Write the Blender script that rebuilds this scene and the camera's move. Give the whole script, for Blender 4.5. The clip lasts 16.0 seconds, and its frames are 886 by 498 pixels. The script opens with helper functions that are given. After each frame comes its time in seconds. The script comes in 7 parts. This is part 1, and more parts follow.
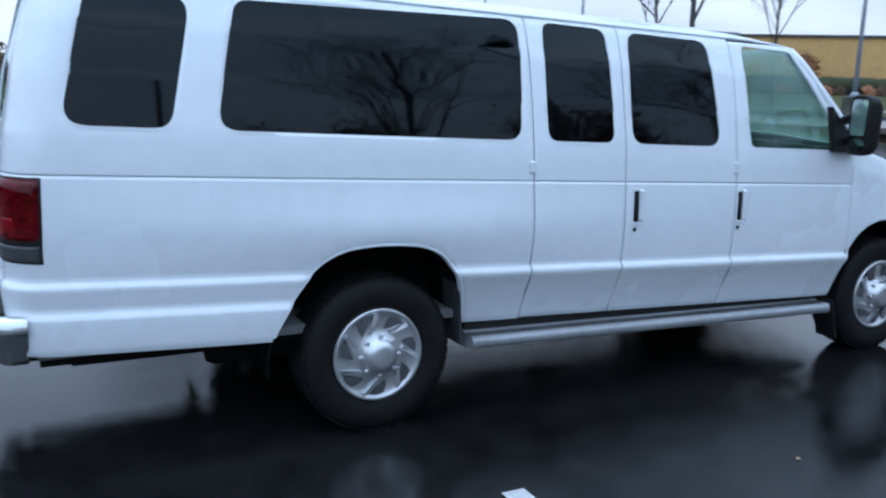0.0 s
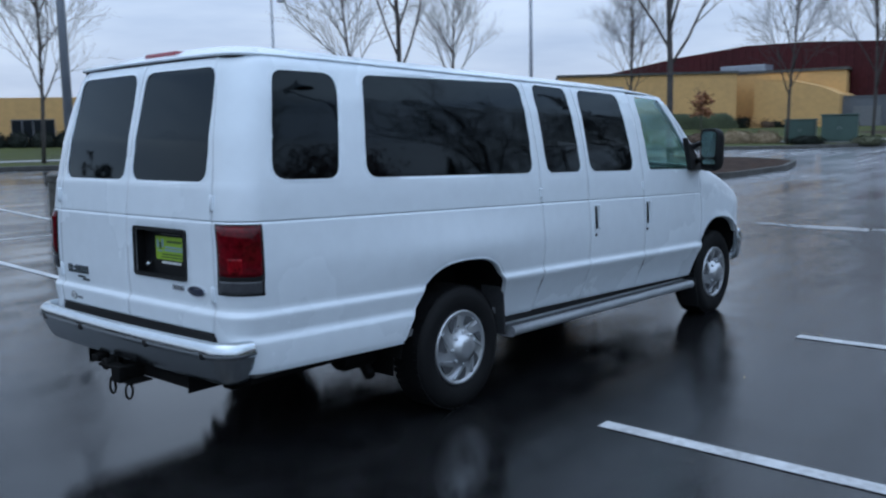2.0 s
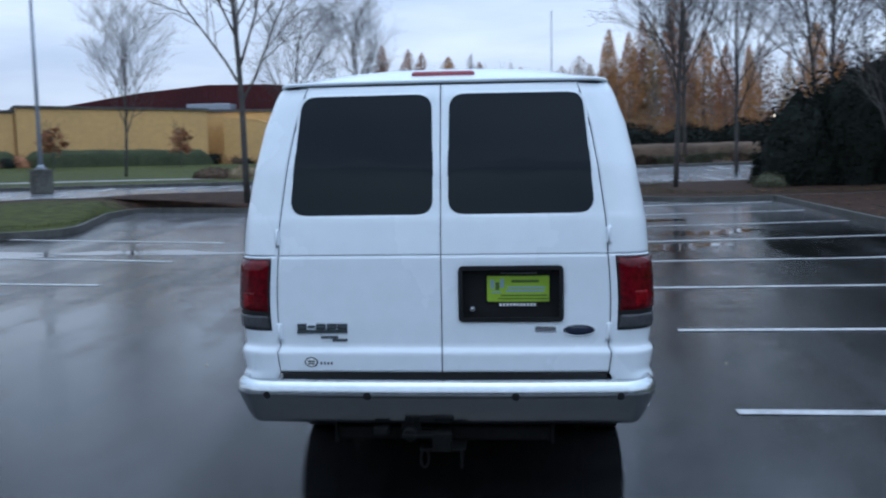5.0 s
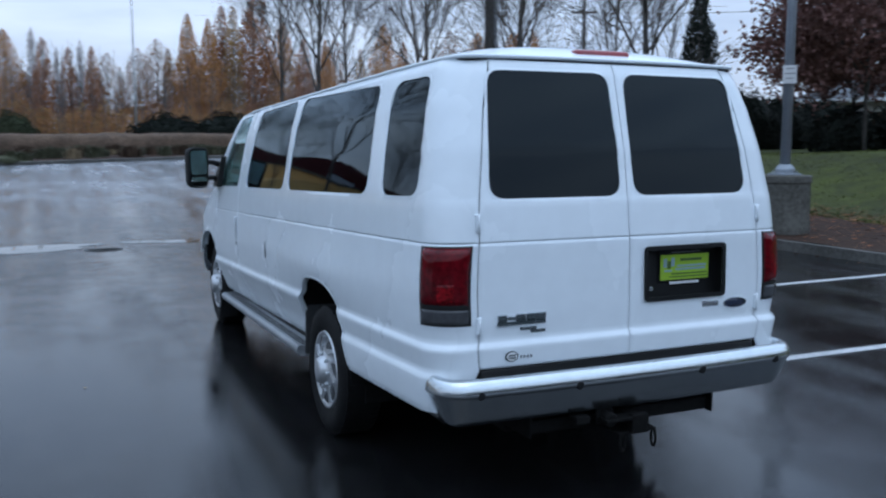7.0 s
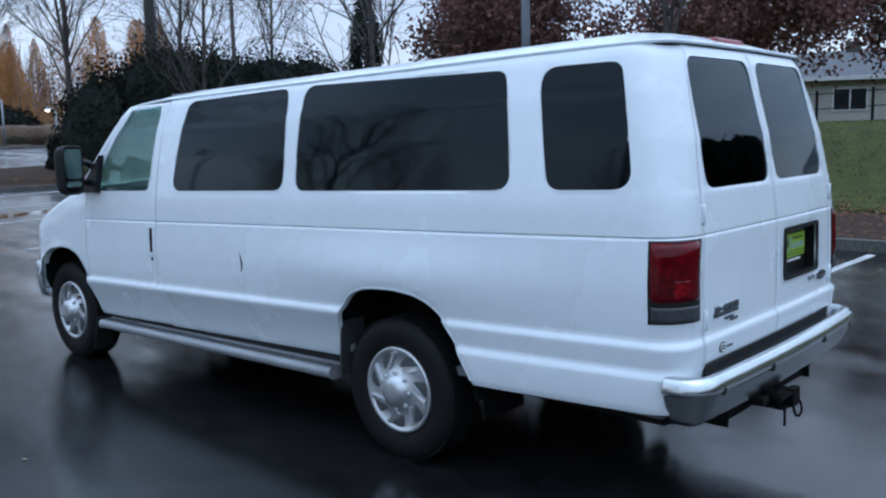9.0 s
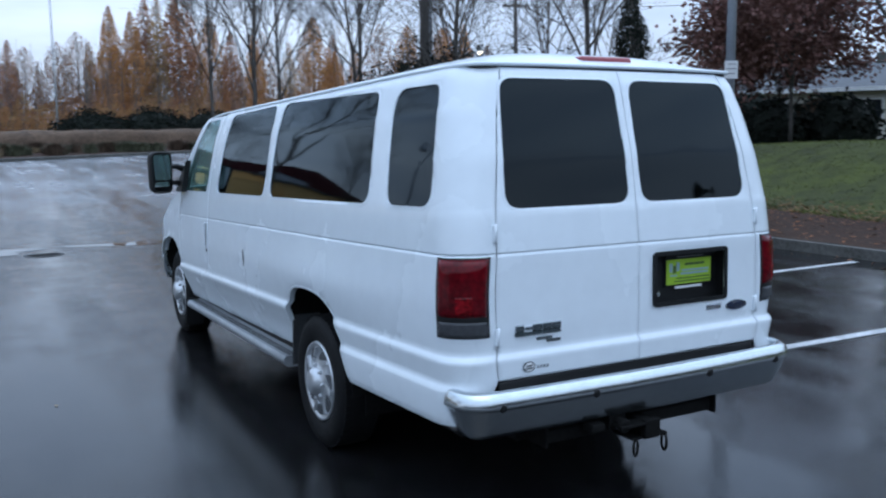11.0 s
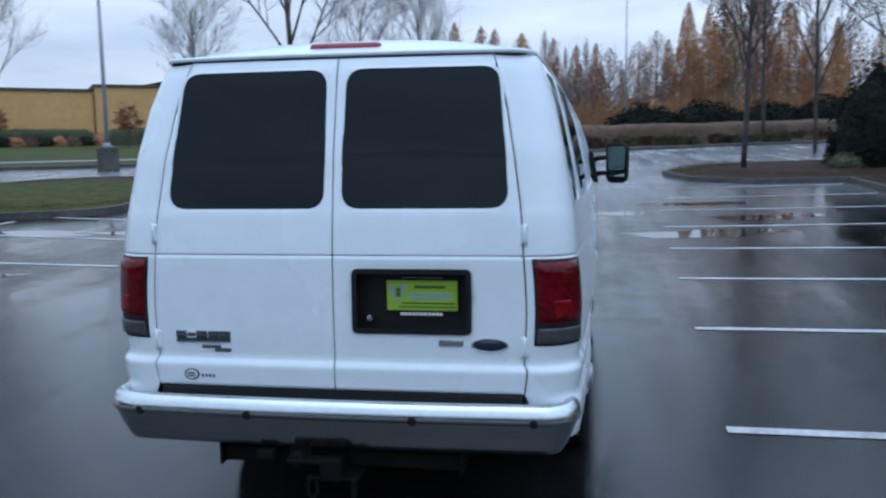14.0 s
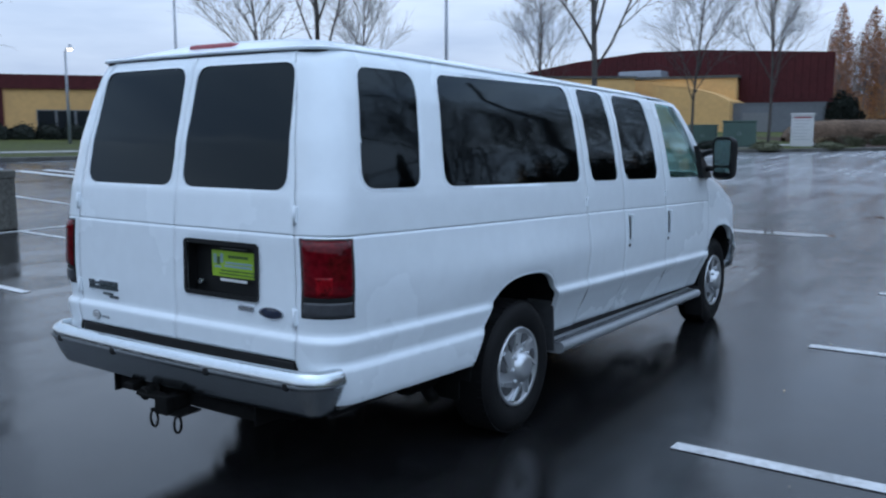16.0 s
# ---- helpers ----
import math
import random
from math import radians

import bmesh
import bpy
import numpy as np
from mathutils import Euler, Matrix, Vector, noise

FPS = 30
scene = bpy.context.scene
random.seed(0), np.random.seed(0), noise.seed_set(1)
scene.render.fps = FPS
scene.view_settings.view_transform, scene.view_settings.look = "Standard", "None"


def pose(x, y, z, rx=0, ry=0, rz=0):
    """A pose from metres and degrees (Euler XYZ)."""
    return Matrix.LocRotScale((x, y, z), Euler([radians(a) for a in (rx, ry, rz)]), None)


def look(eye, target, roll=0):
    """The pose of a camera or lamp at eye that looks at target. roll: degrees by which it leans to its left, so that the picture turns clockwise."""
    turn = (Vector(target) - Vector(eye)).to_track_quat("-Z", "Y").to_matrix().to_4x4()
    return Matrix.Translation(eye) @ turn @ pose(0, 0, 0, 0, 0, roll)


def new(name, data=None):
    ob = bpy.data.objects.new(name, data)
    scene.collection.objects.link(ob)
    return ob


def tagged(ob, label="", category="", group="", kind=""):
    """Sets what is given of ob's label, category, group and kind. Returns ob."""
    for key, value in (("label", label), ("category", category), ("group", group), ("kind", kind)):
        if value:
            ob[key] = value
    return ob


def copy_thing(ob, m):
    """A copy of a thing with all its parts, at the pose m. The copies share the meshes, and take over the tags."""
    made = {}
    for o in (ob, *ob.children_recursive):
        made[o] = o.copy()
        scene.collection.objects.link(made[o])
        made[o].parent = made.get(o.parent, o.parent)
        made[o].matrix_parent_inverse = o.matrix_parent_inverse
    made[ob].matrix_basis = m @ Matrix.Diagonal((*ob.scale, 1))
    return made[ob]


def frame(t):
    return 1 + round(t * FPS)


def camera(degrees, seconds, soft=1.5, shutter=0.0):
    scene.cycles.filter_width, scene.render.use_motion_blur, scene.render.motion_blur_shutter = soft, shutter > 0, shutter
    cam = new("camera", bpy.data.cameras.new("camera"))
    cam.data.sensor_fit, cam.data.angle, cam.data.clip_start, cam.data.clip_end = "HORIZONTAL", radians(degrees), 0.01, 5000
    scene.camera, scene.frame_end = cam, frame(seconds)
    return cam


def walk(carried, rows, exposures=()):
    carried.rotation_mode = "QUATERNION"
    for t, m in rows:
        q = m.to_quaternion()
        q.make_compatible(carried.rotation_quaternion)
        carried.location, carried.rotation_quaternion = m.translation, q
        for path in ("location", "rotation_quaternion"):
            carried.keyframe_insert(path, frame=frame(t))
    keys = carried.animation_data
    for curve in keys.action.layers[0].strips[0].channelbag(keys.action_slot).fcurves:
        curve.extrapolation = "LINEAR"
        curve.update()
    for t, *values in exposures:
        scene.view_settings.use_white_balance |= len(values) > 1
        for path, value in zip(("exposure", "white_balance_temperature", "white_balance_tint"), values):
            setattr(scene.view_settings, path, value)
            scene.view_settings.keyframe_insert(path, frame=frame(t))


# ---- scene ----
cam = camera(53.94, 16.0, soft=2.2, shutter=0.35)
# seconds, eye x, y, z, then yaw, pitch and roll in degrees
ROWS = [
    (0.0, 4.585, -1.579, 1.637, 62.24, -10.71, 1.82),
    (0.5, 4.754, -2.184, 1.645, 56.84, -9.40, 0.58),
    (1.0, 4.768, -2.810, 1.639, 52.00, -7.69, 0.89),
    (1.5, 4.644, -3.408, 1.653, 47.41, -6.53, -0.87),
    (2.0, 4.230, -3.899, 1.628, 41.00, -7.38, -1.06),
    (2.5, 3.711, -4.335, 1.624, 34.83, -7.59, -1.65),
    (3.0, 3.068, -4.681, 1.641, 28.84, -7.31, -1.49),
    (3.5, 2.410, -4.978, 1.648, 24.13, -7.50, -1.72),
    (4.0, 1.717, -5.183, 1.662, 17.89, -6.52, -1.35),
    (4.2, 1.434, -5.217, 1.660, 15.97, -6.28, -1.01),
    (5.2, 0.050, -5.470, 1.670, 1.20, -5.60, -1.10),
    (6.3, -1.358, -5.053, 1.616, -12.84, -4.64, -1.23),
    (6.5, -1.686, -4.982, 1.634, -15.46, -5.47, -1.15),
    (7.0, -2.347, -4.773, 1.647, -23.95, -6.62, -0.02),
    (7.5, -2.932, -4.472, 1.635, -29.76, -7.24, -0.11),
    (8.0, -3.502, -4.202, 1.652, -35.95, -8.17, -1.09),
    (8.5, -3.947, -3.823, 1.649, -43.28, -8.46, 0.03),
    (8.6, -3.960, -3.760, 1.652, -42.85, -8.36, -0.11),
    (8.7, -3.977, -3.269, 1.680, -47.04, -7.46, -1.35),
    (9.3, -4.097, -3.049, 1.680, -48.54, -7.66, -1.15),
    (10.0, -3.750, -3.850, 1.740, -39.50, -7.70, -0.80),
    (10.8, -2.866, -4.493, 1.734, -30.73, -7.33, -0.90),
    (11.0, -2.636, -4.559, 1.719, -28.51, -7.11, -0.61),
    (11.5, -2.061, -4.724, 1.682, -22.96, -6.56, 0.12),
    (12.0, -1.466, -4.877, 1.666, -18.15, -6.94, 0.55),
    (12.5, -0.793, -4.938, 1.671, -11.12, -6.41, 0.38),
    (13.0, -0.217, -4.895, 1.670, -5.08, -6.64, -0.52),
    (13.5, 0.365, -4.875, 1.680, 1.88, -6.97, -0.80),
    (14.0, 0.986, -4.823, 1.691, 9.47, -7.06, -0.90),
    (14.5, 1.625, -4.786, 1.696, 15.74, -8.15, -1.26),
    (15.0, 2.205, -4.648, 1.697, 21.51, -7.93, -1.16),
    (15.5, 2.781, -4.483, 1.692, 28.27, -7.52, -1.43),
    (16.0, 3.278, -4.192, 1.671, 33.93, -7.52, -0.02),
]
walk(cam, [(t, pose(x, y, z, 90 + pitch, 0, yaw) @ pose(0, 0, 0, 0, 0, roll)) for t, x, y, z, yaw, pitch, roll in ROWS], exposures=[(0.0, 0.33), (0.5, 0.12), (1.0, -0.03), (1.5, -0.08), (2.0, -0.14), (2.5, -0.10), (3.2, -0.04), (6.5, 0.0), (8.0, -0.04), (8.5, 0.16), (8.7, 0.16), (11.0, 0.20), (12.0, 0.07), (16.0, 0.0)])

# ---- world, sun and exposure ----
world = bpy.data.worlds.new("overcast_dusk")
scene.world = world
world.use_nodes = True
wn, wl = world.node_tree.nodes, world.node_tree.links
wn.clear()
w_out = wn.new("ShaderNodeOutputWorld")
w_bg = wn.new("ShaderNodeBackground")
w_sky = wn.new("ShaderNodeTexSky")
w_sky.sky_type = "NISHITA"
w_sky.sun_disc = False
w_sky.sun_elevation = radians(74)
w_sky.sun_rotation = radians(194)
w_sky.air_density, w_sky.dust_density, w_sky.ozone_density = 1.2, 2.5, 3.0
w_gain = wn.new("ShaderNodeVectorMath")
w_gain.operation = "SCALE"
w_gain.inputs["Scale"].default_value = 0.08
w_co = wn.new("ShaderNodeTexCoord")
w_map = wn.new("ShaderNodeMapping")
w_map.inputs["Scale"].default_value = (1.3, 1.3, 7.0)
w_noise = wn.new("ShaderNodeTexNoise")
w_noise.inputs["Scale"].default_value = 1.9
w_noise.inputs["Detail"].default_value = 5.0
w_noise.inputs["Roughness"].default_value = 0.55
w_ramp = wn.new("ShaderNodeValToRGB")
w_ramp.color_ramp.elements[0].position, w_ramp.color_ramp.elements[0].color = 0.30, (0.385, 0.500, 0.730, 1)
w_ramp.color_ramp.elements[1].position, w_ramp.color_ramp.elements[1].color = 0.70, (0.64, 0.765, 0.985, 1)
w_mix = wn.new("ShaderNodeMix")
w_mix.data_type = "RGBA"
w_mix.inputs[0].default_value = 0.85
w_bg.inputs["Strength"].default_value = 1.0
# an overcast dome is brighter overhead than at the horizon, and its deck thicker to the west
w_sep = wn.new("ShaderNodeSeparateXYZ")
w_dome = wn.new("ShaderNodeMapRange")
w_dome.inputs["To Min"].default_value, w_dome.inputs["To Max"].default_value = 1.16, 2.35
w_lift = wn.new("ShaderNodeVectorMath")
w_lift.operation = "SCALE"
wl.new(w_co.outputs["Generated"], w_map.inputs["Vector"])
wl.new(w_map.outputs["Vector"], w_noise.inputs["Vector"])
wl.new(w_noise.outputs["Fac"], w_ramp.inputs["Fac"])
wl.new(w_sky.outputs["Color"], w_gain.inputs[0])
wl.new(w_gain.outputs["Vector"], w_mix.inputs[6])
wl.new(w_ramp.outputs["Color"], w_mix.inputs[7])
wl.new(w_co.outputs["Generated"], w_sep.inputs[0])
wl.new(w_sep.outputs["Z"], w_dome.inputs["Value"])
wl.new(w_mix.outputs[2], w_lift.inputs[0])
w_deck = wn.new("ShaderNodeMapRange")
w_deck.interpolation_type = "SMOOTHSTEP"
w_deck.inputs["From Min"].default_value, w_deck.inputs["From Max"].default_value = 0.08, 0.50
w_deck.inputs["To Min"].default_value, w_deck.inputs["To Max"].default_value = 0.0, 0.16
w_east = wn.new("ShaderNodeMath")
w_east.operation = "MULTIPLY_ADD"
w_east.inputs[2].default_value = 1.0
w_both = wn.new("ShaderNodeMath")
w_both.operation = "MULTIPLY"
wl.new(w_sep.outputs["Z"], w_deck.inputs["Value"])
wl.new(w_deck.outputs["Result"], w_east.inputs[0])
wl.new(w_sep.outputs["X"], w_east.inputs[1])
wl.new(w_dome.outputs["Result"], w_both.inputs[0])
wl.new(w_east.outputs[0], w_both.inputs[1])
wl.new(w_both.outputs[0], w_lift.inputs["Scale"])
# paler and a little warmer low down
w_low = wn.new("ShaderNodeMapRange")
w_low.inputs["From Min"].default_value, w_low.inputs["From Max"].default_value = 0.02, 0.40
w_warm = wn.new("ShaderNodeMix")
w_warm.data_type = "RGBA"
w_warm.inputs[6].default_value, w_warm.inputs[7].default_value = (1.09, 1.06, 1.02, 1), (0.935, 1.0, 1.02, 1)
w_tint = wn.new("ShaderNodeMix")
w_tint.data_type, w_tint.blend_type = "RGBA", "MULTIPLY"
w_tint.inputs[0].default_value = 1.0
wl.new(w_sep.outputs["Z"], w_low.inputs["Value"])
wl.new(w_low.outputs["Result"], w_warm.inputs[0])
wl.new(w_lift.outputs["Vector"], w_tint.inputs[6])
wl.new(w_warm.outputs[2], w_tint.inputs[7])
wl.new(w_tint.outputs[2], w_bg.inputs["Color"])
wl.new(w_bg.outputs["Background"], w_out.inputs["Surface"])

sun = new("sun", bpy.data.lights.new("sun", "SUN"))
sun.data.energy, sun.data.angle, sun.data.color = 0.15, radians(50), (0.78, 0.90, 1.0)
sun.matrix_world = look((-1, -4, 14), (0, 0, 0))
scene.view_settings.exposure = 0.0

# ---- materials ----
def material(name, color, rough=0.5, metal=0.0, vary=0.0, scale=6.0, bump=0.0, bump_scale=60.0, spec=0.5, dirt=None, island=False, coat=0.0):
    """Principled surface: base colour varied by two noises, fine bump, optional dirt tint."""
    m = bpy.data.materials.new(name)
    m.use_nodes = True
    n, l = m.node_tree.nodes, m.node_tree.links
    b = n["Principled BSDF"]
    b.inputs["Base Color"].default_value = (*color, 1)
    b.inputs["Roughness"].default_value = rough
    b.inputs["Metallic"].default_value = metal
    b.inputs["Specular IOR Level"].default_value = spec
    b.inputs["Coat Weight"].default_value = coat
    b.inputs["Coat Roughness"].default_value = 0.06
    co = n.new("ShaderNodeTexCoord")
    if vary or dirt:
        big = n.new("ShaderNodeTexNoise")
        big.inputs["Scale"].default_value, big.inputs["Detail"].default_value = scale, 8.0
        l.new(co.outputs["Object"], big.inputs["Vector"])
        fine = n.new("ShaderNodeTexNoise")
        fine.inputs["Scale"].default_value, fine.inputs["Detail"].default_value = scale * 9, 4.0
        l.new(co.outputs["Object"], fine.inputs["Vector"])
        add = n.new("ShaderNodeMath")
        add.operation = "ADD"
        half = n.new("ShaderNodeMath")
        half.operation = "MULTIPLY"
        half.inputs[1].default_value = 0.5
        l.new(big.outputs["Fac"], add.inputs[0])
        l.new(fine.outputs["Fac"], add.inputs[1])
        l.new(add.outputs[0], half.inputs[0])
        ramp = n.new("ShaderNodeValToRGB")
        low = dirt if dirt else tuple(c * (1 - vary) for c in color)
        high = color if dirt else tuple(min(1, c * (1 + vary)) for c in color)
        ramp.color_ramp.elements[0].position, ramp.color_ramp.elements[0].color = 0.36, (*low, 1)
        ramp.color_ramp.elements[1].position, ramp.color_ramp.elements[1].color = 0.62, (*high, 1)
        l.new(half.outputs[0], ramp.inputs["Fac"])
        source = ramp.outputs["Color"]
        if island:
            geo = n.new("ShaderNodeNewGeometry")
            hsv = n.new("ShaderNodeHueSaturation")
            val = n.new("ShaderNodeMapRange")
            val.inputs["To Min"].default_value, val.inputs["To Max"].default_value = 0.72, 1.30
            l.new(geo.outputs["Random Per Island"], val.inputs["Value"])
            l.new(val.outputs["Result"], hsv.inputs["Value"])
            l.new(source, hsv.inputs["Color"])
            source = hsv.outputs["Color"]
        l.new(source, b.inputs["Base Color"])
        rr = n.new("ShaderNodeMapRange")
        rr.inputs["To Min"].default_value, rr.inputs["To Max"].default_value = max(0.02, rough * 0.75), min(1, rough * 1.3)
        l.new(big.outputs["Fac"], rr.inputs["Value"])
        l.new(rr.outputs["Result"], b.inputs["Roughness"])
    if bump:
        bn = n.new("ShaderNodeTexNoise")
        bn.inputs["Scale"].default_value, bn.inputs["Detail"].default_value = bump_scale, 5.0
        l.new(co.outputs["Object"], bn.inputs["Vector"])
        bp = n.new("ShaderNodeBump")
        bp.inputs["Strength"].default_value, bp.inputs["Distance"].default_value = bump, 0.01
        l.new(bn.outputs["Fac"], bp.inputs["Height"])
        l.new(bp.outputs["Normal"], b.inputs["Normal"])
    return m


def glass(name, tint, rough=0.035, clear=False):
    """Tinted pane: a mirror skin over a see-through tint."""
    m = bpy.data.materials.new(name)
    m.use_nodes = True
    n, l = m.node_tree.nodes, m.node_tree.links
    n.remove(n["Principled BSDF"])
    out = n["Material Output"]
    gl, tr, mix, fr = n.new("ShaderNodeBsdfGlossy"), n.new("ShaderNodeBsdfTransparent"), n.new("ShaderNodeMixShader"), n.new("ShaderNodeFresnel")
    gl.inputs["Roughness"].default_value = rough
    gl.inputs["Color"].default_value = (0.80, 0.93, 1, 1)
    tr.inputs["Color"].default_value = (*tint, 1)
    fr.inputs["IOR"].default_value = 1.36
    gloss = fr.outputs[0]
    if clear:
        # Schlick's curve, alike on both faces of a clear pane
        lw, pw, ad = n.new("ShaderNodeLayerWeight"), n.new("ShaderNodeMath"), n.new("ShaderNodeMath")
        lw.inputs["Blend"].default_value = 0.5
        pw.operation, ad.operation = "POWER", "MULTIPLY_ADD"
        pw.inputs[1].default_value, ad.inputs[1].default_value, ad.inputs[2].default_value = 5.0, 0.96, 0.035
        l.new(lw.outputs["Facing"], pw.inputs[0])
        l.new(pw.outputs[0], ad.inputs[0])
        gloss = ad.outputs[0]
    l.new(gloss, mix.inputs[0])
    l.new(tr.outputs[0], mix.inputs[1])
    l.new(gl.outputs[0], mix.inputs[2])
    l.new(mix.outputs[0], out.inputs["Surface"])
    return m


def misted(name, tint, mist, amount):
    """Glass clouded by condensation: part see-through, part scattering."""
    m = glass(name, tint, clear=True)
    n, l = m.node_tree.nodes, m.node_tree.links
    tl, mx, big = n.new("ShaderNodeMixShader"), n.new("ShaderNodeMixShader"), n.new("ShaderNodeTexNoise")
    thru, back = n.new("ShaderNodeBsdfTranslucent"), n.new("ShaderNodeBsdfDiffuse")
    for sh in (thru, back):
        sh.inputs["Color"].default_value = (*mist, 1)
    l.new(thru.outputs[0], tl.inputs[1])
    l.new(back.outputs[0], tl.inputs[2])
    big.inputs["Scale"].default_value, big.inputs["Detail"].default_value = 2.5, 5.0
    mr = n.new("ShaderNodeMapRange")
    mr.inputs["To Min"].default_value, mr.inputs["To Max"].default_value = amount * 0.6, amount * 1.4
    l.new(big.outputs["Fac"], mr.inputs["Value"])
    l.new(mr.outputs["Result"], mx.inputs[0])
    src = n["Material Output"].inputs["Surface"].links[0].from_socket
    l.new(src, mx.inputs[1])
    l.new(tl.outputs[0], mx.inputs[2])
    l.new(mx.outputs[0], n["Material Output"].inputs["Surface"])
    return m


def glowing(name, color, strength):
    m = bpy.data.materials.new(name)
    m.use_nodes = True
    b = m.node_tree.nodes["Principled BSDF"]
    b.inputs["Base Color"].default_value = (*color, 1)
    b.inputs["Emission Color"].default_value = (*color, 1)
    b.inputs["Emission Strength"].default_value = strength
    return m


def wet_asphalt():
    m = bpy.data.materials.new("wet_asphalt")
    m.use_nodes = True
    n, l = m.node_tree.nodes, m.node_tree.links
    b = n["Principled BSDF"]
    co = n.new("ShaderNodeTexCoord")
    grain = n.new("ShaderNodeTexNoise")
    grain.inputs["Scale"].default_value, grain.inputs["Detail"].default_value = 90.0, 3.0
    stone = n.new("ShaderNodeTexVoronoi")
    stone.inputs["Scale"].default_value = 120.0
    stain = n.new("ShaderNodeTexNoise")
    stain.inputs["Scale"].default_value, stain.inputs["Detail"].default_value = 0.55, 7.0
    pool = n.new("ShaderNodeTexNoise")
    pool.inputs["Scale"].default_value, pool.inputs["Detail"].default_value, pool.inputs["Roughness"].default_value = 0.22, 6.0, 0.6
    streak_map = n.new("ShaderNodeMapping")
    streak_map.inputs["Rotation"].default_value = (0, 0, radians(-8))
    streak_map.inputs["Scale"].default_value = (1.6, 0.16, 1)
    streak = n.new("ShaderNodeTexNoise")
    streak.inputs["Scale"].default_value, streak.inputs["Detail"].default_value = 1.0, 7.0
    for t in (grain, stone, stain, pool):
        l.new(co.outputs["Object"], t.inputs["Vector"])
    l.new(co.outputs["Object"], streak_map.inputs["Vector"])
    l.new(streak_map.outputs["Vector"], streak.inputs["Vector"])
    col = n.new("ShaderNodeValToRGB")
    col.color_ramp.elements[0].position, col.color_ramp.elements[0].color = 0.36, (0.007, 0.0073, 0.008, 1)
    col.color_ramp.elements[1].position, col.color_ramp.elements[1].color = 0.62, (0.028, 0.0284, 0.0296, 1)
    both_stains = n.new("ShaderNodeMath")
    both_stains.operation = "MULTIPLY_ADD"
    patchy = n.new("ShaderNodeTexNoise")
    patchy.inputs["Scale"].default_value, patchy.inputs["Detail"].default_value = 5.0, 8.0
    l.new(co.outputs["Object"], patchy.inputs["Vector"])
    l.new(patchy.outputs["Fac"], both_stains.inputs[0])
    both_stains.inputs[1].default_value = 0.5
    half_stain = n.new("ShaderNodeMath")
    half_stain.operation = "MULTIPLY"
    half_stain.inputs[1].default_value = 0.5
    l.new(stain.outputs["Fac"], half_stain.inputs[0])
    l.new(half_stain.outputs[0], both_stains.inputs[2])
    l.new(both_stains.outputs[0], col.inputs["Fac"])
    speck = n.new("ShaderNodeMix")
    speck.data_type, speck.blend_type = "RGBA", "MULTIPLY"
    speck.inputs[0].default_value = 0.85
    l.new(col.outputs["Color"], speck.inputs[6])
    l.new(grain.outputs["Color"], speck.inputs[7])
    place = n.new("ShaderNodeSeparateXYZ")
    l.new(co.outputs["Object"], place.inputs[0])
    # sky sheen of the far drive, put into the base colour as pale grey
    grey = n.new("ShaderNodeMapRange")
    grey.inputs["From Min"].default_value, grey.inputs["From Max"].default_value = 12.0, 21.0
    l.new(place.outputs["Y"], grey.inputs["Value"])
    far_sheen = n.new("ShaderNodeMix")
    far_sheen.data_type = "RGBA"
    l.new(grey.outputs["Result"], far_sheen.inputs[0])
    l.new(speck.outputs[2], far_sheen.inputs[6])
    far_sheen.inputs[7].default_value = (0.20, 0.204, 0.215, 1)
    l.new(far_sheen.outputs[2], b.inputs["Base Color"])
    blotch = n.new("ShaderNodeTexNoise")
    blotch.inputs["Scale"].default_value, blotch.inputs["Detail"].default_value, blotch.inputs["Roughness"].default_value = 2.6, 9.0, 0.65
    l.new(co.outputs["Object"], blotch.inputs["Vector"])
    mott = n.new("ShaderNodeMath")
    mott.operation = "MULTIPLY_ADD"
    mott.inputs[1].default_value, mott.inputs[2].default_value = 0.55, -0.275
    l.new(blotch.outputs["Fac"], mott.inputs[0])
    base = n.new("ShaderNodeMath")
    base.operation = "ADD"
    l.new(pool.outputs["Fac"], base.inputs[0])
    l.new(mott.outputs[0], base.inputs[1])
    wet = n.new("ShaderNodeMath")
    wet.operation = "ADD"
    l.new(base.outputs[0], wet.inputs[0])
    half = n.new("ShaderNodeMath")
    half.operation = "MULTIPLY"
    half.inputs[1].default_value = 0.5
    l.new(streak.outputs["Fac"], wet.inputs[1])
    l.new(wet.outputs[0], half.inputs[0])
    ro = n.new("ShaderNodeValToRGB")
    ro.color_ramp.elements[0].position, ro.color_ramp.elements[0].color = 0.38, (0.23, 0.23, 0.23, 1)
    ro.color_ramp.elements[1].position, ro.color_ramp.elements[1].color = 0.54, (0.08, 0.08, 0.08, 1)
    l.new(half.outputs[0], ro.inputs["Fac"])
    dry = n.new("ShaderNodeMapRange")
    dry.inputs["From Min"].default_value, dry.inputs["From Max"].default_value = 14.0, 24.0
    dry.inputs["To Min"].default_value, dry.inputs["To Max"].default_value = 0.0, 0.08
    l.new(place.outputs["Y"], dry.inputs["Value"])
    both = n.new("ShaderNodeMath")
    both.operation = "ADD"
    l.new(ro.outputs["Color"], both.inputs[0])
    l.new(dry.outputs["Result"], both.inputs[1])
    l.new(both.outputs[0], b.inputs["Roughness"])
    rough_bump = n.new("ShaderNodeMapRange")
    rough_bump.inputs["From Min"].default_value, rough_bump.inputs["From Max"].default_value = 0.40, 0.60
    rough_bump.inputs["To Min"].default_value, rough_bump.inputs["To Max"].default_value = 0.22, 0.04
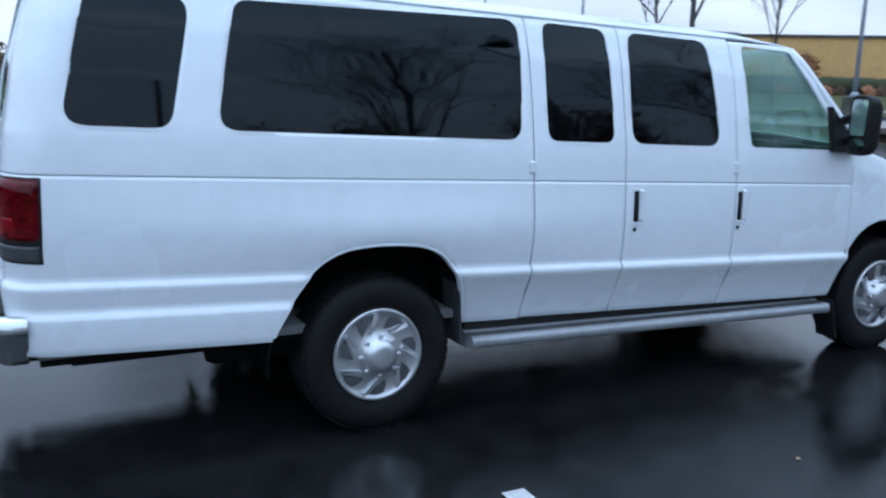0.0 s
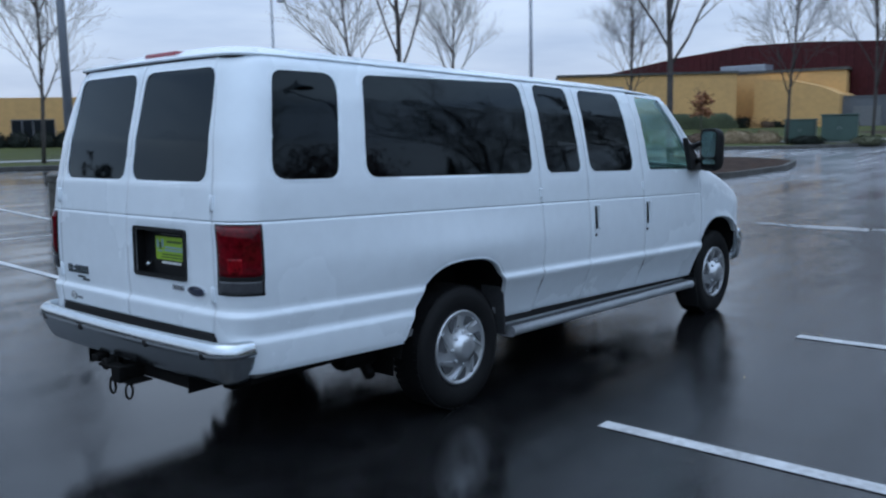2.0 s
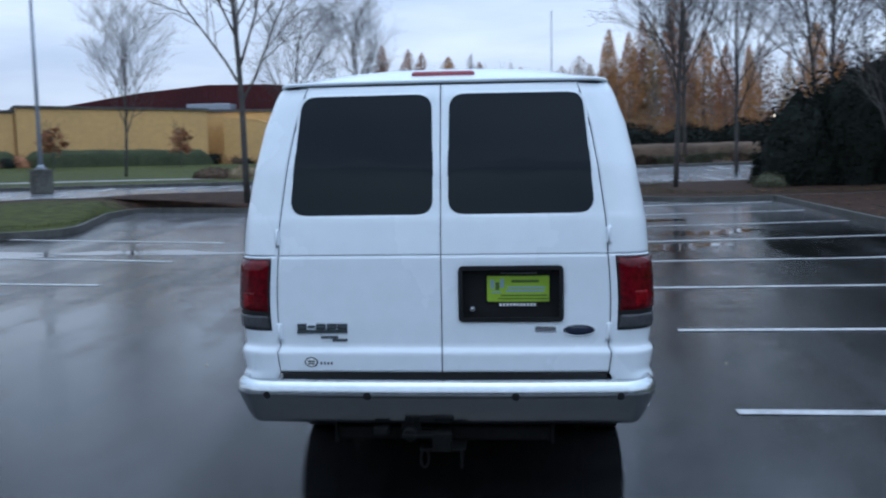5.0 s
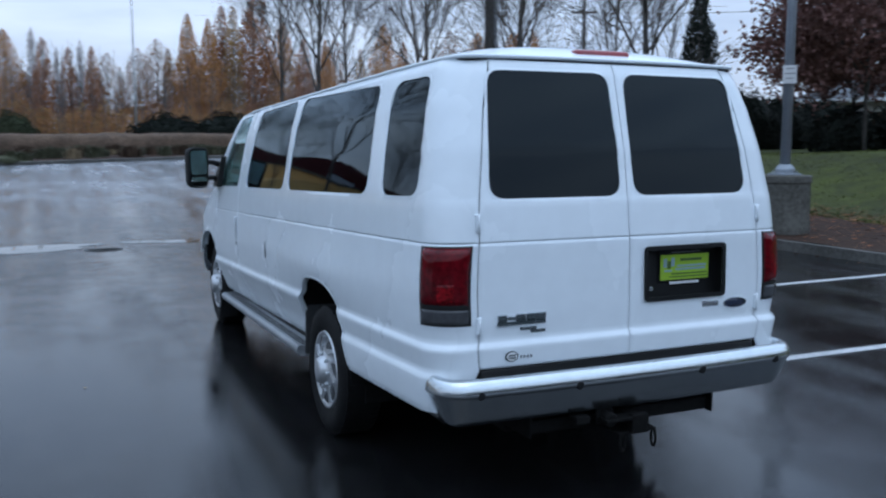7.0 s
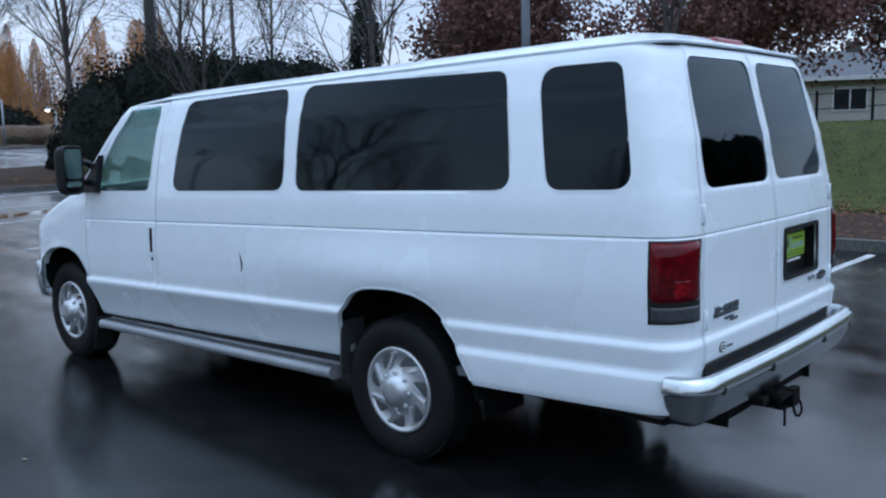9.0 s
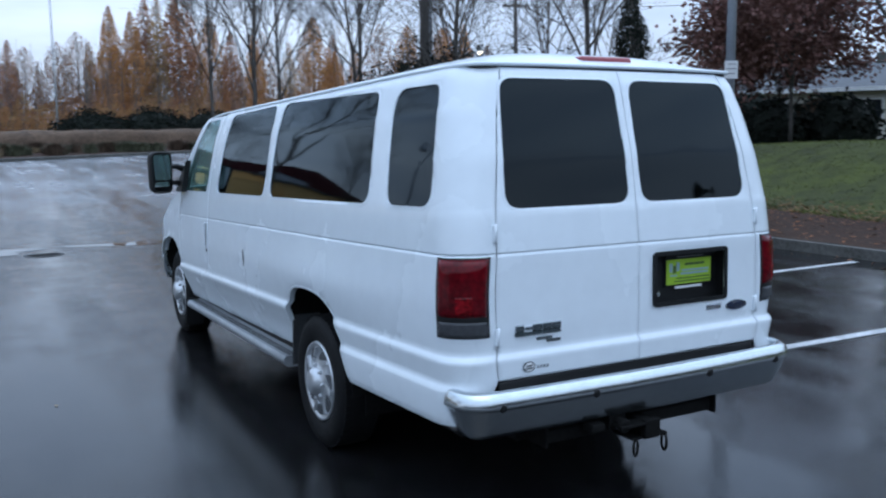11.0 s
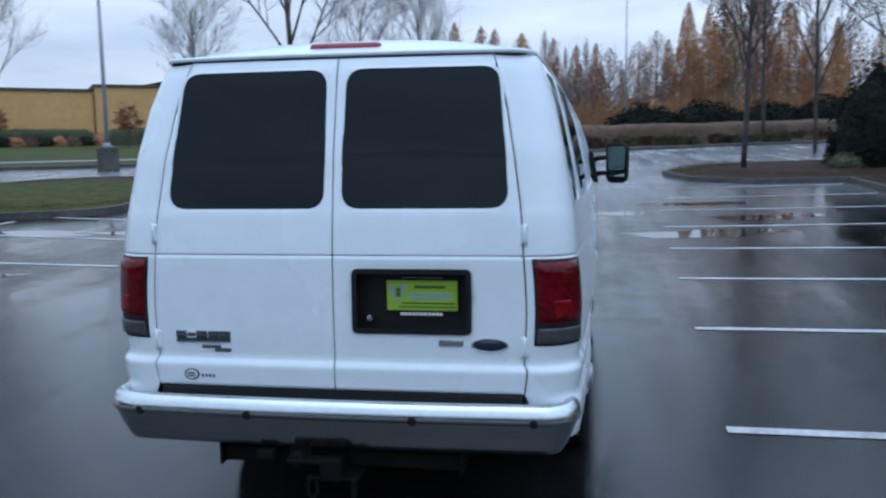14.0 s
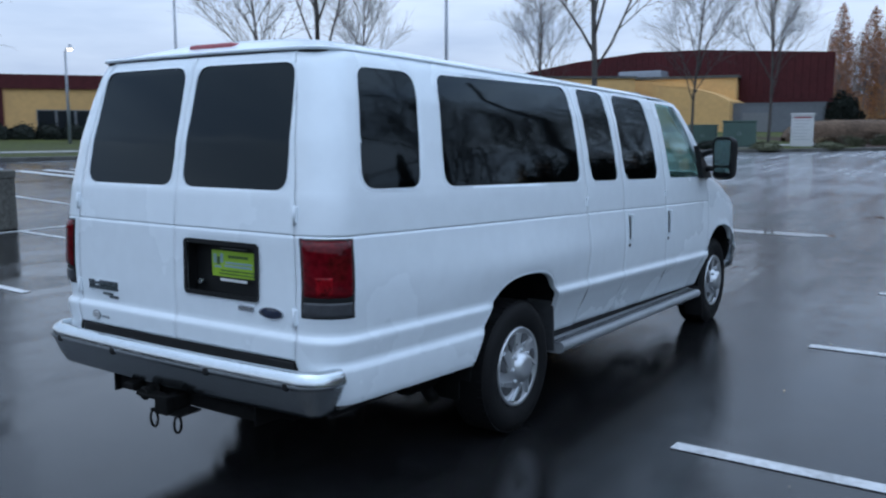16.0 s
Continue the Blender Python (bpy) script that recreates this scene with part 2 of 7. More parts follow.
    l.new(half.outputs[0], rough_bump.inputs["Value"])
    bp = n.new("ShaderNodeBump")
    bp.inputs["Distance"].default_value = 0.004
    l.new(rough_bump.outputs["Result"], bp.inputs["Strength"])
    l.new(stone.outputs["Distance"], bp.inputs["Height"])
    l.new(bp.outputs["Normal"], b.inputs["Normal"])
    b.inputs["Specular IOR Level"].default_value = 0.31
    return m


def bed_soil():
    """Grass at one end of a bed, bare bark at the other, with a ragged border."""
    m = bpy.data.materials.new("grass_and_bark")
    m.use_nodes = True
    n, l = m.node_tree.nodes, m.node_tree.links
    b = n["Principled BSDF"]
    b.inputs["Roughness"].default_value, b.inputs["Specular IOR Level"].default_value = 0.88, 0.15
    co, sep, edge, mot, fine = n.new("ShaderNodeTexCoord"), n.new("ShaderNodeSeparateXYZ"), n.new("ShaderNodeTexNoise"), n.new("ShaderNodeTexNoise"), n.new("ShaderNodeTexNoise")
    edge.inputs["Scale"].default_value, edge.inputs["Detail"].default_value = 0.9, 6.0
    mot.inputs["Scale"].default_value, mot.inputs["Detail"].default_value = 3.5, 8.0
    fine.inputs["Scale"].default_value = 40.0
    for t in (edge, mot, fine):
        l.new(co.outputs["Object"], t.inputs["Vector"])
    l.new(co.outputs["Object"], sep.inputs[0])
    push = n.new("ShaderNodeMath")
    push.operation = "MULTIPLY_ADD"
    push.inputs[1].default_value = 5.0
    l.new(edge.outputs["Fac"], push.inputs[0])
    l.new(sep.outputs["Y"], push.inputs[2])
    mr = n.new("ShaderNodeMapRange")
    mr.inputs["From Min"].default_value, mr.inputs["From Max"].default_value = 19.2, 20.6
    l.new(push.outputs[0], mr.inputs["Value"])
    ramps = []
    for lo, hi in (((0.040, 0.044, 0.014), (0.078, 0.088, 0.024)), ((0.025, 0.015, 0.011), (0.065, 0.036, 0.024))):
        r = n.new("ShaderNodeValToRGB")
        r.color_ramp.elements[0].position, r.color_ramp.elements[0].color = 0.36, (*lo, 1)
        r.color_ramp.elements[1].position, r.color_ramp.elements[1].color = 0.64, (*hi, 1)
        l.new(mot.outputs["Fac"], r.inputs["Fac"])
        ramps.append(r)
    mx = n.new("ShaderNodeMix")
    mx.data_type = "RGBA"
    l.new(mr.outputs["Result"], mx.inputs[0])
    l.new(ramps[0].outputs["Color"], mx.inputs[6])
    l.new(ramps[1].outputs["Color"], mx.inputs[7])
    l.new(mx.outputs[2], b.inputs["Base Color"])
    bp = n.new("ShaderNodeBump")
    bp.inputs["Strength"].default_value, bp.inputs["Distance"].default_value = 1.0, 0.02
    l.new(fine.outputs["Fac"], bp.inputs["Height"])
    l.new(bp.outputs["Normal"], b.inputs["Normal"])
    return m


ASPHALT = wet_asphalt()
BEDSOIL = bed_soil()
PAINT = material("white_van_paint", (0.81, 0.87, 0.91), 0.26, vary=0.025, scale=1.2, coat=0.5)
TYRE = material("tyre_rubber", (0.009, 0.009, 0.0095), 0.65, vary=0.3, scale=12, bump=0.3, bump_scale=90, spec=0.2)
BLACK = material("black_plastic", (0.009, 0.0095, 0.010), 0.5, vary=0.2, scale=10, spec=0.3)
RUBBER = material("black_rubber_seal", (0.012, 0.012, 0.013), 0.6)
UNDER = material("dirty_underbody", (0.008, 0.0078, 0.0075), 0.75, vary=0.4, scale=5, spec=0.12)
CHROME = material("dull_chrome", (0.61, 0.65, 0.67), 0.20, metal=1.0, vary=0.05, scale=4)
GREYPLASTIC = material("grey_flap_plastic", (0.055, 0.057, 0.060), 0.5, vary=0.2, scale=5, bump=0.15, bump_scale=120, spec=0.3)
HUBCAP = material("silver_hubcap", (0.60, 0.62, 0.64), 0.30, metal=0.75, vary=0.08, scale=10)
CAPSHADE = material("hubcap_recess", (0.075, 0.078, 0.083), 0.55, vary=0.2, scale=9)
ALLOY = material("silver_running_board", (0.36, 0.38, 0.40), 0.38, metal=0.3, vary=0.12, scale=6)
RED = material("red_lens", (0.092, 0.002, 0.005), 0.08, vary=0.55, scale=5, spec=0.25)
REDHOT = material("red_lens_reflector", (0.20, 0.004, 0.008), 0.12, vary=0.7, scale=8, spec=0.2)
LAMPSMOKE = material("smoky_reverse_lens", (0.055, 0.057, 0.062), 0.12, vary=0.25, scale=20, spec=0.35)
SMOKE = material("smoke_lens", (0.03, 0.031, 0.034), 0.10, vary=0.3, scale=20, spec=0.25)
TINTED = glass("privacy_glass", (0.016, 0.019, 0.022))
CABGLASS = glass("cab_glass", (0.88, 0.95, 0.92), clear=True)
THINMIST = misted("thin_condensation", (0.96, 0.98, 0.97), (0.34, 0.52, 0.47), 0.20)
MIST = misted("condensation", (0.80, 0.90, 0.86), (0.50, 0.62, 0.57), 0.26)
MIRROR = material("mirror_glass", (0.50, 0.55, 0.55), 0.03, metal=1.0)
CLOTH = material("grey_seat_cloth", (0.10, 0.105, 0.11), 0.9, vary=0.2, scale=20)
TRIMGREY = material("grey_cabin_trim", (0.16, 0.165, 0.17), 0.7, vary=0.15, scale=8)
LIME = material("lime_plate", (0.33, 0.52, 0.04), 0.4, vary=0.05, scale=20)
NAVY = material("navy_oval", (0.012, 0.02, 0.045), 0.25, coat=0.5)
MOSS = material("dark_green_ink", (0.075, 0.14, 0.03), 0.5)
PALEBLUE = material("pale_blue_ink", (0.27, 0.40, 0.42), 0.5)
INK = material("dark_ink", (0.03, 0.045, 0.05), 0.5)
WHITEINK = material("white_ink", (0.8, 0.8, 0.8), 0.5)
BADGE = material("badge_chrome", (0.42, 0.44, 0.47), 0.2, metal=0.9)
LINE = material("white_line_paint", (0.62, 0.63, 0.64), 0.42, dirt=(0.34, 0.34, 0.34), scale=3.0, bump=0.2, bump_scale=70)
KERB = material("kerb_concrete", (0.12, 0.117, 0.108), 0.6, dirt=(0.05, 0.048, 0.043), scale=2.2, bump=0.4, bump_scale=40, spec=0.25)
BASECON = material("stained_base_concrete", (0.14, 0.135, 0.12), 0.7, dirt=(0.055, 0.052, 0.045), scale=2.0, bump=0.5, bump_scale=30, spec=0.2)
CONCRETE = material("concrete", (0.27, 0.265, 0.25), 0.6, dirt=(0.14, 0.135, 0.12), scale=1.5, bump=0.4, bump_scale=35)
MULCH = material("bark_mulch", (0.060, 0.031, 0.020), 0.9, dirt=(0.025, 0.015, 0.011), scale=5.0, bump=1.0, bump_scale=25, spec=0.15)
GRASS = material("wet_grass", (0.072, 0.086, 0.020), 0.85, dirt=(0.034, 0.038, 0.012), scale=0.32, bump=1.0, bump_scale=45, spec=0.15)
BLADES = material("grass_blades", (0.105, 0.122, 0.030), 0.6, dirt=(0.055, 0.062, 0.018), scale=0.32, spec=0.2, island=True)
DEADGRASS = material("dead_grass_blades", (0.10, 0.082, 0.045), 0.7, dirt=(0.055, 0.048, 0.026), scale=0.5, spec=0.2, island=True)
STEEL = material("galvanised_pole", (0.30, 0.33, 0.37), 0.45, metal=0.35, vary=0.1, scale=3)
DARKPOLE = material("weathered_pole", (0.055, 0.05, 0.048), 0.8, vary=0.3, scale=4, bump=0.4)
BARK = material("wet_bark", (0.075, 0.068, 0.063), 0.8, vary=0.35, scale=7, bump=0.8, bump_scale=30, spec=0.2)
PALEBARK = material("grey_bark", (0.12, 0.11, 0.105), 0.8, vary=0.3, scale=7, bump=0.6, bump_scale=30)
ORANGE = material("orange_leaves", (0.41, 0.195, 0.074), 0.7, vary=0.3, scale=0.9, spec=0.2, island=True)
FADED = material("faded_red_lens", (0.30, 0.06, 0.07), 0.30, vary=0.15, scale=8, spec=0.4)
OCHRE = material("ochre_leaves", (0.35, 0.205, 0.088), 0.7, vary=0.3, scale=0.9, spec=0.2, island=True)
UMBER = material("umber_leaves", (0.24, 0.122, 0.066), 0.75, vary=0.3, scale=0.9, spec=0.2, island=True)
PALETWIG = material("grey_brown_twigs", (0.24, 0.20, 0.19), 0.8, vary=0.3, scale=0.9, spec=0.2, island=True)
RUSSET = material("russet_leaves", (0.32, 0.145, 0.078), 0.7, vary=0.3, scale=0.9, spec=0.2, island=True)
MAROON = material("maroon_leaves", (0.16, 0.080, 0.070), 0.7, vary=0.35, scale=0.9, spec=0.2, island=True)
IVY = material("dull_green_leaves", (0.045, 0.055, 0.030), 0.8, vary=0.35, scale=0.9, spec=0.2, island=True)
EVERGREEN = material("dark_evergreen", (0.010, 0.0135, 0.010), 0.8, vary=0.35, scale=0.9, spec=0.2, island=True)
SAGE = material("grey_green_leaves", (0.085, 0.088, 0.055), 0.85, vary=0.35, scale=0.8, spec=0.2, island=True)
STRAW = material("dry_grasses", (0.25, 0.19, 0.12), 0.85, vary=0.35, scale=0.8, spec=0.2, island=True)
HEATH = material("brown_shrub", (0.095, 0.064, 0.045), 0.85, vary=0.4, scale=0.8, spec=0.2, island=True)
YELLOW = material("ochre_stucco", (0.66, 0.395, 0.155), 0.85, dirt=(0.55, 0.335, 0.135), scale=0.35, bump=0.2, bump_scale=12)
REDMETAL = material("red_metal_cladding", (0.072, 0.016, 0.018), 0.7, vary=0.2, scale=0.4, spec=0.2)
GREYWALL = material("grey_block_wall", (0.125, 0.135, 0.148), 0.75, vary=0.12, scale=0.7)
DARKGLASS = material("dark_window_glass", (0.018, 0.021, 0.024), 0.08, spec=0.6)
BLUEBIN = material("blue_bin_plastic", (0.03, 0.05, 0.22), 0.5, vary=0.1, scale=5)
YELLOWTOY = material("yellow_plastic", (0.28, 0.16, 0.03), 0.5, vary=0.1, scale=5)
LITTER = material("fallen_leaves", (0.22, 0.085, 0.035), 0.7, vary=0.4, scale=3, spec=0.3, island=True)
CHIPS = material("bark_chips", (0.075, 0.042, 0.028), 0.85, vary=0.4, scale=3, spec=0.2, island=True)
PALEGREEN = material("pale_green_box", (0.22, 0.30, 0.27), 0.6, vary=0.15, scale=3)
GREENBOX = material("green_metal_box", (0.055, 0.10, 0.085), 0.5, vary=0.12, scale=2)
WHITEBOARD = material("white_sign_board", (0.62, 0.62, 0.62), 0.55, vary=0.04, scale=3)
PALEPRINT = material("pale_grey_print", (0.42, 0.43, 0.45), 0.6)
HOUSEWALL = material("cream_siding", (0.42, 0.40, 0.36), 0.75, vary=0.1, scale=1)
SHINGLE = material("grey_shingle_roof", (0.11, 0.115, 0.125), 0.85, vary=0.2, scale=2, bump=0.5, bump_scale=10)
CARDARK = material("dark_car_paint", (0.02, 0.024, 0.032), 0.2, coat=0.6)
WATER = material("standing_water", (0.02, 0.021, 0.022), 0.02, spec=0.5)
LAMPGLOW = glowing("street_lamp_glow", (1.0, 0.85, 0.65), 4.0)


# ---- mesh helpers ----
def ground_z(x, y):
    """The car park's fall: nearly level round the van, rising past the drain line."""
    r = math.hypot(x, y + 2)
    return 4e-4 * r * r if r < 12 else 0.0576 + 0.028 * (min(r, 70) - 12)


def mesh_of(name, verts, faces, mat, smooth=False):
    me = bpy.data.meshes.new(name)
    me.from_pydata(verts, [], faces)
    me.validate()
    me.update()
    if smooth:
        me.polygons.foreach_set("use_smooth", [True] * len(me.polygons))
    me.materials.append(mat)
    return me


def obj(name, verts, faces, mat, parent=None, smooth=False, label=""):
    ob = new(name, mesh_of(name, verts, faces, mat, smooth))
    if parent:
        ob.parent = parent
    return tagged(ob, label)


def part(name, bm, mat, parent=None, label="", smooth=False):
    me = bpy.data.meshes.new(name)
    bm.normal_update()
    bm.to_mesh(me)
    bm.free()
    if smooth:
        me.polygons.foreach_set("use_smooth", [True] * len(me.polygons))
    me.materials.append(mat)
    ob = new(name, me)
    if parent:
        ob.parent = parent
    return tagged(ob, label)


def thing(name, label, category, at=None, group="", kind=""):
    ob = new(name)
    ob.matrix_world = at if at else Matrix.Identity(4)
    return tagged(ob, label, category, group, kind)


def box(bm, x0, x1, y0, y1, z0, z1, bevel=0.0, seg=2, m=None):
    r = bmesh.ops.create_cube(bm, size=1.0)["verts"]
    bmesh.ops.scale(bm, vec=(x1 - x0, y1 - y0, z1 - z0), verts=r)
    bmesh.ops.translate(bm, vec=((x0 + x1) / 2, (y0 + y1) / 2, (z0 + z1) / 2), verts=r)
    if m:
        bmesh.ops.transform(bm, matrix=m, verts=r)
    if bevel:
        es = {e for v in r for e in v.link_edges}
        bmesh.ops.bevel(bm, geom=list(es), offset=bevel, segments=seg, affect="EDGES", profile=0.5)
    return bm


def boxed(*a, **k):
    return box(bmesh.new(), *a, **k)


def lathe(profile, n=32, axis="z"):
    """Turns (radius, height) points round an axis; a closed loop if the first point repeats at the end."""
    bm = bmesh.new()
    rings = []
    for k in range(n):
        a = 2 * math.pi * k / n
        ring = []
        for r, h in profile:
            c, s = r * math.cos(a), r * math.sin(a)
            ring.append(bm.verts.new({"z": (c, s, h), "x": (h, c, s), "y": (c, h, s)}[axis]))
        rings.append(ring)
    for k in range(n):
        a, b = rings[k], rings[(k + 1) % n]
        for i in range(len(profile) - 1):
            bm.faces.new((a[i], a[i + 1], b[i + 1], b[i]))
    bmesh.ops.remove_doubles(bm, verts=bm.verts, dist=1e-5)
    bmesh.ops.recalc_face_normals(bm, faces=bm.faces)
    return bm


def tube_into(verts, faces, pts, radii, sides=6):
    """Adds a tapering tube along pts to plain vertex and face lists."""
    base = len(verts)
    up = Vector((0.31, 0.17, 0.93))
    for i, p in enumerate(pts):
        d = (Vector(pts[min(i + 1, len(pts) - 1)]) - Vector(pts[max(i - 1, 0)])).normalized()
        u = d.cross(up)
        u = u.normalized() if u.length > 1e-4 else Vector((1, 0, 0))
        w = d.cross(u)
        for k in range(sides):
            a = 2 * math.pi * k / sides
            verts.append(tuple(Vector(p) + radii[i] * (math.cos(a) * u + math.sin(a) * w)))
    for i in range(len(pts) - 1):
        for k in range(sides):
            a, b = base + i * sides + k, base + i * sides + (k + 1) % sides
            faces.append((a, b, b + sides, a + sides))
    faces.append(tuple(base + k for k in reversed(range(sides))))
    faces.append(tuple(base + (len(pts) - 1) * sides + k for k in range(sides)))


def tube(name, pts, radii, mat, parent=None, sides=10, label="", smooth=True):
    v, f = [], []
    if not isinstance(radii, (list, tuple)):
        radii = [radii] * len(pts)
    tube_into(v, f, pts, radii, sides)
    return obj(name, v, f, mat, parent, smooth, label)

# ---- the van: measures in its own frame, x to its right, y ahead, origin under the rear axle ----
RAKE = 0.0292          # the body sits a little nose down
REAR = -1.547          # rear plane at the belt
CORNER = 0.16
YC = REAR + CORNER
ARC = CORNER * math.pi / 2


def ramp_of(pairs, v):
    if v <= pairs[0][0]:
        return pairs[0][1]
    for (a, b), (c, d) in zip(pairs, pairs[1:]):
        if v <= c:
            return b + (d - b) * (v - a) / (c - a)
    return pairs[-1][1]


REAR_Y = [(0.48, -1.540), (0.67, -1.560), (0.756, -1.567), (0.765, -1.565), (0.790, -1.549), (0.9, -1.554), (1.198, -1.5475), (1.2052, -1.541), (1.2075, -1.541), (1.2098, -1.545), (1.374, -1.5255), (1.386, -1.521), (1.39, -1.520), (1.6, -1.485), (1.936, -1.395), (1.98, -1.370), (2.02, -1.350)]
UPPER = [(0.79, 0.019), (0.85, 0.026), (1.0, 0.030), (1.1, 0.027), (1.2, 0.019), (1.2052, 0.012), (1.2075, 0.012), (1.2098, 0.017), (1.3, 0.012), (1.374, 0.004), (1.386, 0.001), (1.4, 0.0), (1.6, -0.035), (1.8, -0.080), (1.94, -0.130), (1.985, -0.150), (2.02, -0.185)]
DOOR_LOW = [(0.48, -0.075), (0.60, -0.030), (0.70, 0.014), (0.745, 0.037), (0.764, 0.038), (0.79, 0.019)]
QUARTER_LOW = [(0.48, 0.026), (0.56, 0.036), (0.628, 0.040), (0.640, 0.038), (0.668, 0.022), (0.70, 0.028), (0.755, 0.037), (0.765, 0.036), (0.79, 0.019)]


def half_width(y):
    return 0.981 + 0.019 * y - 0.012 * min(y, 0) ** 2


def side_x(y, zv):
    if zv > 0.79:
        d = ramp_of(UPPER, zv)
    else:
        k = min(1, max(0, (y + 0.35) / 0.7))
        d = ramp_of(QUARTER_LOW, zv) * (1 - k) + ramp_of(DOOR_LOW, zv) * k
    # the shoulder swells over the rear wheel
    d += 0.026 * math.exp(-((y - 0.05) / 0.95) ** 2) * math.exp(-((zv - 0.97) / 0.13) ** 2)
    return half_width(y) + d


def shift(zv):
    return ramp_of(REAR_Y, zv) - REAR


def world_z(y, zv):
    return zv - RAKE * y


def skin(p, zv, out=0.0):
    """Point on the body's right-hand skin: p is y along the side, then on round the rear corner."""
    b = min(1, max(0, (0.6 - p) / (0.6 - YC)))
    dy = shift(zv) * b
    if p >= YC:
        y = p + dy
        return (side_x(y, zv) + out, y, world_z(y, zv))
    w = side_x(YC + dy, zv)
    a = min(1.0, (YC - p) / ARC) * math.pi / 2
    r = CORNER + out
    x, y = w - CORNER + r * math.cos(a), YC - r * math.sin(a)
    rest = YC - ARC - p
    if rest > 0:
        x -= rest
        y -= 0.012 * (1 - min(1, abs(x) / 0.80) ** 2)
    return (x, y + dy, world_z(y + dy, zv))


def rear_skin(x, zv, out=0.0):
    y = YC - CORNER - out - 0.012 * (1 - min(1, abs(x) / 0.80) ** 2) + shift(zv)
    return (x, y, world_z(y, zv))


def p_of_rear_x(x, zv):
    return YC - ARC - (side_x(YC + shift(zv), zv) - CORNER - x)


def rounded(corners, r, n=6):
    """A closed outline with rounded corners, from corner points in order."""
    pts, count = [], len(corners)
    for i in range(count):
        a, b, c = (Vector(corners[(i + k) % count]) for k in (-1, 0, 1))
        u, v = (a - b).normalized(), (c - b).normalized()
        half = u.angle(v) / 2
        t = min(r / math.tan(half), 0.45 * min((a - b).length, (c - b).length))
        s, e = b + u * t, b + v * t
        for k in range(n + 1):
            q = k / n
            pts.append((1 - q) ** 2 * s + 2 * q * (1 - q) * b + q * q * e)
    return pts


def inside(pts, x, y):
    hit, j = False, len(pts) - 1
    for i in range(len(pts)):
        a, b = pts[i], pts[j]
        if (a[1] > y) != (b[1] > y) and x < (b[0] - a[0]) * (y - a[1]) / (b[1] - a[1]) + a[0]:
            hit = not hit
        j = i
    return hit


def nearest(pts, x, y):
    best, q = 1e9, Vector((x, y))
    for i in range(len(pts)):
        a, b = pts[i - 1], pts[i]
        d = b - a
        k = max(0, min(1, (q - a).dot(d) / max(1e-9, d.dot(d))))
        c = a + d * k
        if (c - q).length < best:
            best, at = (c - q).length, c
    return best, at


def rows_between(lo, hi):
    marks = [0.487, 0.52, 0.56, 0.60, 0.628, 0.640, 0.654, 0.668, 0.684, 0.70, 0.725, 0.745, 0.757, 0.767, 0.779, 0.79, 0.81, 0.84, 0.88, 0.92, 0.96, 1.0, 1.04, 1.08, 1.12, 1.16, 1.19, 1.2, 1.2052, 1.2075, 1.2098, 1.215, 1.24, 1.28, 1.32, 1.35, 1.374, 1.386]
    marks += [1.40 + 0.022 * k for k in range(27)] + [2.0]
    keep = [m for m in marks if lo + 0.004 < m < hi - 0.004]
    return [lo] + keep + [hi]


def panel(name, place, cols, rows, holes, mat, parent, side=1, label="", thick=0.010):
    """A sheet over a grid of (a, zv), holes cut along smooth outlines, given thickness."""
    flat = {}
    verts, faces = [], []
    for j, v in enumerate(rows):
        for i, u in enumerate(cols):
            a = u(v) if callable(u) else u
            flat[(i, j)] = [a, v]
    real = {k: place(*f) for k, f in flat.items()}
    hole_of = lambda q, plane: (q[1], q[2] + RAKE * q[1]) if plane == "side" else (q[0], q[2] + RAKE * q[1])
    keep, gone = [], set()
    for j in range(len(rows) - 1):
        for i in range(len(cols) - 1):
            ks = [(i, j), (i + 1, j), (i + 1, j + 1), (i, j + 1)]
            mid = [sum(real[k][n] for k in ks) / 4 for n in range(3)]
            if any(inside(pts, *hole_of(mid, plane)) for pts, plane in holes):
                gone.update(ks)
                continue
            keep.append(ks)
    used = {}
    for ks in keep:
        for a, b in zip(ks, ks[1:] + ks[:1]):
            e = tuple(sorted((a, b)))
            used[e] = used.get(e, 0) + 1
    rim = {k for e, n in used.items() if n == 1 for k in e}
    for k in rim & gone:
        q = real[k]
        for pts, plane in holes:
            u, v = hole_of(q, plane)
            d, c = nearest(pts, u, v)
            if d < 0.032:
                if plane == "side":
                    real[k] = (side_x(c[0], c[1]), c[0], world_z(c[0], c[1]))
                else:
                    x, y, z = rear_skin(c[0], c[1])
                    real[k] = (x, y, z)
    index = {}
    for ks in keep:
        f = []
        for k in ks:
            if k not in index:
                index[k] = len(verts)
                x, y, z = real[k]
                verts.append((side * x, y, z))
            f.append(index[k])
        if len(set(f)) == 4:
            faces.append(tuple(f) if side > 0 else tuple(reversed(f)))
    ob = obj(name, verts, faces, mat, parent, True, label)
    so = ob.modifiers.new("sheet", "SOLIDIFY")
    so.thickness, so.offset = thick, -1
    ob.modifiers.new("even_normals", "WEIGHTED_NORMAL")
    return ob


def steps(a, b, d):
    n = max(1, round((b - a) / d))
    return [a + (b - a) * k / n for k in range(n + 1)]


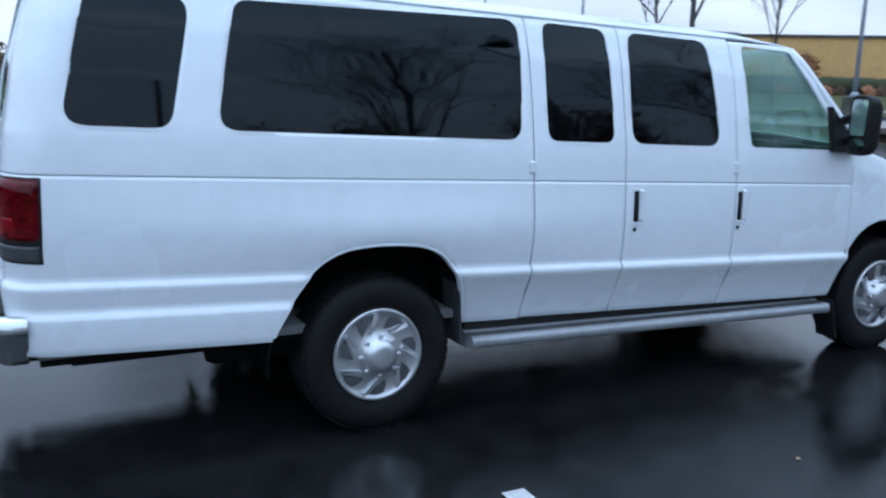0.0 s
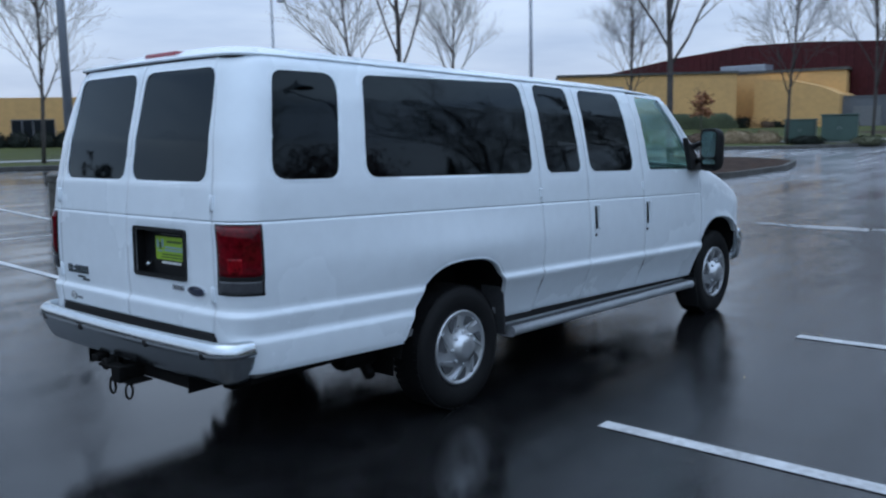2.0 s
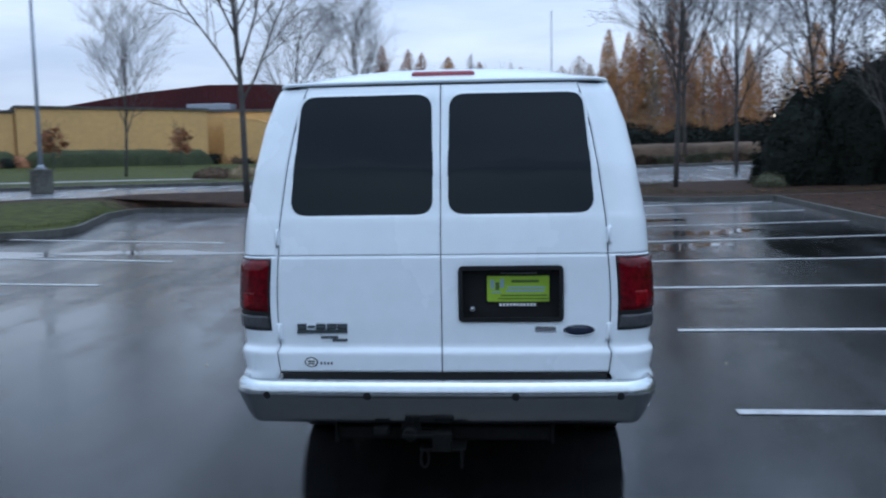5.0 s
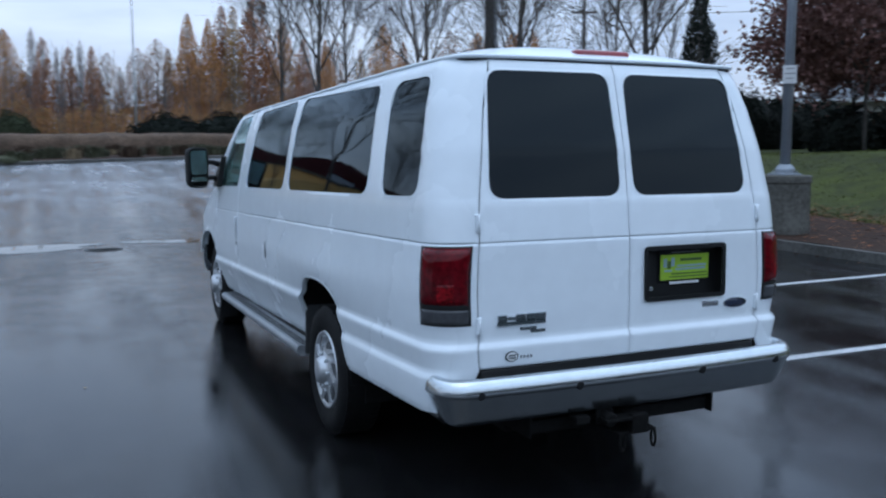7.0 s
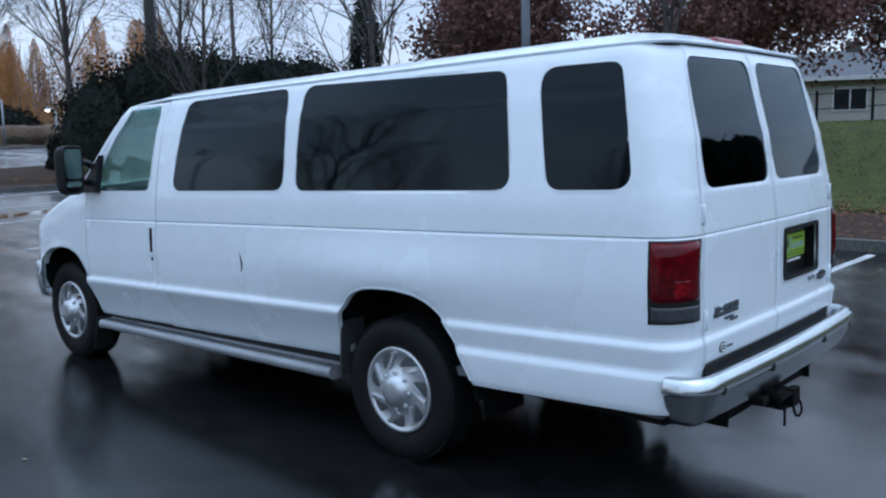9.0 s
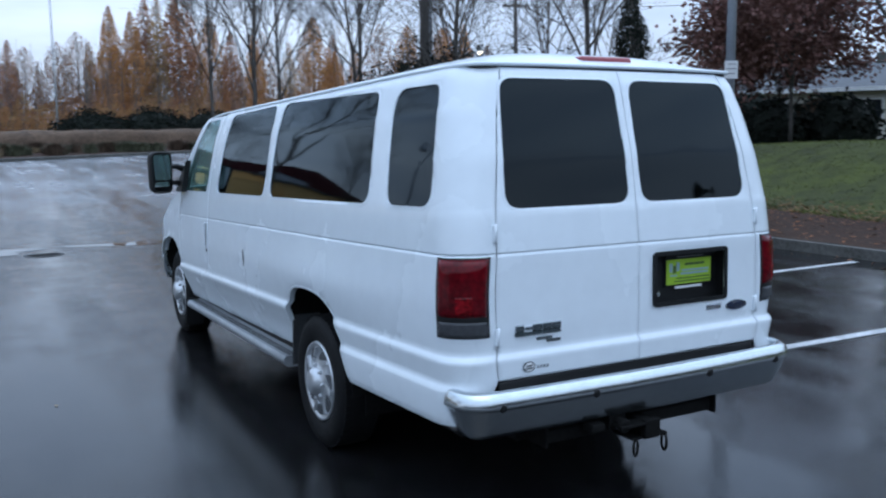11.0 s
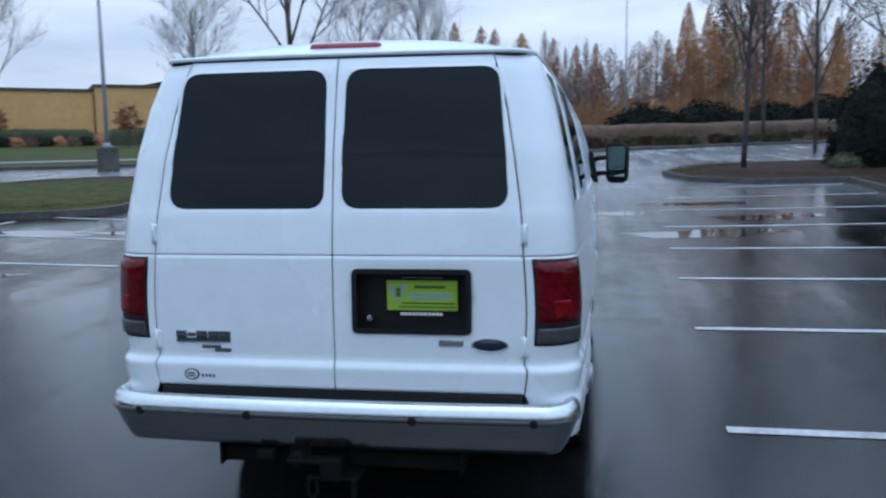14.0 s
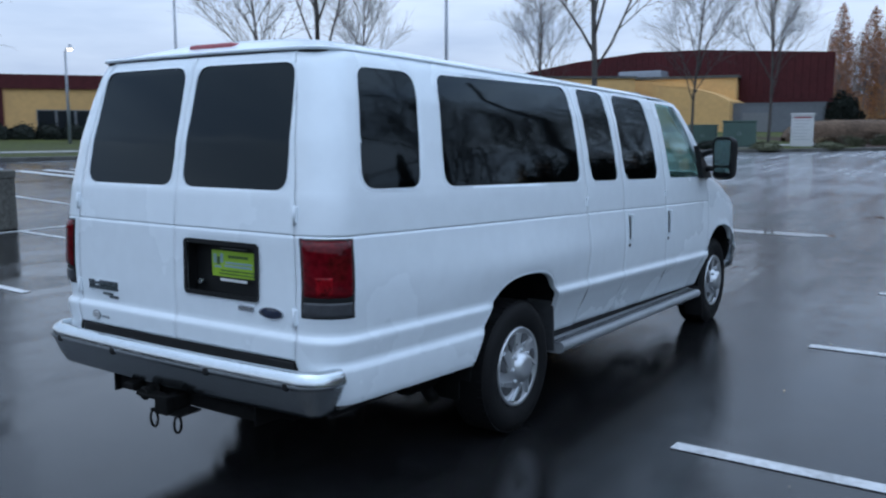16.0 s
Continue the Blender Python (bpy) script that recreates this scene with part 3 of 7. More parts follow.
def patch(name, outline, place, mat, parent, side=1, out=-0.006, thick=0.005, grid=None, label=""):
    """A pane that follows the skin inside an outline: a fan of rings from the rim to the middle."""
    fine = []
    for a, b in zip(outline, outline[1:] + outline[:1]):
        a, b = Vector(a), Vector(b)
        m = max(1, math.ceil((b - a).length / 0.03))
        fine += [a + (b - a) * k / m for k in range(m)]
    outline = fine
    cx = sum(p[0] for p in outline) / len(outline)
    cy = sum(p[1] for p in outline) / len(outline)
    verts, faces, n = [], [], len(outline)
    rings = (1.0, 0.98, 0.88, 0.74, 0.6, 0.45, 0.3, 0.15)
    for r in rings:
        for p in outline:
            x, y, z = place(cx + (p[0] - cx) * r, cy + (p[1] - cy) * r, out)
            verts.append((side * x, y, z))
    x, y, z = place(cx, cy, out)
    verts.append((side * x, y, z))
    for k in range(len(rings) - 1):
        for i in range(n):
            a, b = k * n + i, k * n + (i + 1) % n
            faces.append((a, b, b + n, a + n))
    last = (len(rings) - 1) * n
    for i in range(n):
        faces.append((last + i, last + (i + 1) % n, len(verts) - 1))
    if side < 0:
        faces = [tuple(reversed(f)) for f in faces]
    ob = obj(name, verts, faces, mat, parent, True, label)
    if thick:
        so = ob.modifiers.new("sheet", "SOLIDIFY")
        so.thickness, so.offset = thick, 0
        ob.modifiers.new("even_normals", "WEIGHTED_NORMAL")
    return ob


def side_place(y, zv, out=0.0):
    return (side_x(y, zv) + out, y, world_z(y, zv))


def ring_strip(name, outline, place, mat, parent, side=1, inner=0.0, outer=0.012, out=0.001, label=""):
    """A narrow flat ring along an outline."""
    verts, faces, n = [], [], len(outline)
    area = sum(outline[i - 1][0] * outline[i][1] - outline[i][0] * outline[i - 1][1] for i in range(n))
    s = 1 if area > 0 else -1
    for off, o in ((-inner, out - 0.006), (-inner, out), (outer, out), (outer, out - 0.006)):
        for i in range(n):
            d = (outline[(i + 1) % n] - outline[i - 1]).normalized()
            q = outline[i] + Vector((d[1], -d[0])) * off * s
            x, y, z = place(q[0], q[1], o)
            verts.append((side * x, y, z))
    for k in range(3):
        for i in range(n):
            a, b = k * n + i, k * n + (i + 1) % n
            faces.append((a, b, b + n, a + n))
    return obj(name, verts, faces, mat, parent, False, label)


W_TOP = lambda y: 1.963 + RAKE * y if y < 0.8 else 1.986 - 0.010 * (y - 0.8)
WIN_1 = rounded([(-1.335, 1.397), (-0.915, 1.397), (-0.805, W_TOP(-0.81)), (-1.215, W_TOP(-1.2) + 0.004)], 0.085)
WIN_2R = rounded([(-0.742, 1.397), (0.728, 1.399), (0.757, W_TOP(0.75)), (-0.634, W_TOP(-0.63))], 0.085)
WIN_3R = rounded([(0.874, 1.400), (1.290, 1.401), (1.279, W_TOP(1.27)), (0.888, W_TOP(0.89))], 0.065)
WIN_4R = rounded([(1.392, 1.401), (2.012, 1.402), (1.962, W_TOP(1.96)), (1.412, W_TOP(1.41))], 0.085)
WIN_2L = rounded([(-0.740, 1.397), (0.744, 1.399), (0.778, W_TOP(0.78)), (-0.632, W_TOP(-0.63))], 0.085)
WIN_3L = rounded([(0.830, 1.400), (1.965, 1.402), (1.912, W_TOP(1.91)), (0.906, W_TOP(0.9))], 0.085)
WIN_CAB = rounded([(2.232, 1.405), (3.020, 1.405), (2.600, 1.962), (2.215, 1.970)], 0.040)
WIN_REAR = rounded([(0.031, 1.386), (0.698, 1.386), (0.649, 1.942), (0.037, 1.944)], 0.078)
ARCH_R = [Vector(p) for p in ((-0.535, 0.40), (-0.519, 0.502), (-0.445, 0.640), (-0.357, 0.780), (-0.275, 0.855), (-0.178, 0.898), (-0.028, 0.915), (0.12, 0.912), (0.208, 0.900), (0.292, 0.865), (0.355, 0.805), (0.405, 0.728), (0.440, 0.640), (0.462, 0.52), (0.466, 0.40))]
ARCH_F = [Vector(p) for p in ((3.075, 0.40), (3.062, 0.56), (3.060, 0.69), (3.092, 0.80), (3.155, 0.892), (3.25, 0.955), (3.36, 0.988), (3.49, 0.993), (3.61, 0.978), (3.715, 0.945), (3.800, 0.885), (3.850, 0.80), (3.872, 0.70), (3.880, 0.58), (3.880, 0.40))]

van = thing("passenger_van", "white extended passenger van with dark tinted windows parked on wet asphalt", "van")

S1, S2, S3, S4 = 0.795, 1.357, 2.130, 3.075
GAP = 0.0033
TOP = 1.998


def rear_x(k):
    """Column on the rear, at the door seam plus k of the way to the corner arc."""
    def col(v):
        seam = 0.748 * side_x(YC + shift(v), v) / side_x(YC, 1.2)
        edge = side_x(YC + shift(v), v) - CORNER
        x = seam + 0.004 + (edge - seam - 0.004) * k
        return p_of_rear_x(x, v)
    return col


corner_cols = [rear_x(k) for k in (0, 0.5)] + [YC - ARC * (1 - k / 9) for k in range(10)]


def body_side(side):
    rows = rows_between(0.487, TOP)
    if side > 0:
        cols = corner_cols + steps(YC, S1 - GAP, 0.024)[1:]
        panel("quarter_panel", skin, cols, rows, [(WIN_1, "side"), (WIN_2R, "side"), (ARCH_R, "side")], PAINT, van, side)
        rear_door = panel("side_door", skin, steps(S1 + GAP, S2 - GAP, 0.024), rows_between(0.494, TOP), [(WIN_3R, "side")], PAINT, van, side)
        front_half = panel("side_door", skin, steps(S2 + GAP, S3 - GAP, 0.024), rows_between(0.494, TOP), [(WIN_4R, "side")], PAINT, van, side)
        panes = [(WIN_1, van, TINTED), (WIN_2R, van, TINTED), (WIN_3R, rear_door, TINTED), (WIN_4R, front_half, TINTED)]
    else:
        cols = corner_cols + steps(YC, S3 + 0.02 - GAP, 0.024)[1:]
        panel("quarter_panel", skin, cols, rows, [(WIN_1, "side"), (WIN_2L, "side"), (WIN_3L, "side"), (ARCH_R, "side")], PAINT, van, side)
        panes = [(WIN_1, van, TINTED), (WIN_2L, van, TINTED), (WIN_3L, van, TINTED)]
        front_half = None
    start = S3 if side > 0 else S3 + 0.02
    cab = panel("front_door", skin, steps(start + GAP, S4 - GAP, 0.024), rows_between(0.494, 1.985), [(WIN_CAB, "side"), (ARCH_F, "side"), ([Vector(p) for p in ((3.09, 1.42), (2.64, 1.995), (3.2, 2.1), (3.3, 1.42))], "side")], PAINT, van, side)
    panes.append((WIN_CAB, cab, CABGLASS))
    for outline, owner, mat in panes:
        patch("pane" if owner is not van else "window", [Vector(p) for p in outline], side_place, mat, owner, side, -0.007, 0.004)
        ring_strip("window_lip", [Vector(p) for p in outline], side_place, PAINT, owner, side, 0.004, 0.010, 0.0015)
    mid = Vector((sum(q[0] for q in WIN_CAB), sum(q[1] for q in WIN_CAB))) / len(WIN_CAB)
    patch("condensation", [mid + (Vector(q) - mid) * 0.97 for q in WIN_CAB], side_place, THINMIST, cab, side, -0.016, 0, label="thin mist inside the glass")
    # front wing, from the door seam to the nose, rows follow the falling bonnet line
    def wing(u, k):
        top = 1.432 - 0.30 * ((u - S4) / 0.9) * (0.45 + 0.55 * (u - S4) / 0.9) if u < 3.98 else 1.13
        low = 0.50 + 0.335 * min(1, max(0, (u - 3.80) / 0.06))
        zv = low + (top - low) * k
        a = max(0.0, u - 3.80)
        y = min(u, 3.80)
        x = side_x(y, min(zv, 1.38)) - wing_inset(y) - 0.02 * max(0, k - 0.85) / 0.15
        if a > 0:
            ang = min(1.0, a / 0.30) * math.pi / 2 * 0.92
            x, y = x - 0.20 * (1 - math.cos(ang)), y + 0.25 * math.sin(ang)
        return (x, y, world_z(y, zv))
    ks = [k / 26 for k in range(27)]
    panel("front_wing", wing, steps(S4 + GAP, 4.09, 0.024), ks, [(ARCH_F, "side")], PAINT, van, side)


def wing_inset(y):
    """How far the wing stands in from the line of the doors."""
    a = min(1.0, max(0.0, (y - 3.80) / 0.25))
    return 0.03 * max(0, (min(y, 3.80) - S4) / 0.9) + 0.20 * (1 - math.sqrt(1 - a * a))


def arch_lip(arch, side):
    """Rolled lip round a wheel opening."""
    pts = []
    for (a, b), (c, d) in zip(arch, arch[1:]):
        for k in range(4):
            pts.append(Vector((a + (c - a) * k / 4, b + (d - b) * k / 4)))
    for _ in range(3):
        pts = [pts[0]] + [(pts[i - 1] + pts[i] * 2 + pts[i + 1]) / 4 for i in range(1, len(pts) - 1)] + [pts[-1]]
    pts = [q for q in pts if q[1] > (0.83 if q[0] > 3.7 else 0.50)]
    v, f, n = [], [], len(pts)
    for i, q in enumerate(pts):
        d = (pts[min(i + 1, n - 1)] - pts[max(i - 1, 0)]).normalized()
        nrm = Vector((d[1], -d[0]))
        for off, o in ((0.010, -0.03), (0.009, -0.002), (0.007, 0.0006), (0.001, 0.0008), (-0.004, 0.0006), (-0.005, -0.006)):
            w = q + nrm * off
            v.append((side * (side_x(w[0], max(w[1], 0.49)) - wing_inset(w[0]) + o), w[0], world_z(w[0], w[1])))
    for i in range(n - 1):
        for j in range(5):
            a = i * 6 + j
            f.append((a, a + 6, a + 7, a + 1))
    obj("arch_lip", v, f, PAINT, van, True)


def wheel_arch_liner(arch, side):
    """Dark tunnel behind a wheel opening."""
    verts, faces = [], []
    for y, zv in arch:
        for x in (side_x(y, max(zv, 0.5)) - wing_inset(y) - 0.012, 0.60):
            verts.append((side * x, y, world_z(y, zv) + 0.004))
    for i in range(len(arch) - 1):
        faces.append((2 * i, 2 * i + 1, 2 * i + 3, 2 * i + 2))
    ob = obj("wheel_arch_liner", verts, faces, UNDER, van)
    so = ob.modifiers.new("sheet", "SOLIDIFY")
    so.thickness, so.offset = 0.006, 0
    # inner wall of the wheel well
    v = [(side * 0.60, y, world_z(y, zv)) for y, zv in arch]
    obj("wheel_well_wall", v, [tuple(range(len(v)))], UNDER, van)


for s in (1, -1):
    body_side(s)
    wheel_arch_liner(ARCH_R, s)
    arch_lip(ARCH_R, s)
    wheel_arch_liner(ARCH_F, s)
    arch_lip(ARCH_F, s)

# rear doors; the right-hand one has a recess for the plate
PLATE_HOLE = rounded([(0.086, 0.910), (0.542, 0.910), (0.542, 1.149), (0.086, 1.149)], 0.02, 4)
for s in (1, -1):
    seam = lambda k: (lambda v: 0.0026 + (0.7462 * side_x(YC + shift(v), v) / side_x(YC, 1.2) - 0.0026) * k)
    cols = [seam(k / 30) for k in range(31)]
    door = panel("rear_door", rear_skin, cols, rows_between(0.672, 1.985), [(WIN_REAR, "rear")] + ([(PLATE_HOLE, "rear")] if s > 0 else []), PAINT, van, s)
    patch("pane", WIN_REAR, rear_skin, TINTED, door, s, -0.007, 0.004)
    ring_strip("window_lip", WIN_REAR, rear_skin, PAINT, door, s, 0.003, 0.010, 0.0015)
    for zc in (1.291, 0.858):
        hx = 0.752
        x, y, z = rear_skin(hx, zc)
        hinge = part("hinge", boxed(-0.013, 0.013, -0.006, 0.010, -0.036, 0.036, 0.004), PAINT, door)
        hinge.matrix_world = pose(s * hx, y - 0.004, z)
        pin = tube("hinge_pin", [(0, -0.007, -0.041), (0, -0.007, 0.041)], 0.005, PAINT, hinge, 8)

# dark seals behind the seams
def seal(name, pts, width):
    v, f = [], []
    for (x, y, z), (dx, dy) in pts:
        v += [(x - dx * width, y - dy * width, z), (x + dx * width, y + dy * width, z)]
    for i in range(len(pts) - 1):
        f.append((2 * i, 2 * i + 1, 2 * i + 3, 2 * i + 2))
    ob = obj(name, v, f, RUBBER, van)
    so = ob.modifiers.new("sheet", "SOLIDIFY")
    so.thickness = 0.004


zs = [0.50 + 0.05 * k for k in range(31)]
for s, ys in ((1, (S1, S2, S3, S4)), (-1, (S3 + 0.02, S4))):
    for yy in ys:
        top = 2.0 if yy < 3 else 1.44
        seal("door_seal", [((s * (side_x(yy, v) - 0.016), yy, world_z(yy, v)), (0, 1)) for v in zs if v < top], 0.025)
for sx in (0.0, 0.7465, -0.7465):
    rz = [0.66 + 0.05 * k for k in range(28)]
    pts = []
    for v in rz:
        k = side_x(YC + shift(v), v) / side_x(YC, 1.2)
        x, y, z = rear_skin(sx * k, v)
        pts.append(((x, y + 0.016, z), (1, 0)))
    seal("door_seal", pts, 0.022)

# roof: a domed sheet with a lip, over a dark drip channel
ROOF_FRONT = 2.62
def roof_at(u, k):
    """u from -1 to 1 across, k from 0 at the rear to 1 at the windscreen."""
    y = -1.372 + (ROOF_FRONT + 1.372) * k
    w = half_width(y) - 0.168
    rear = max(0.0, 1 - (y + 1.372) / 0.16)
    w -= 0.085 * (1 - math.sqrt(max(0, 1 - rear ** 2)))
    front = max(0.0, (y - 2.2) / 0.42)
    e = abs(u)
    dome = 0.092 * (1 - e ** 3.0)
    lift = (1 - max(0.0, 1 - (y + 1.372) / 0.38) ** 2) * (1 - 0.55 * front ** 1.6)
    zv = 2.010 + dome * (0.06 + 0.94 * lift) - 0.022 * front ** 2 - 0.006 * max(0.0, 1 - (y + 1.372) / 0.5)
    return (u * w, y, world_z(y, zv))


us = [-1 + 2 * i / 40 for i in range(41)]
ks = [0, 0.004, 0.01, 0.018, 0.028, 0.04, 0.055, 0.075, 0.10, 0.13] + [0.16 + 0.84 * i / 24 for i in range(25)]
rv = [roof_at(u, k) for k in ks for u in us]
rf = [(j * 41 + i, j * 41 + i + 1, (j + 1) * 41 + i + 1, (j + 1) * 41 + i) for j in range(len(ks) - 1) for i in range(40)]
roof = obj("roof", rv, rf, PAINT, van, True)
so = roof.modifiers.new("sheet", "SOLIDIFY")
so.thickness, so.offset = 0.012, -1
edge = [roof_at(-1, k) for k in reversed(ks)] + [roof_at(u, 0) for u in us[1:-1]] + [roof_at(1, k) for k in ks]
tube("drip_rail", [(x * 1.004, y - (0.004 if y < -1.3 else 0), z - 0.006) for x, y, z in edge], 0.009, PAINT, van, 8)
tube("drip_channel", [(x * 0.992, y + (0.010 if y < -1.3 else 0), z - 0.019) for x, y, z in edge], 0.0085, RUBBER, van, 8)

# high brake lamp on the roof
lamp = part("brake_lamp", boxed(-0.150, 0.150, -0.050, 0.10, -0.020, 0.022, 0.016, 3), FADED, van, "faded red high-mounted brake lamp")
lamp.matrix_world = pose(0.006, -1.262, 2.074)
hump = part("lamp_housing", boxed(-0.175, 0.175, -0.02, 0.24, -0.030, 0.020, 0.018, 3), PAINT, van)
hump.matrix_world = pose(0.006, -1.25, 2.069)

# tail lamps on the rear corners
for s in (1, -1):
    def lens(name, z0, z1, p0, p1, out, mat, parent, label=""):
        v, f = [], []
        n, m = 14, 8
        for j in range(m + 1):
            for i in range(n + 1):
                zv = z0 + (z1 - z0) * j / m
                p = p0 + (p1 - p0) * i / n
                edge_k = min(i, n - i, 1.5) / 1.5 * min(1, min(j, m - j) / 1.0)
                x, y, z = skin(p, zv, out * (0.25 + 0.75 * min(1, edge_k)))
                v.append((s * x, y, z))
        for j in range(m):
            for i in range(n):
                a = j * (n + 1) + i
                f.append((a, a + 1, a + n + 2, a + n + 1))
        ob = obj(name, v, f, mat, parent, True, label)
        so = ob.modifiers.new("sheet", "SOLIDIFY")
        so.thickness, so.offset = 0.02, -1 if s > 0 else 1
        return ob
    pa, pb = p_of_rear_x(0.802, 1.05), -1.418
    tail = thing("tail_lamp", "", "")
    tail.parent = van
    lens("lamp_frame", 0.862, 1.198, pa - 0.012, pb + 0.012, 0.008, BLACK, tail)
    lens("red_lens", 0.939, 1.190, pa - 0.004, pb + 0.004, 0.014, RED, tail, "deep red tail lamp lens")
    lens("smoke_lens", 0.868, 0.936, pa - 0.004, pb + 0.004, 0.0135, LAMPSMOKE, tail, "smoky clear reversing lens")
    mid = (pa + pb) / 2
    lens("reflector", 0.955, 1.050, mid - 0.060, mid + 0.030, 0.0146, REDHOT, tail)

# number plate recess in the right-hand rear door
frame_o = rounded([(0.082, 0.906), (0.546, 0.906), (0.546, 1.153), (0.082, 1.153)], 0.02, 4)
ring_strip("plate_frame", frame_o, rear_skin, BLACK, van, 1, 0.016, 0.004, 0.010)
patch("plate_recess", frame_o, rear_skin, BLACK, van, 1, -0.062, 0.004)
rv, rn = [], len(frame_o)
for o in (0.006, -0.062):
    rv += [rear_skin(q[0], q[1], o) for q in frame_o]
ob = obj("recess_wall", rv, [(i, (i + 1) % rn, rn + (i + 1) % rn, rn + i) for i in range(rn)], BLACK, van)
so = ob.modifiers.new("sheet", "SOLIDIFY")
so.thickness, so.offset = 0.004, 0
plate = part("plate_insert", boxed(0.206, 0.489, -0.006, 0.0, 0.985, 1.105, 0.003, 1), LIME, van, "lime green dealer plate insert")
plate.matrix_world = pose(0, -1.512, 0.046)
part("plate_card", boxed(0.200, 0.495, -0.001, 0.004, 0.975, 1.135, 0.002, 1), BLACK, plate)
for x0, x1, z0, z1, mat in ((0.318, 0.442, 1.074, 1.086, MOSS), (0.300, 0.470, 1.047, 1.056, PALEBLUE), (0.292, 0.466, 1.031, 1.041, PALEBLUE), (0.268, 0.478, 1.012, 1.018, MOSS), (0.255, 0.482, 0.998, 1.003, MOSS), (0.222, 0.240, 1.046, 1.088, PALEBLUE), (0.245, 0.262, 1.040, 1.076, MOSS), (0.266, 0.284, 1.050, 1.092, PALEBLUE), (0.226, 0.270, 1.026, 1.034, PALEBLUE), (0.268, 0.432, 1.114, 1.119, TRIMGREY)):
    part("printed_bar", boxed(x0, x1, -0.0085, -0.004, z0, z1), mat, plate)
for k in range(11):
    part("printed_bar", boxed(0.262 + 0.0155 * k, 0.273 + 0.0155 * k, -0.0085, -0.001, 0.9665, 0.9775), WHITEINK, plate)
knob = part("latch_knob", lathe([(0, -0.02), (0.012, -0.018), (0.016, -0.008), (0.016, 0.004), (0, 0.004)], 16, "y"), CHROME, van)
knob.matrix_world = pose(0.140, -1.520, 1.002)

# badges and stickers on the rear doors, as plain shapes
def rear_badge(name, x0, x1, z0, z1, mat, label="", lift=0.006):
    x, y, z = rear_skin((x0 + x1) / 2, (z0 + z1) / 2 - 0.0452)
    ob = part(name, boxed(-(x1 - x0) / 2, (x1 - x0) / 2, -lift, 0.004, -(z1 - z0) / 2, (z1 - z0) / 2, 0.0025, 1), mat, van, label)
    ob.matrix_world = pose(x, y, (z0 + z1) / 2)
    return ob


# raised model badge: five dark blocks in bright rims over a strip
b = rear_badge("model_badge", -0.668, -0.434, 0.897, 0.912, INK, "black and chrome model badge")
part("badge_edge", boxed(-0.117, 0.117, -0.0075, -0.004, -0.0075, -0.0045), BADGE, b)
for k, w in enumerate((0.019, 0.014, 0.021, 0.021, 0.021)):
    x = (-0.094, -0.050, -0.006, 0.045, 0.094)[k]
    h = 0.0135 if k != 1 else 0.005
    rim_ = part("badge_block", boxed(x - w - 0.003, x + w + 0.003, -0.007, 0.004, 0.024 - h - 0.002, 0.024 + h + 0.002, 0.003, 2), BADGE, b)
    part("block_face", boxed(x - w, x + w, -0.009, -0.006, 0.024 - h, 0.024 + h, 0.002, 1), INK, rim_)
    if k != 1:
        part("block_line", boxed(x - w * 0.55, x + w * 0.55, -0.0105, -0.008, 0.0225, 0.0255), BADGE, rim_)
t = rear_badge("trim_badge", -0.558, -0.478, 0.872, 0.884, INK)
part("badge_edge", boxed(-0.036, 0.036, -0.0075, -0.005, -0.001, 0.002), BADGE, t)
t = rear_badge("trim_badge", -0.505, -0.434, 0.858, 0.871, INK)
part("badge_edge", boxed(-0.031, 0.031, -0.0075, -0.005, -0.001, 0.002), BADGE, t)
x, y, z = rear_skin(-0.604, 0.764 - 0.0452)
b = part("round_sticker", lathe([(0, -0.003), (0.031, -0.003), (0.032, 0.0), (0, 0.0)], 28, "y"), INK, van, "black outlined oval sticker")
b.matrix_world = pose(x, y - 0.001, 0.764) @ Matrix.Diagonal((1, 1, 0.74, 1))
part("sticker_face", lathe([(0, -0.0045), (0.025, -0.0045), (0.025, -0.002), (0, -0.002)], 28, "y"), WHITEINK, b)
for k in range(2):
    part("sticker_print", boxed(-0.017, 0.017, -0.006, -0.004, -0.013 + 0.015 * k, -0.004 + 0.015 * k), INK, b)
for k in range(4):
    rear_badge("sticker_bar", -0.562 + 0.016 * k, -0.552 + 0.016 * k, 0.752, 0.766, GREYWALL, "", 0.003)
rear_badge("small_badge", 0.420, 0.515, 0.901, 0.926, BADGE)
ov = part("oval_badge", lathe([(0, -0.010), (0.030, -0.009), (0.060, -0.006), (0.068, 0.0), (0.066, 0.006), (0, 0.006)], 32, "y"), NAVY, van, "dark blue oval badge")
ov.matrix_world = pose(0.618, -1.555, 0.908) @ Matrix.Diagonal((1, 1, 0.36, 1))
rim = part("oval_rim", lathe([(0.064, -0.008), (0.070, -0.009), (0.072, -0.002), (0.064, 0.0), (0.064, -0.008)], 32, "y"), BADGE, ov)

# rear bumper: one chromed beam with rounded corners, wrapped a little way along the sides
BUMPER_W, BUMPER_R = 0.966, 0.13


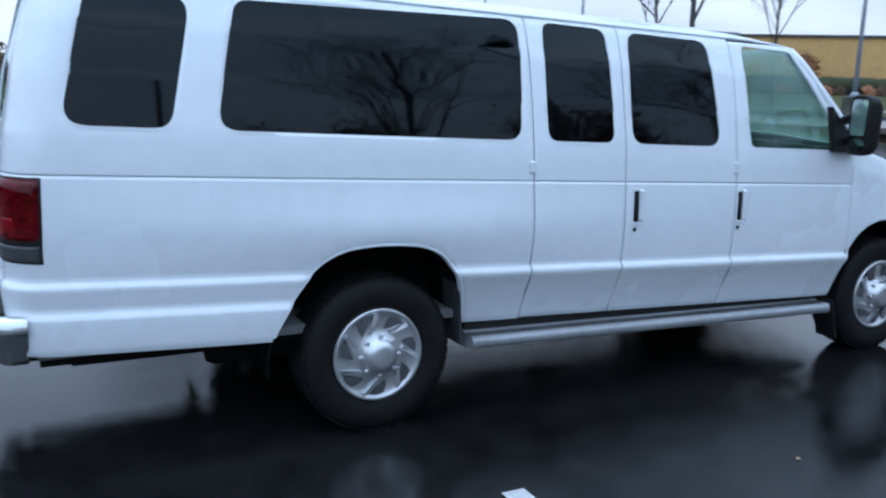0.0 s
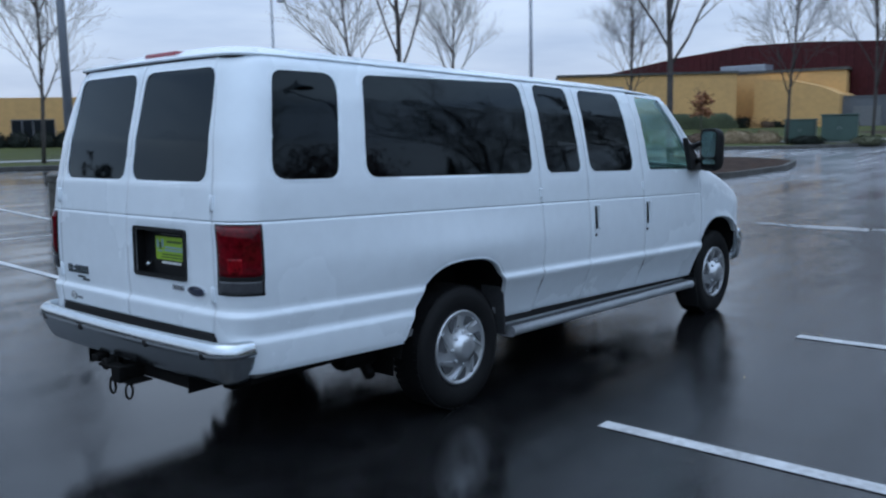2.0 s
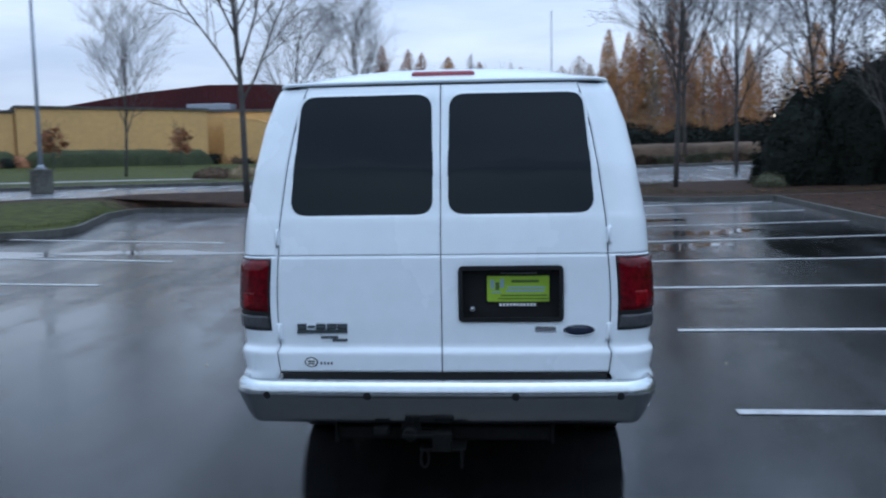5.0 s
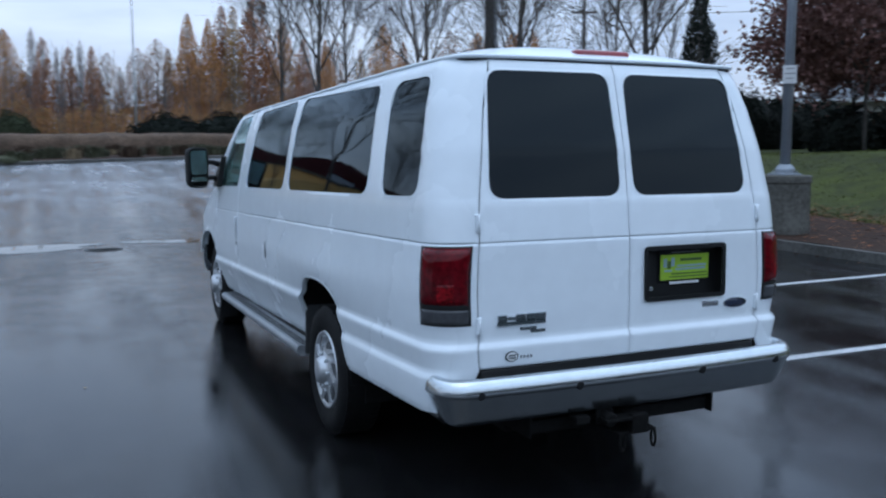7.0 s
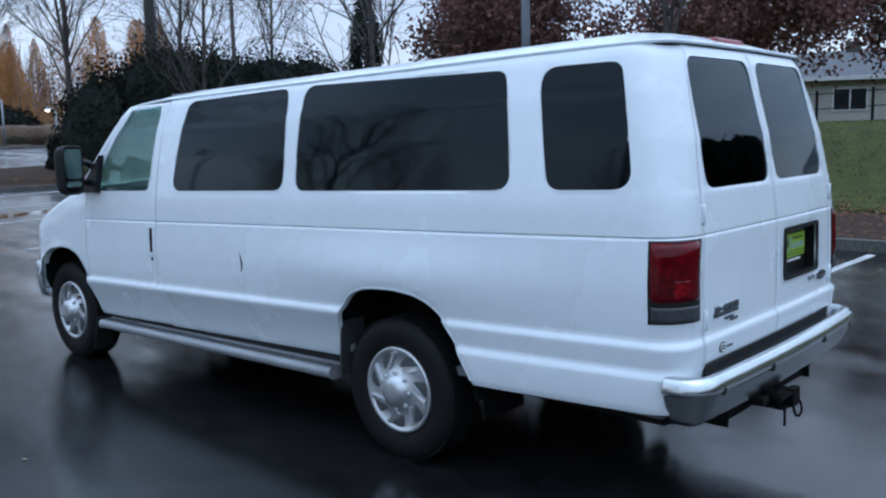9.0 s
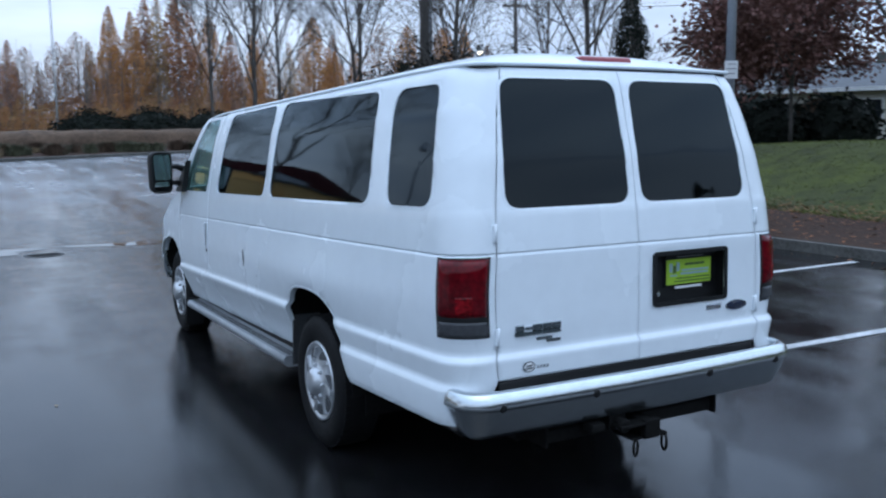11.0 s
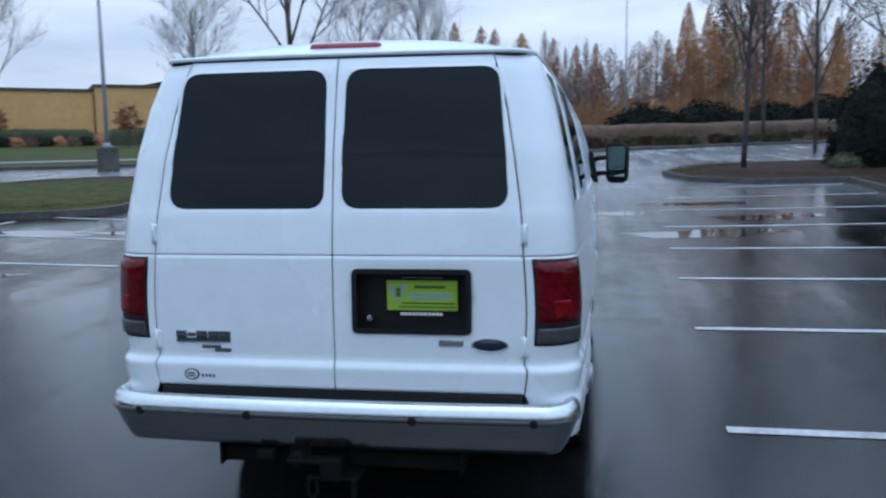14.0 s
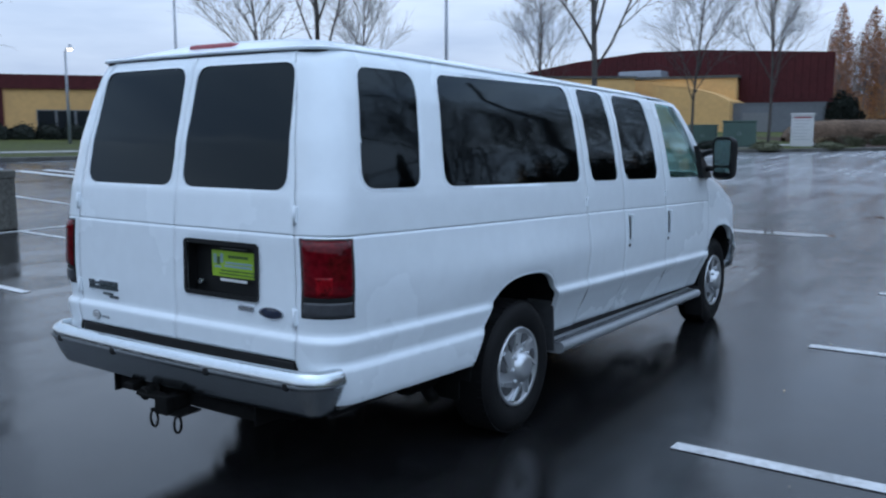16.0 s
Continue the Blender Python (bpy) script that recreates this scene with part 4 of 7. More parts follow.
def bumper_edge(k, d):
    """Plan of the bumper inset by d, k from -1 at the left end over 0 to 1 at the right end."""
    a, w, r = abs(k), BUMPER_W - d, BUMPER_R - min(d, 0.10)
    flat = w - r
    if a < 0.78:
        x, y = flat * a / 0.78, -1.662 + d
    elif a < 0.94:
        t = (a - 0.78) / 0.16 * math.pi / 2
        x, y = flat + r * math.sin(t), -1.662 + d + r * (1 - math.cos(t))
    else:
        x, y = w, -1.662 + d + r + (a - 0.94) / 0.06 * (0.182 - d - r)
    y -= 0.028 * max(0.0, 1 - (x / 0.90) ** 2)
    return (math.copysign(x, k), y)


def bumper(name, profile, mat, parent, label=""):
    v, f = [], []
    ks = [-1 + i / 40 for i in range(81)]
    for k in ks:
        for d, z in profile:
            x, y = bumper_edge(k, d)
            v.append((x, y, z))
    n = len(profile)
    for i in range(80):
        for j in range(n - 1):
            a = i * n + j
            f.append((a, a + 1, a + n + 1, a + n))
    ob = obj(name, v, f, mat, parent, True, label)
    so = ob.modifiers.new("sheet", "SOLIDIFY")
    so.thickness, so.offset = 0.004, -1
    ob.modifiers.new("even_normals", "WEIGHTED_NORMAL")
    return ob


rear_bumper = thing("rear_bumper", "", "")
rear_bumper.parent = van
bumper("bumper_beam", [(0.066, 0.655), (0.062, 0.694), (0.050, 0.699), (0.036, 0.698), (0.024, 0.693), (0.014, 0.684), (0.007, 0.672), (0.003, 0.660), (0.0005, 0.648), (0.0, 0.638), (0.003, 0.631), (0.009, 0.627), (0.013, 0.620), (0.021, 0.600), (0.031, 0.574), (0.045, 0.543), (0.060, 0.515), (0.073, 0.496), (0.088, 0.486), (0.105, 0.487)], CHROME, rear_bumper, "dull chrome bumper beam")
part("step_pad", boxed(-0.735, 0.735, -1.628, -1.545, 0.650, 0.668, 0.004, 1), RUBBER, rear_bumper)
for x in (-0.792, -0.331, 0.331, 0.792):
    sensor = part("parking_sensor", lathe([(0, -0.007), (0.015, -0.006), (0.019, 0.0), (0.019, 0.014), (0, 0.014)], 20, "y"), BLACK, rear_bumper)
    sensor.matrix_world = pose(x, -1.660 - 0.028 * (1 - (x / 0.9) ** 2) + (0.004 if abs(x) > 0.7 else 0), 0.636, 0, 0, math.degrees(math.atan(0.069 * x)))
# sill under the rear doors
part("rear_sill", boxed(-0.745, 0.745, -1.558, -1.40, 0.60, 0.712, 0.008, 2), RUBBER, van)

# tow hitch
hitch = thing("tow_hitch", "", "")
hitch.parent = van
part("receiver_tube", boxed(-0.034, 0.034, -1.67, -1.30, 0.385, 0.453, 0.006), UNDER, hitch)
part("receiver_collar", boxed(-0.044, 0.044, -1.675, -1.635, 0.375, 0.463, 0.006), UNDER, hitch)
part("cross_tube", boxed(-0.50, 0.50, -1.53, -1.46, 0.385, 0.450, 0.012), UNDER, hitch)
part("chain_plate", boxed(-0.104, 0.104, -1.655, -1.52, 0.372, 0.384, 0.004), UNDER, hitch)
for x in (-0.50, 0.50):
    part("hitch_bracket", boxed(x - 0.006, x + 0.006, -1.56, -1.10, 0.38, 0.56, 0.004), UNDER, hitch)
for x, turn in ((-0.080, 20), (0.088, 84)):
    loop = [(0.019 * math.cos(a), 0, -0.034 + 0.040 * math.sin(a)) for a in [2 * math.pi * k / 18 for k in range(19)]]
    c = tube("chain_loop", loop, 0.0065, UNDER, hitch, 6)
    c.matrix_world = pose(x, -1.650, 0.372, 0, 0, turn)
plug = part("trailer_socket", lathe([(0, -0.05), (0.028, -0.05), (0.033, -0.044), (0.033, -0.028), (0.026, -0.02), (0.026, 0.05), (0, 0.05)], 20, "y"), UNDER, hitch)
plug.matrix_world = pose(-0.145, -1.610, 0.452, 6, 0, 0)
part("socket_bracket", boxed(-0.19, -0.10, -1.600, -1.590, 0.42, 0.490, 0.003), UNDER, hitch)
part("socket_arm", boxed(-0.18, -0.03, -1.672, -1.60, 0.44, 0.455, 0.003), UNDER, hitch)
part("flat_socket", boxed(-0.315, -0.245, -1.64, -1.57, 0.440, 0.476, 0.006), UNDER, hitch)

# underbody
part("floor_pan", boxed(-0.86, 0.86, -1.44, 3.9, 0.46, 0.50), UNDER, van)
for x in (-0.45, 0.45):
    part("chassis_rail", boxed(x - 0.04, x + 0.04, -1.30, 3.9, 0.33, 0.47, 0.01), UNDER, van)
tube("rear_axle", [(-0.80, 0, 0.375), (-0.18, 0, 0.375), (0.18, 0, 0.375), (0.80, 0, 0.375)], [0.05, 0.06, 0.06, 0.05], UNDER, van, 12)
diff = part("differential", lathe([(0, -0.16), (0.10, -0.13), (0.15, -0.03), (0.15, 0.04), (0.09, 0.13), (0, 0.15)], 20, "y"), UNDER, van)
diff.matrix_world = pose(0, 0, 0.375)
tube("exhaust_pipe", [(0.52, 2.2, 0.36), (0.52, 0.7, 0.38), (0.56, 0.35, 0.52), (0.56, -0.35, 0.52), (0.62, -0.50, 0.38), (0.80, -0.60, 0.315)], 0.034, UNDER, van, 12)
muf = part("muffler", lathe([(0, -0.36), (0.10, -0.34), (0.115, -0.30), (0.115, 0.30), (0.10, 0.34), (0, 0.36)], 24, "y"), UNDER, van)
muf.matrix_world = pose(0.50, 1.2, 0.34)
tail_box = part("resonator", lathe([(0, -0.21), (0.07, -0.20), (0.085, -0.17), (0.085, 0.17), (0.07, 0.20), (0, 0.21)], 24, "y"), UNDER, van)
tail_box.matrix_world = pose(0.70, -0.545, 0.425)
spare = part("spare_wheel", lathe([(0.16, -0.09), (0.34, -0.10), (0.375, -0.06), (0.375, 0.06), (0.34, 0.10), (0.16, 0.09), (0.16, -0.09)], 32), TYRE, van)
spare.matrix_world = pose(0, -0.95, 0.40)
part("fuel_tank", boxed(-0.75, -0.30, 0.7, 2.2, 0.25, 0.46, 0.04), UNDER, van)

# wheels
def wheel(x, y, side, flat):
    w = thing("wheel", "", "")
    w.parent = van
    w.matrix_world = pose(x, y, 0.375, 0, 0, 0 if side > 0 else 180)
    # the wheel's outer face looks to +x in its own frame
    prof = [(0.205, -0.20), (0.24, -0.228), (0.31, -0.240), (0.350, -0.228), (0.369, -0.205), (0.374, -0.17), (0.376, -0.12), (0.374, -0.065), (0.369, -0.030), (0.350, -0.008), (0.31, 0.004), (0.25, -0.004), (0.218, -0.022), (0.205, -0.035), (0.205, -0.20)]
    t = part("tyre", lathe(prof, 56, "x"), TYRE, w, "", True)
    # tread blocks round the crown
    bm = bmesh.new()
    for k in range(52):
        a = 2 * math.pi * k / 52
        for x0, x1, da in ((-0.215, -0.165, 0.0), (-0.155, -0.115, 0.06), (-0.105, -0.065, 0.0), (-0.060, -0.022, 0.06)):
            m = Matrix.Rotation(a + da, 4, "X") @ Matrix.Translation((0, 0, 0.374))
            box(bm, x0, x1, -0.017, 0.017, -0.006, 0.0008, 0, 1, m)
    part("tread", bm, TYRE, w)
    cap_prof = [(0.219, -0.030), (0.226, -0.018), (0.222, -0.004), (0.208, -0.008), (0.198, -0.020), (0.120, -0.006), (0.096, 0.004), (0.078, 0.016), (0.070, 0.038), (0.040, 0.046), (0, 0.047)]
    if flat:
        cap_prof = [(0.219, -0.030), (0.226, -0.018), (0.222, -0.002), (0.206, -0.006), (0.190, -0.030), (0.135, -0.038), (0.105, -0.010), (0.084, 0.014), (0.076, 0.040), (0.042, 0.050), (0, 0.050)]
    cap = part("hubcap", lathe(cap_prof, 48, "x"), HUBCAP, w, "silver plastic hubcap", True)
    for k in range(7):
        a = 2 * math.pi * k / 7 + 0.2
        # swept dark slot near the rim, and the bright blade beside it
        v, f = [], []
        outer = [(0.192, a - 0.24), (0.197, a - 0.02), (0.192, a + 0.17), (0.160, a + 0.26), (0.128, a + 0.30), (0.150, a + 0.02)]
        for r, q in outer:
            v.append((-0.0105 if r > 0.18 else -0.0045, r * math.cos(q), r * math.sin(q)))
        for r, q in outer:
            v.append((-0.020, r * math.cos(q), r * math.sin(q)))
        n = len(outer)
        f.append(tuple(range(n)))
        for i in range(n):
            f.append((i, (i + 1) % n, n + (i + 1) % n, n + i))
        obj("slot", v, f, CAPSHADE, cap)
        b0 = (0.132, a - 0.16)
        blade = [(0.004, 0.112, a - 0.02), (0.003, 0.194, a - 0.38), (-0.004, 0.198, a - 0.27), (0.002, 0.128, a + 0.10)]
        v = [(h, r * math.cos(q), r * math.sin(q)) for h, r, q in blade] + [(-0.02, r * math.cos(q), r * math.sin(q)) for h, r, q in blade]
        f = [(0, 1, 2, 3), (0, 4, 5, 1), (1, 5, 6, 2), (2, 6, 7, 3), (3, 7, 4, 0)]
        obj("blade", v, f, HUBCAP, cap)
    for k in range(8):
        a = 2 * math.pi * k / 8
        nut = part("lug_nut", lathe([(0.011, -0.004), (0.011, 0.012), (0.008, 0.016), (0, 0.016)], 8, "x"), HUBCAP, cap)
        nut.matrix_basis = Matrix.Translation((0.004, 0.096 * math.cos(a), 0.096 * math.sin(a)))
    part("rim_barrel", lathe([(0.206, -0.19), (0.212, -0.03), (0.206, -0.03), (0.19, -0.10), (0.02, -0.12), (0.02, -0.19)], 32, "x"), UNDER, w)
    return w


for s in (1, -1):
    wheel(s * 0.978, 0.0, s, False)
    wheel(s * 1.000, 3.530, s, True)

# floor crossmembers under the body
for y, h in ((-1.10, 0.38), (0.62, 0.32), (1.75, 0.32), (2.75, 0.32)):
    part("crossmember", boxed(-0.62, 0.62, y - 0.04, y + 0.04, h, 0.52, 0.01, 1), UNDER, van)

# mud flaps, running boards
for s in (1, -1):
    flap = part("mud_flap", boxed(-0.078, 0.078, -0.006, 0.006, -0.12, 0.15, 0.004, 1), RUBBER, van)
    flap.matrix_world = pose(s * 0.965, 3.085, 0.245, 16, 0, 0)
    guard = part("wheel_guard", boxed(-0.088, 0.088, -0.006, 0.006, -0.12, 0.27, 0.004, 1), GREYPLASTIC, van)
    guard.matrix_world = pose(s * 0.882, 0.436, 0.49, 4, 0, 0)
    # added dark panels that block bright ground showing through beside the rear tyres
    for y, z0, z1, w in ((-0.512, 0.30, 0.52, 0.905), (0.440, 0.30, 0.66, 0.80)):
        x0, x1 = sorted((s * 0.58, s * w))
        part("wheel_gap_blind", boxed(x0, x1, y - 0.004, y + 0.004, z0, z1, 0.002, 1), UNDER, van)
    board = thing("running_board", "", "")
    board.parent = van
    def tread(y, x, z):
        return (s * (x + 0.012 * y), y, z - 0.018 * y)
    v, f = [], []
    prof = [(0.86, 0.434), (0.900, 0.430), (0.908, 0.424), (0.972, 0.420), (0.982, 0.424), (0.996, 0.416), (1.004, 0.402), (1.003, 0.384), (0.992, 0.366), (0.975, 0.360), (0.86, 0.360)]
    ys = steps(0.485, 3.02, 0.30)
    for y in ys:
        v += [tread(y, x, z) for x, z in prof]
    n = len(prof)
    for i in range(len(ys) - 1):
        for j in range(n):
            a, b = i * n + j, i * n + (j + 1) % n
            f.append((a, b, b + n, a + n))
    f += [tuple(range(n)), tuple((len(ys) - 1) * n + j for j in reversed(range(n)))]
    ob = obj("board", v, f, ALLOY, board, True)
    bv = ob.modifiers.new("bevel", "BEVEL")
    bv.width, bv.segments, bv.limit_method, bv.angle_limit = 0.004, 2, "ANGLE", radians(20)
    for x in (0.918, 0.931, 0.944, 0.957):
        tube("grip_rib", [tread(y, x, 0.4235 - 0.06 * (x - 0.908)) for y in ys], 0.0042, GREYPLASTIC, board, 6)
    # black sheet standing in for the shade between board and body
    obj("board_shade", [tread(0.50, 0.885, 0.405), tread(3.0, 0.885, 0.405), tread(3.0, 0.885, 0.535), tread(0.50, 0.885, 0.535)], [(0, 1, 2, 3)], RUBBER, board)

# door handles and locks
def handle(y, s, owner=None):
    h = thing("door_handle", "", "")
    h.parent = van
    z0 = 1.117 + (1.426 - y) * RAKE
    slot = rounded([(y - 0.018, z0 + RAKE * y - 0.158), (y + 0.016, z0 + RAKE * y - 0.158), (y + 0.020, z0 + RAKE * y + 0.002), (y - 0.014, z0 + RAKE * y + 0.002)], 0.008, 3)
    patch("handle_slot", slot, side_place, BLACK, h, s, 0.0025, 0)
    rimo = rounded([(y - 0.026, z0 + RAKE * y - 0.172), (y + 0.050, z0 + RAKE * y - 0.172), (y + 0.052, z0 + RAKE * y + 0.014), (y - 0.022, z0 + RAKE * y + 0.014)], 0.012, 3)
    ring_strip("handle_rim", rimo, side_place, PAINT, h, s, 0.006, 0.002, 0.005)
    x, yy, z = side_place(y + 0.030, z0 + RAKE * y - 0.075)
    g = part("grip", boxed(-0.010, 0.016, -0.014, 0.014, -0.075, 0.085, 0.006), PAINT, h)
    g.matrix_world = pose(s * x, yy, z, 0, s * 2, 0)
    x, yy, z = side_place(y - 0.004, z0 + RAKE * y - 0.200)
    k = part("key_lock", lathe([(0.011, -0.004), (0.011, 0.004), (0.008, 0.006), (0, 0.006)], 14, "x"), BLACK, h)
    k.matrix_world = pose(s * x, yy, z, 0, 0, 0 if s > 0 else 180)


handle(1.426, 1)
handle(2.158, 1)
handle(2.190, -1)
# short hinges on the right-hand doors
for y, zv in ((S1 - 0.012, 1.275), (S3 - 0.012, 1.290)):
    x, yy, z = side_place(y, zv)
    hg = part("door_hinge", boxed(-0.008, 0.010, -0.018, 0.018, -0.028, 0.028, 0.004), PAINT, van)
    hg.matrix_world = pose(x, yy, z)
# the seams stand open lower down
for y0 in (S1, S3):
    tube("open_seam", [(side_x(y0, zv) - 0.002, y0, world_z(y0, zv)) for zv in (0.60, 0.64, 0.70, 0.76, 0.79)], [0.001, 0.003, 0.004, 0.003, 0.001], RUBBER, van, 6)
# scuffed dent on the left flank
tube("dent_scratch", [(-(side_x(1.21 + dy, zv) + 0.001), 1.21 + dy, world_z(1.21, zv)) for dy, zv in ((0.012, 1.04), (0.0, 1.01), (-0.008, 0.98), (-0.006, 0.95), (0.010, 0.925))], [0.001, 0.004, 0.006, 0.004, 0.001], RUBBER, van, 6)

# door mirrors on twin arms
for s in (1, -1):
    mir = thing("door_mirror", "", "")
    mir.parent = van
    m = pose(s * 1.245, 2.872, 1.482, 0, 0, s * -22)
    v, f = [], []
    out = rounded([(-0.090, -0.172), (0.090, -0.172), (0.097, 0.168), (-0.097, 0.168)], 0.06, 6)
    n = len(out)
    for k, y in ((0.90, -0.036), (0.94, -0.044), (1.0, -0.038), (1.0, -0.005), (0.95, 0.030), (0.78, 0.055), (0.45, 0.068)):
        v += [(p[0] * k, y, p[1] * k) for p in out]
    for j in range(6):
        for i in range(n):
            a, b = j * n + i, j * n + (i + 1) % n
            f.append((a, b, b + n, a + n))
    f += [tuple(range(n)), tuple(6 * n + i for i in reversed(range(n)))]
    obj("mirror_shell", v, f, BLACK, mir, True).matrix_world = m
    for corners, tilt in (([(-0.074, -0.062), (0.074, -0.062), (0.080, 0.142), (-0.080, 0.142)], -2), ([(-0.072, -0.146), (0.072, -0.146), (0.074, -0.076), (-0.074, -0.076)], 3)):
        pane = rounded(corners, 0.032, 5)
        k = len(pane)
        v = [(p[0], y, p[1]) for y in (-0.042, -0.037) for p in pane]
        f = [tuple(range(k)), tuple(k + i for i in reversed(range(k)))] + [(i, k + i, k + (i + 1) % k, (i + 1) % k) for i in range(k)]
        obj("mirror_glass", v, f, MIRROR, mir).matrix_world = m @ pose(0, 0, 0, tilt, 0, 0)
    for z in (1.528, 1.392):
        tube("mirror_arm", [(s * 1.02, 2.985, z - 0.03), (s * 1.09, 2.96, z), (s * 1.20, 2.90, z)], [0.030, 0.022, 0.020], BLACK, mir, 10)
    v = [(s * (side_x(y, zv) + o), y, world_z(y, zv)) for o in (0.004, 0.045) for y, zv in ((2.86, 1.40), (3.07, 1.40), (3.04, 1.46), (2.86, 1.66))]
    obj("mirror_sail", v, [(0, 1, 2, 3), (4, 7, 6, 5), (0, 4, 5, 1), (1, 5, 6, 2), (2, 6, 7, 3), (3, 7, 4, 0)], BLACK, mir)

# nose: bonnet, windscreen, grille, lamps, bumper
def bonnet_at(u, k):
    y = 3.10 + 0.93 * k
    top = 1.432 - 0.30 * ((y - S4) / 0.9) * (0.45 + 0.55 * (y - S4) / 0.9) if y < 3.98 else 1.13
    w = side_x(3.3, 1.36) - 0.05 - 0.03 * k
    w -= 0.16 * max(0, (k - 0.62) / 0.38) ** 2
    zv = top + 0.055 * (1 - abs(u) ** 2.2) * (1 - 0.4 * k) - 0.05 * max(0, (k - 0.9) / 0.1) ** 2
    return (u * w, y, world_z(y, zv))


us = [-1 + 2 * i / 24 for i in range(25)]
kk = [j / 16 for j in range(17)]
bon = obj("bonnet", [bonnet_at(u, k) for k in kk for u in us], [(j * 25 + i, j * 25 + i + 1, (j + 1) * 25 + i + 1, (j + 1) * 25 + i) for j in range(16) for i in range(24)], PAINT, van, True)
so = bon.modifiers.new("sheet", "SOLIDIFY")
so.thickness = 0.010


def screen_at(u, k):
    """Windscreen, k from the cowl up to the roof."""
    y = 3.14 - 0.50 * k + 0.06 * (1 - u * u)
    zv = 1.425 + 0.555 * k
    w = side_x(3.0, zv) - 0.055
    return (u * w, y, world_z(y, zv))


scr = obj("windscreen", [screen_at(u, k / 8) for k in range(9) for u in us], [(j * 25 + i, j * 25 + i + 1, (j + 1) * 25 + i + 1, (j + 1) * 25 + i) for j in range(8) for i in range(24)], CABGLASS, van, True)
so = scr.modifiers.new("sheet", "SOLIDIFY")
so.thickness = 0.005
obj("condensation", [(x, y - 0.012, z) for x, y, z in [screen_at(u * 0.97, 0.03 + 0.94 * k / 8) for k in range(9) for u in us]], [(j * 25 + i, j * 25 + i + 1, (j + 1) * 25 + i + 1, (j + 1) * 25 + i) for j in range(8) for i in range(24)], MIST, scr, True, "pale mist inside the windscreen")
for s in (1, -1):
    tube("windscreen_pillar", [(s * (side_x(min(y, 3.05), zv) - 0.028), y, world_z(y, zv)) for y, zv in ((3.14, 1.41), (3.00, 1.56), (2.84, 1.74), (2.70, 1.90), (2.635, 1.958))], [0.046, 0.042, 0.038, 0.036, 0.030], PAINT, van, 12)
nose = thing("front_bumper", "", "")
nose.parent = van
half = [(1.042, 3.895), (1.042, 3.95), (1.032, 4.005), (1.008, 4.055), (0.965, 4.095), (0.89, 4.128), (0.75, 4.160), (0.50, 4.176), (0.25, 4.186), (0.0, 4.190)]
plan = half + [(-x, y) for x, y in reversed(half[:-1])]
prof = [(-0.070, 0.722), (-0.012, 0.724), (-0.002, 0.714), (0.004, 0.690), (0.004, 0.600), (-0.006, 0.520), (-0.022, 0.465), (-0.060, 0.450)]
v, f, m = [], [], len(prof)
for i, (x, y) in enumerate(plan):
    a, b = Vector(plan[max(i - 1, 0)]), Vector(plan[min(i + 1, len(plan) - 1)])
    t = (b - a).normalized()
    v += [(x + t[1] * o, y - t[0] * o, z) for o, z in prof]
for i in range(len(plan) - 1):
    for j in range(m - 1):
        a = i * m + j
        f.append((a, a + m, a + m + 1, a + 1))
ob = obj("chrome_bar", v, f, CHROME, nose, True)
so = ob.modifiers.new("sheet", "SOLIDIFY")
so.thickness = 0.01
gr = part("grille", boxed(-0.50, 0.50, 3.98, 4.05, 0.72, 1.08, 0.02), BLACK, van)
for k in range(3):
    part("grille_bar", boxed(-0.49, 0.49, 4.045, 4.07, 0.78 + 0.10 * k, 0.82 + 0.10 * k, 0.008), CHROME, gr)
for s in (1, -1):
    hl = part("headlamp", boxed(-0.16, 0.16, -0.05, 0.05, -0.10, 0.10, 0.03, 3), SMOKE, van)
    hl.matrix_world = pose(s * 0.68, 3.97, 0.92, 0, 0, s * -14)
part("nose_panel", boxed(-0.82, 0.82, 3.90, 3.98, 0.45, 1.10, 0.02), PAINT, van)
part("cowl", boxed(-0.90, 0.90, 3.02, 3.14, 1.26, 1.335, 0.01), BLACK, van)

# cabin: seats, dashboard, wheel, lining
for k, y in enumerate((-1.05, -0.20, 0.62, 1.42)):
    bench = thing("bench_seat", "", "")
    bench.parent = van
    wide = 0.74 if k == 0 else 0.60
    part("seat", boxed(-wide, wide, y - 0.05, y + 0.42, 0.78, 0.94, 0.05, 3), CLOTH, bench)
    bk = part("backrest", boxed(-wide, wide, -0.06, 0.06, 0.0, 0.56, 0.05, 3), CLOTH, bench)
    bk.matrix_world = pose(0, y - 0.05, 0.90, 8, 0, 0)
for s in (1, -1):
    st = thing("front_seat", "", "")
    st.parent = van
    part("seat", boxed(s * 0.50 - 0.25, s * 0.50 + 0.25, 2.05, 2.52, 0.78, 0.93, 0.05, 3), CLOTH, st)
    bk = part("backrest", boxed(-0.24, 0.24, -0.06, 0.06, 0.0, 0.60, 0.05, 3), CLOTH, st)
    bk.matrix_world = pose(s * 0.50, 2.05, 0.88, 10, 0, 0)
    hr = part("headrest", boxed(-0.13, 0.13, -0.05, 0.05, 0.0, 0.20, 0.04, 3), CLOTH, st)
    hr.matrix_world = pose(s * 0.50, 1.95, 1.50, 6, 0, 0)
part("dashboard", boxed(-0.90, 0.90, 2.72, 3.10, 0.92, 1.28, 0.07, 3), TRIMGREY, van)
tube("steering_wheel", [(-0.45 + 0.19 * math.cos(a), 2.62 + 0.07 * math.sin(a), 1.18 + 0.17 * math.sin(a)) for a in [2 * math.pi * k / 24 for k in range(25)]], 0.016, BLACK, van, 8)
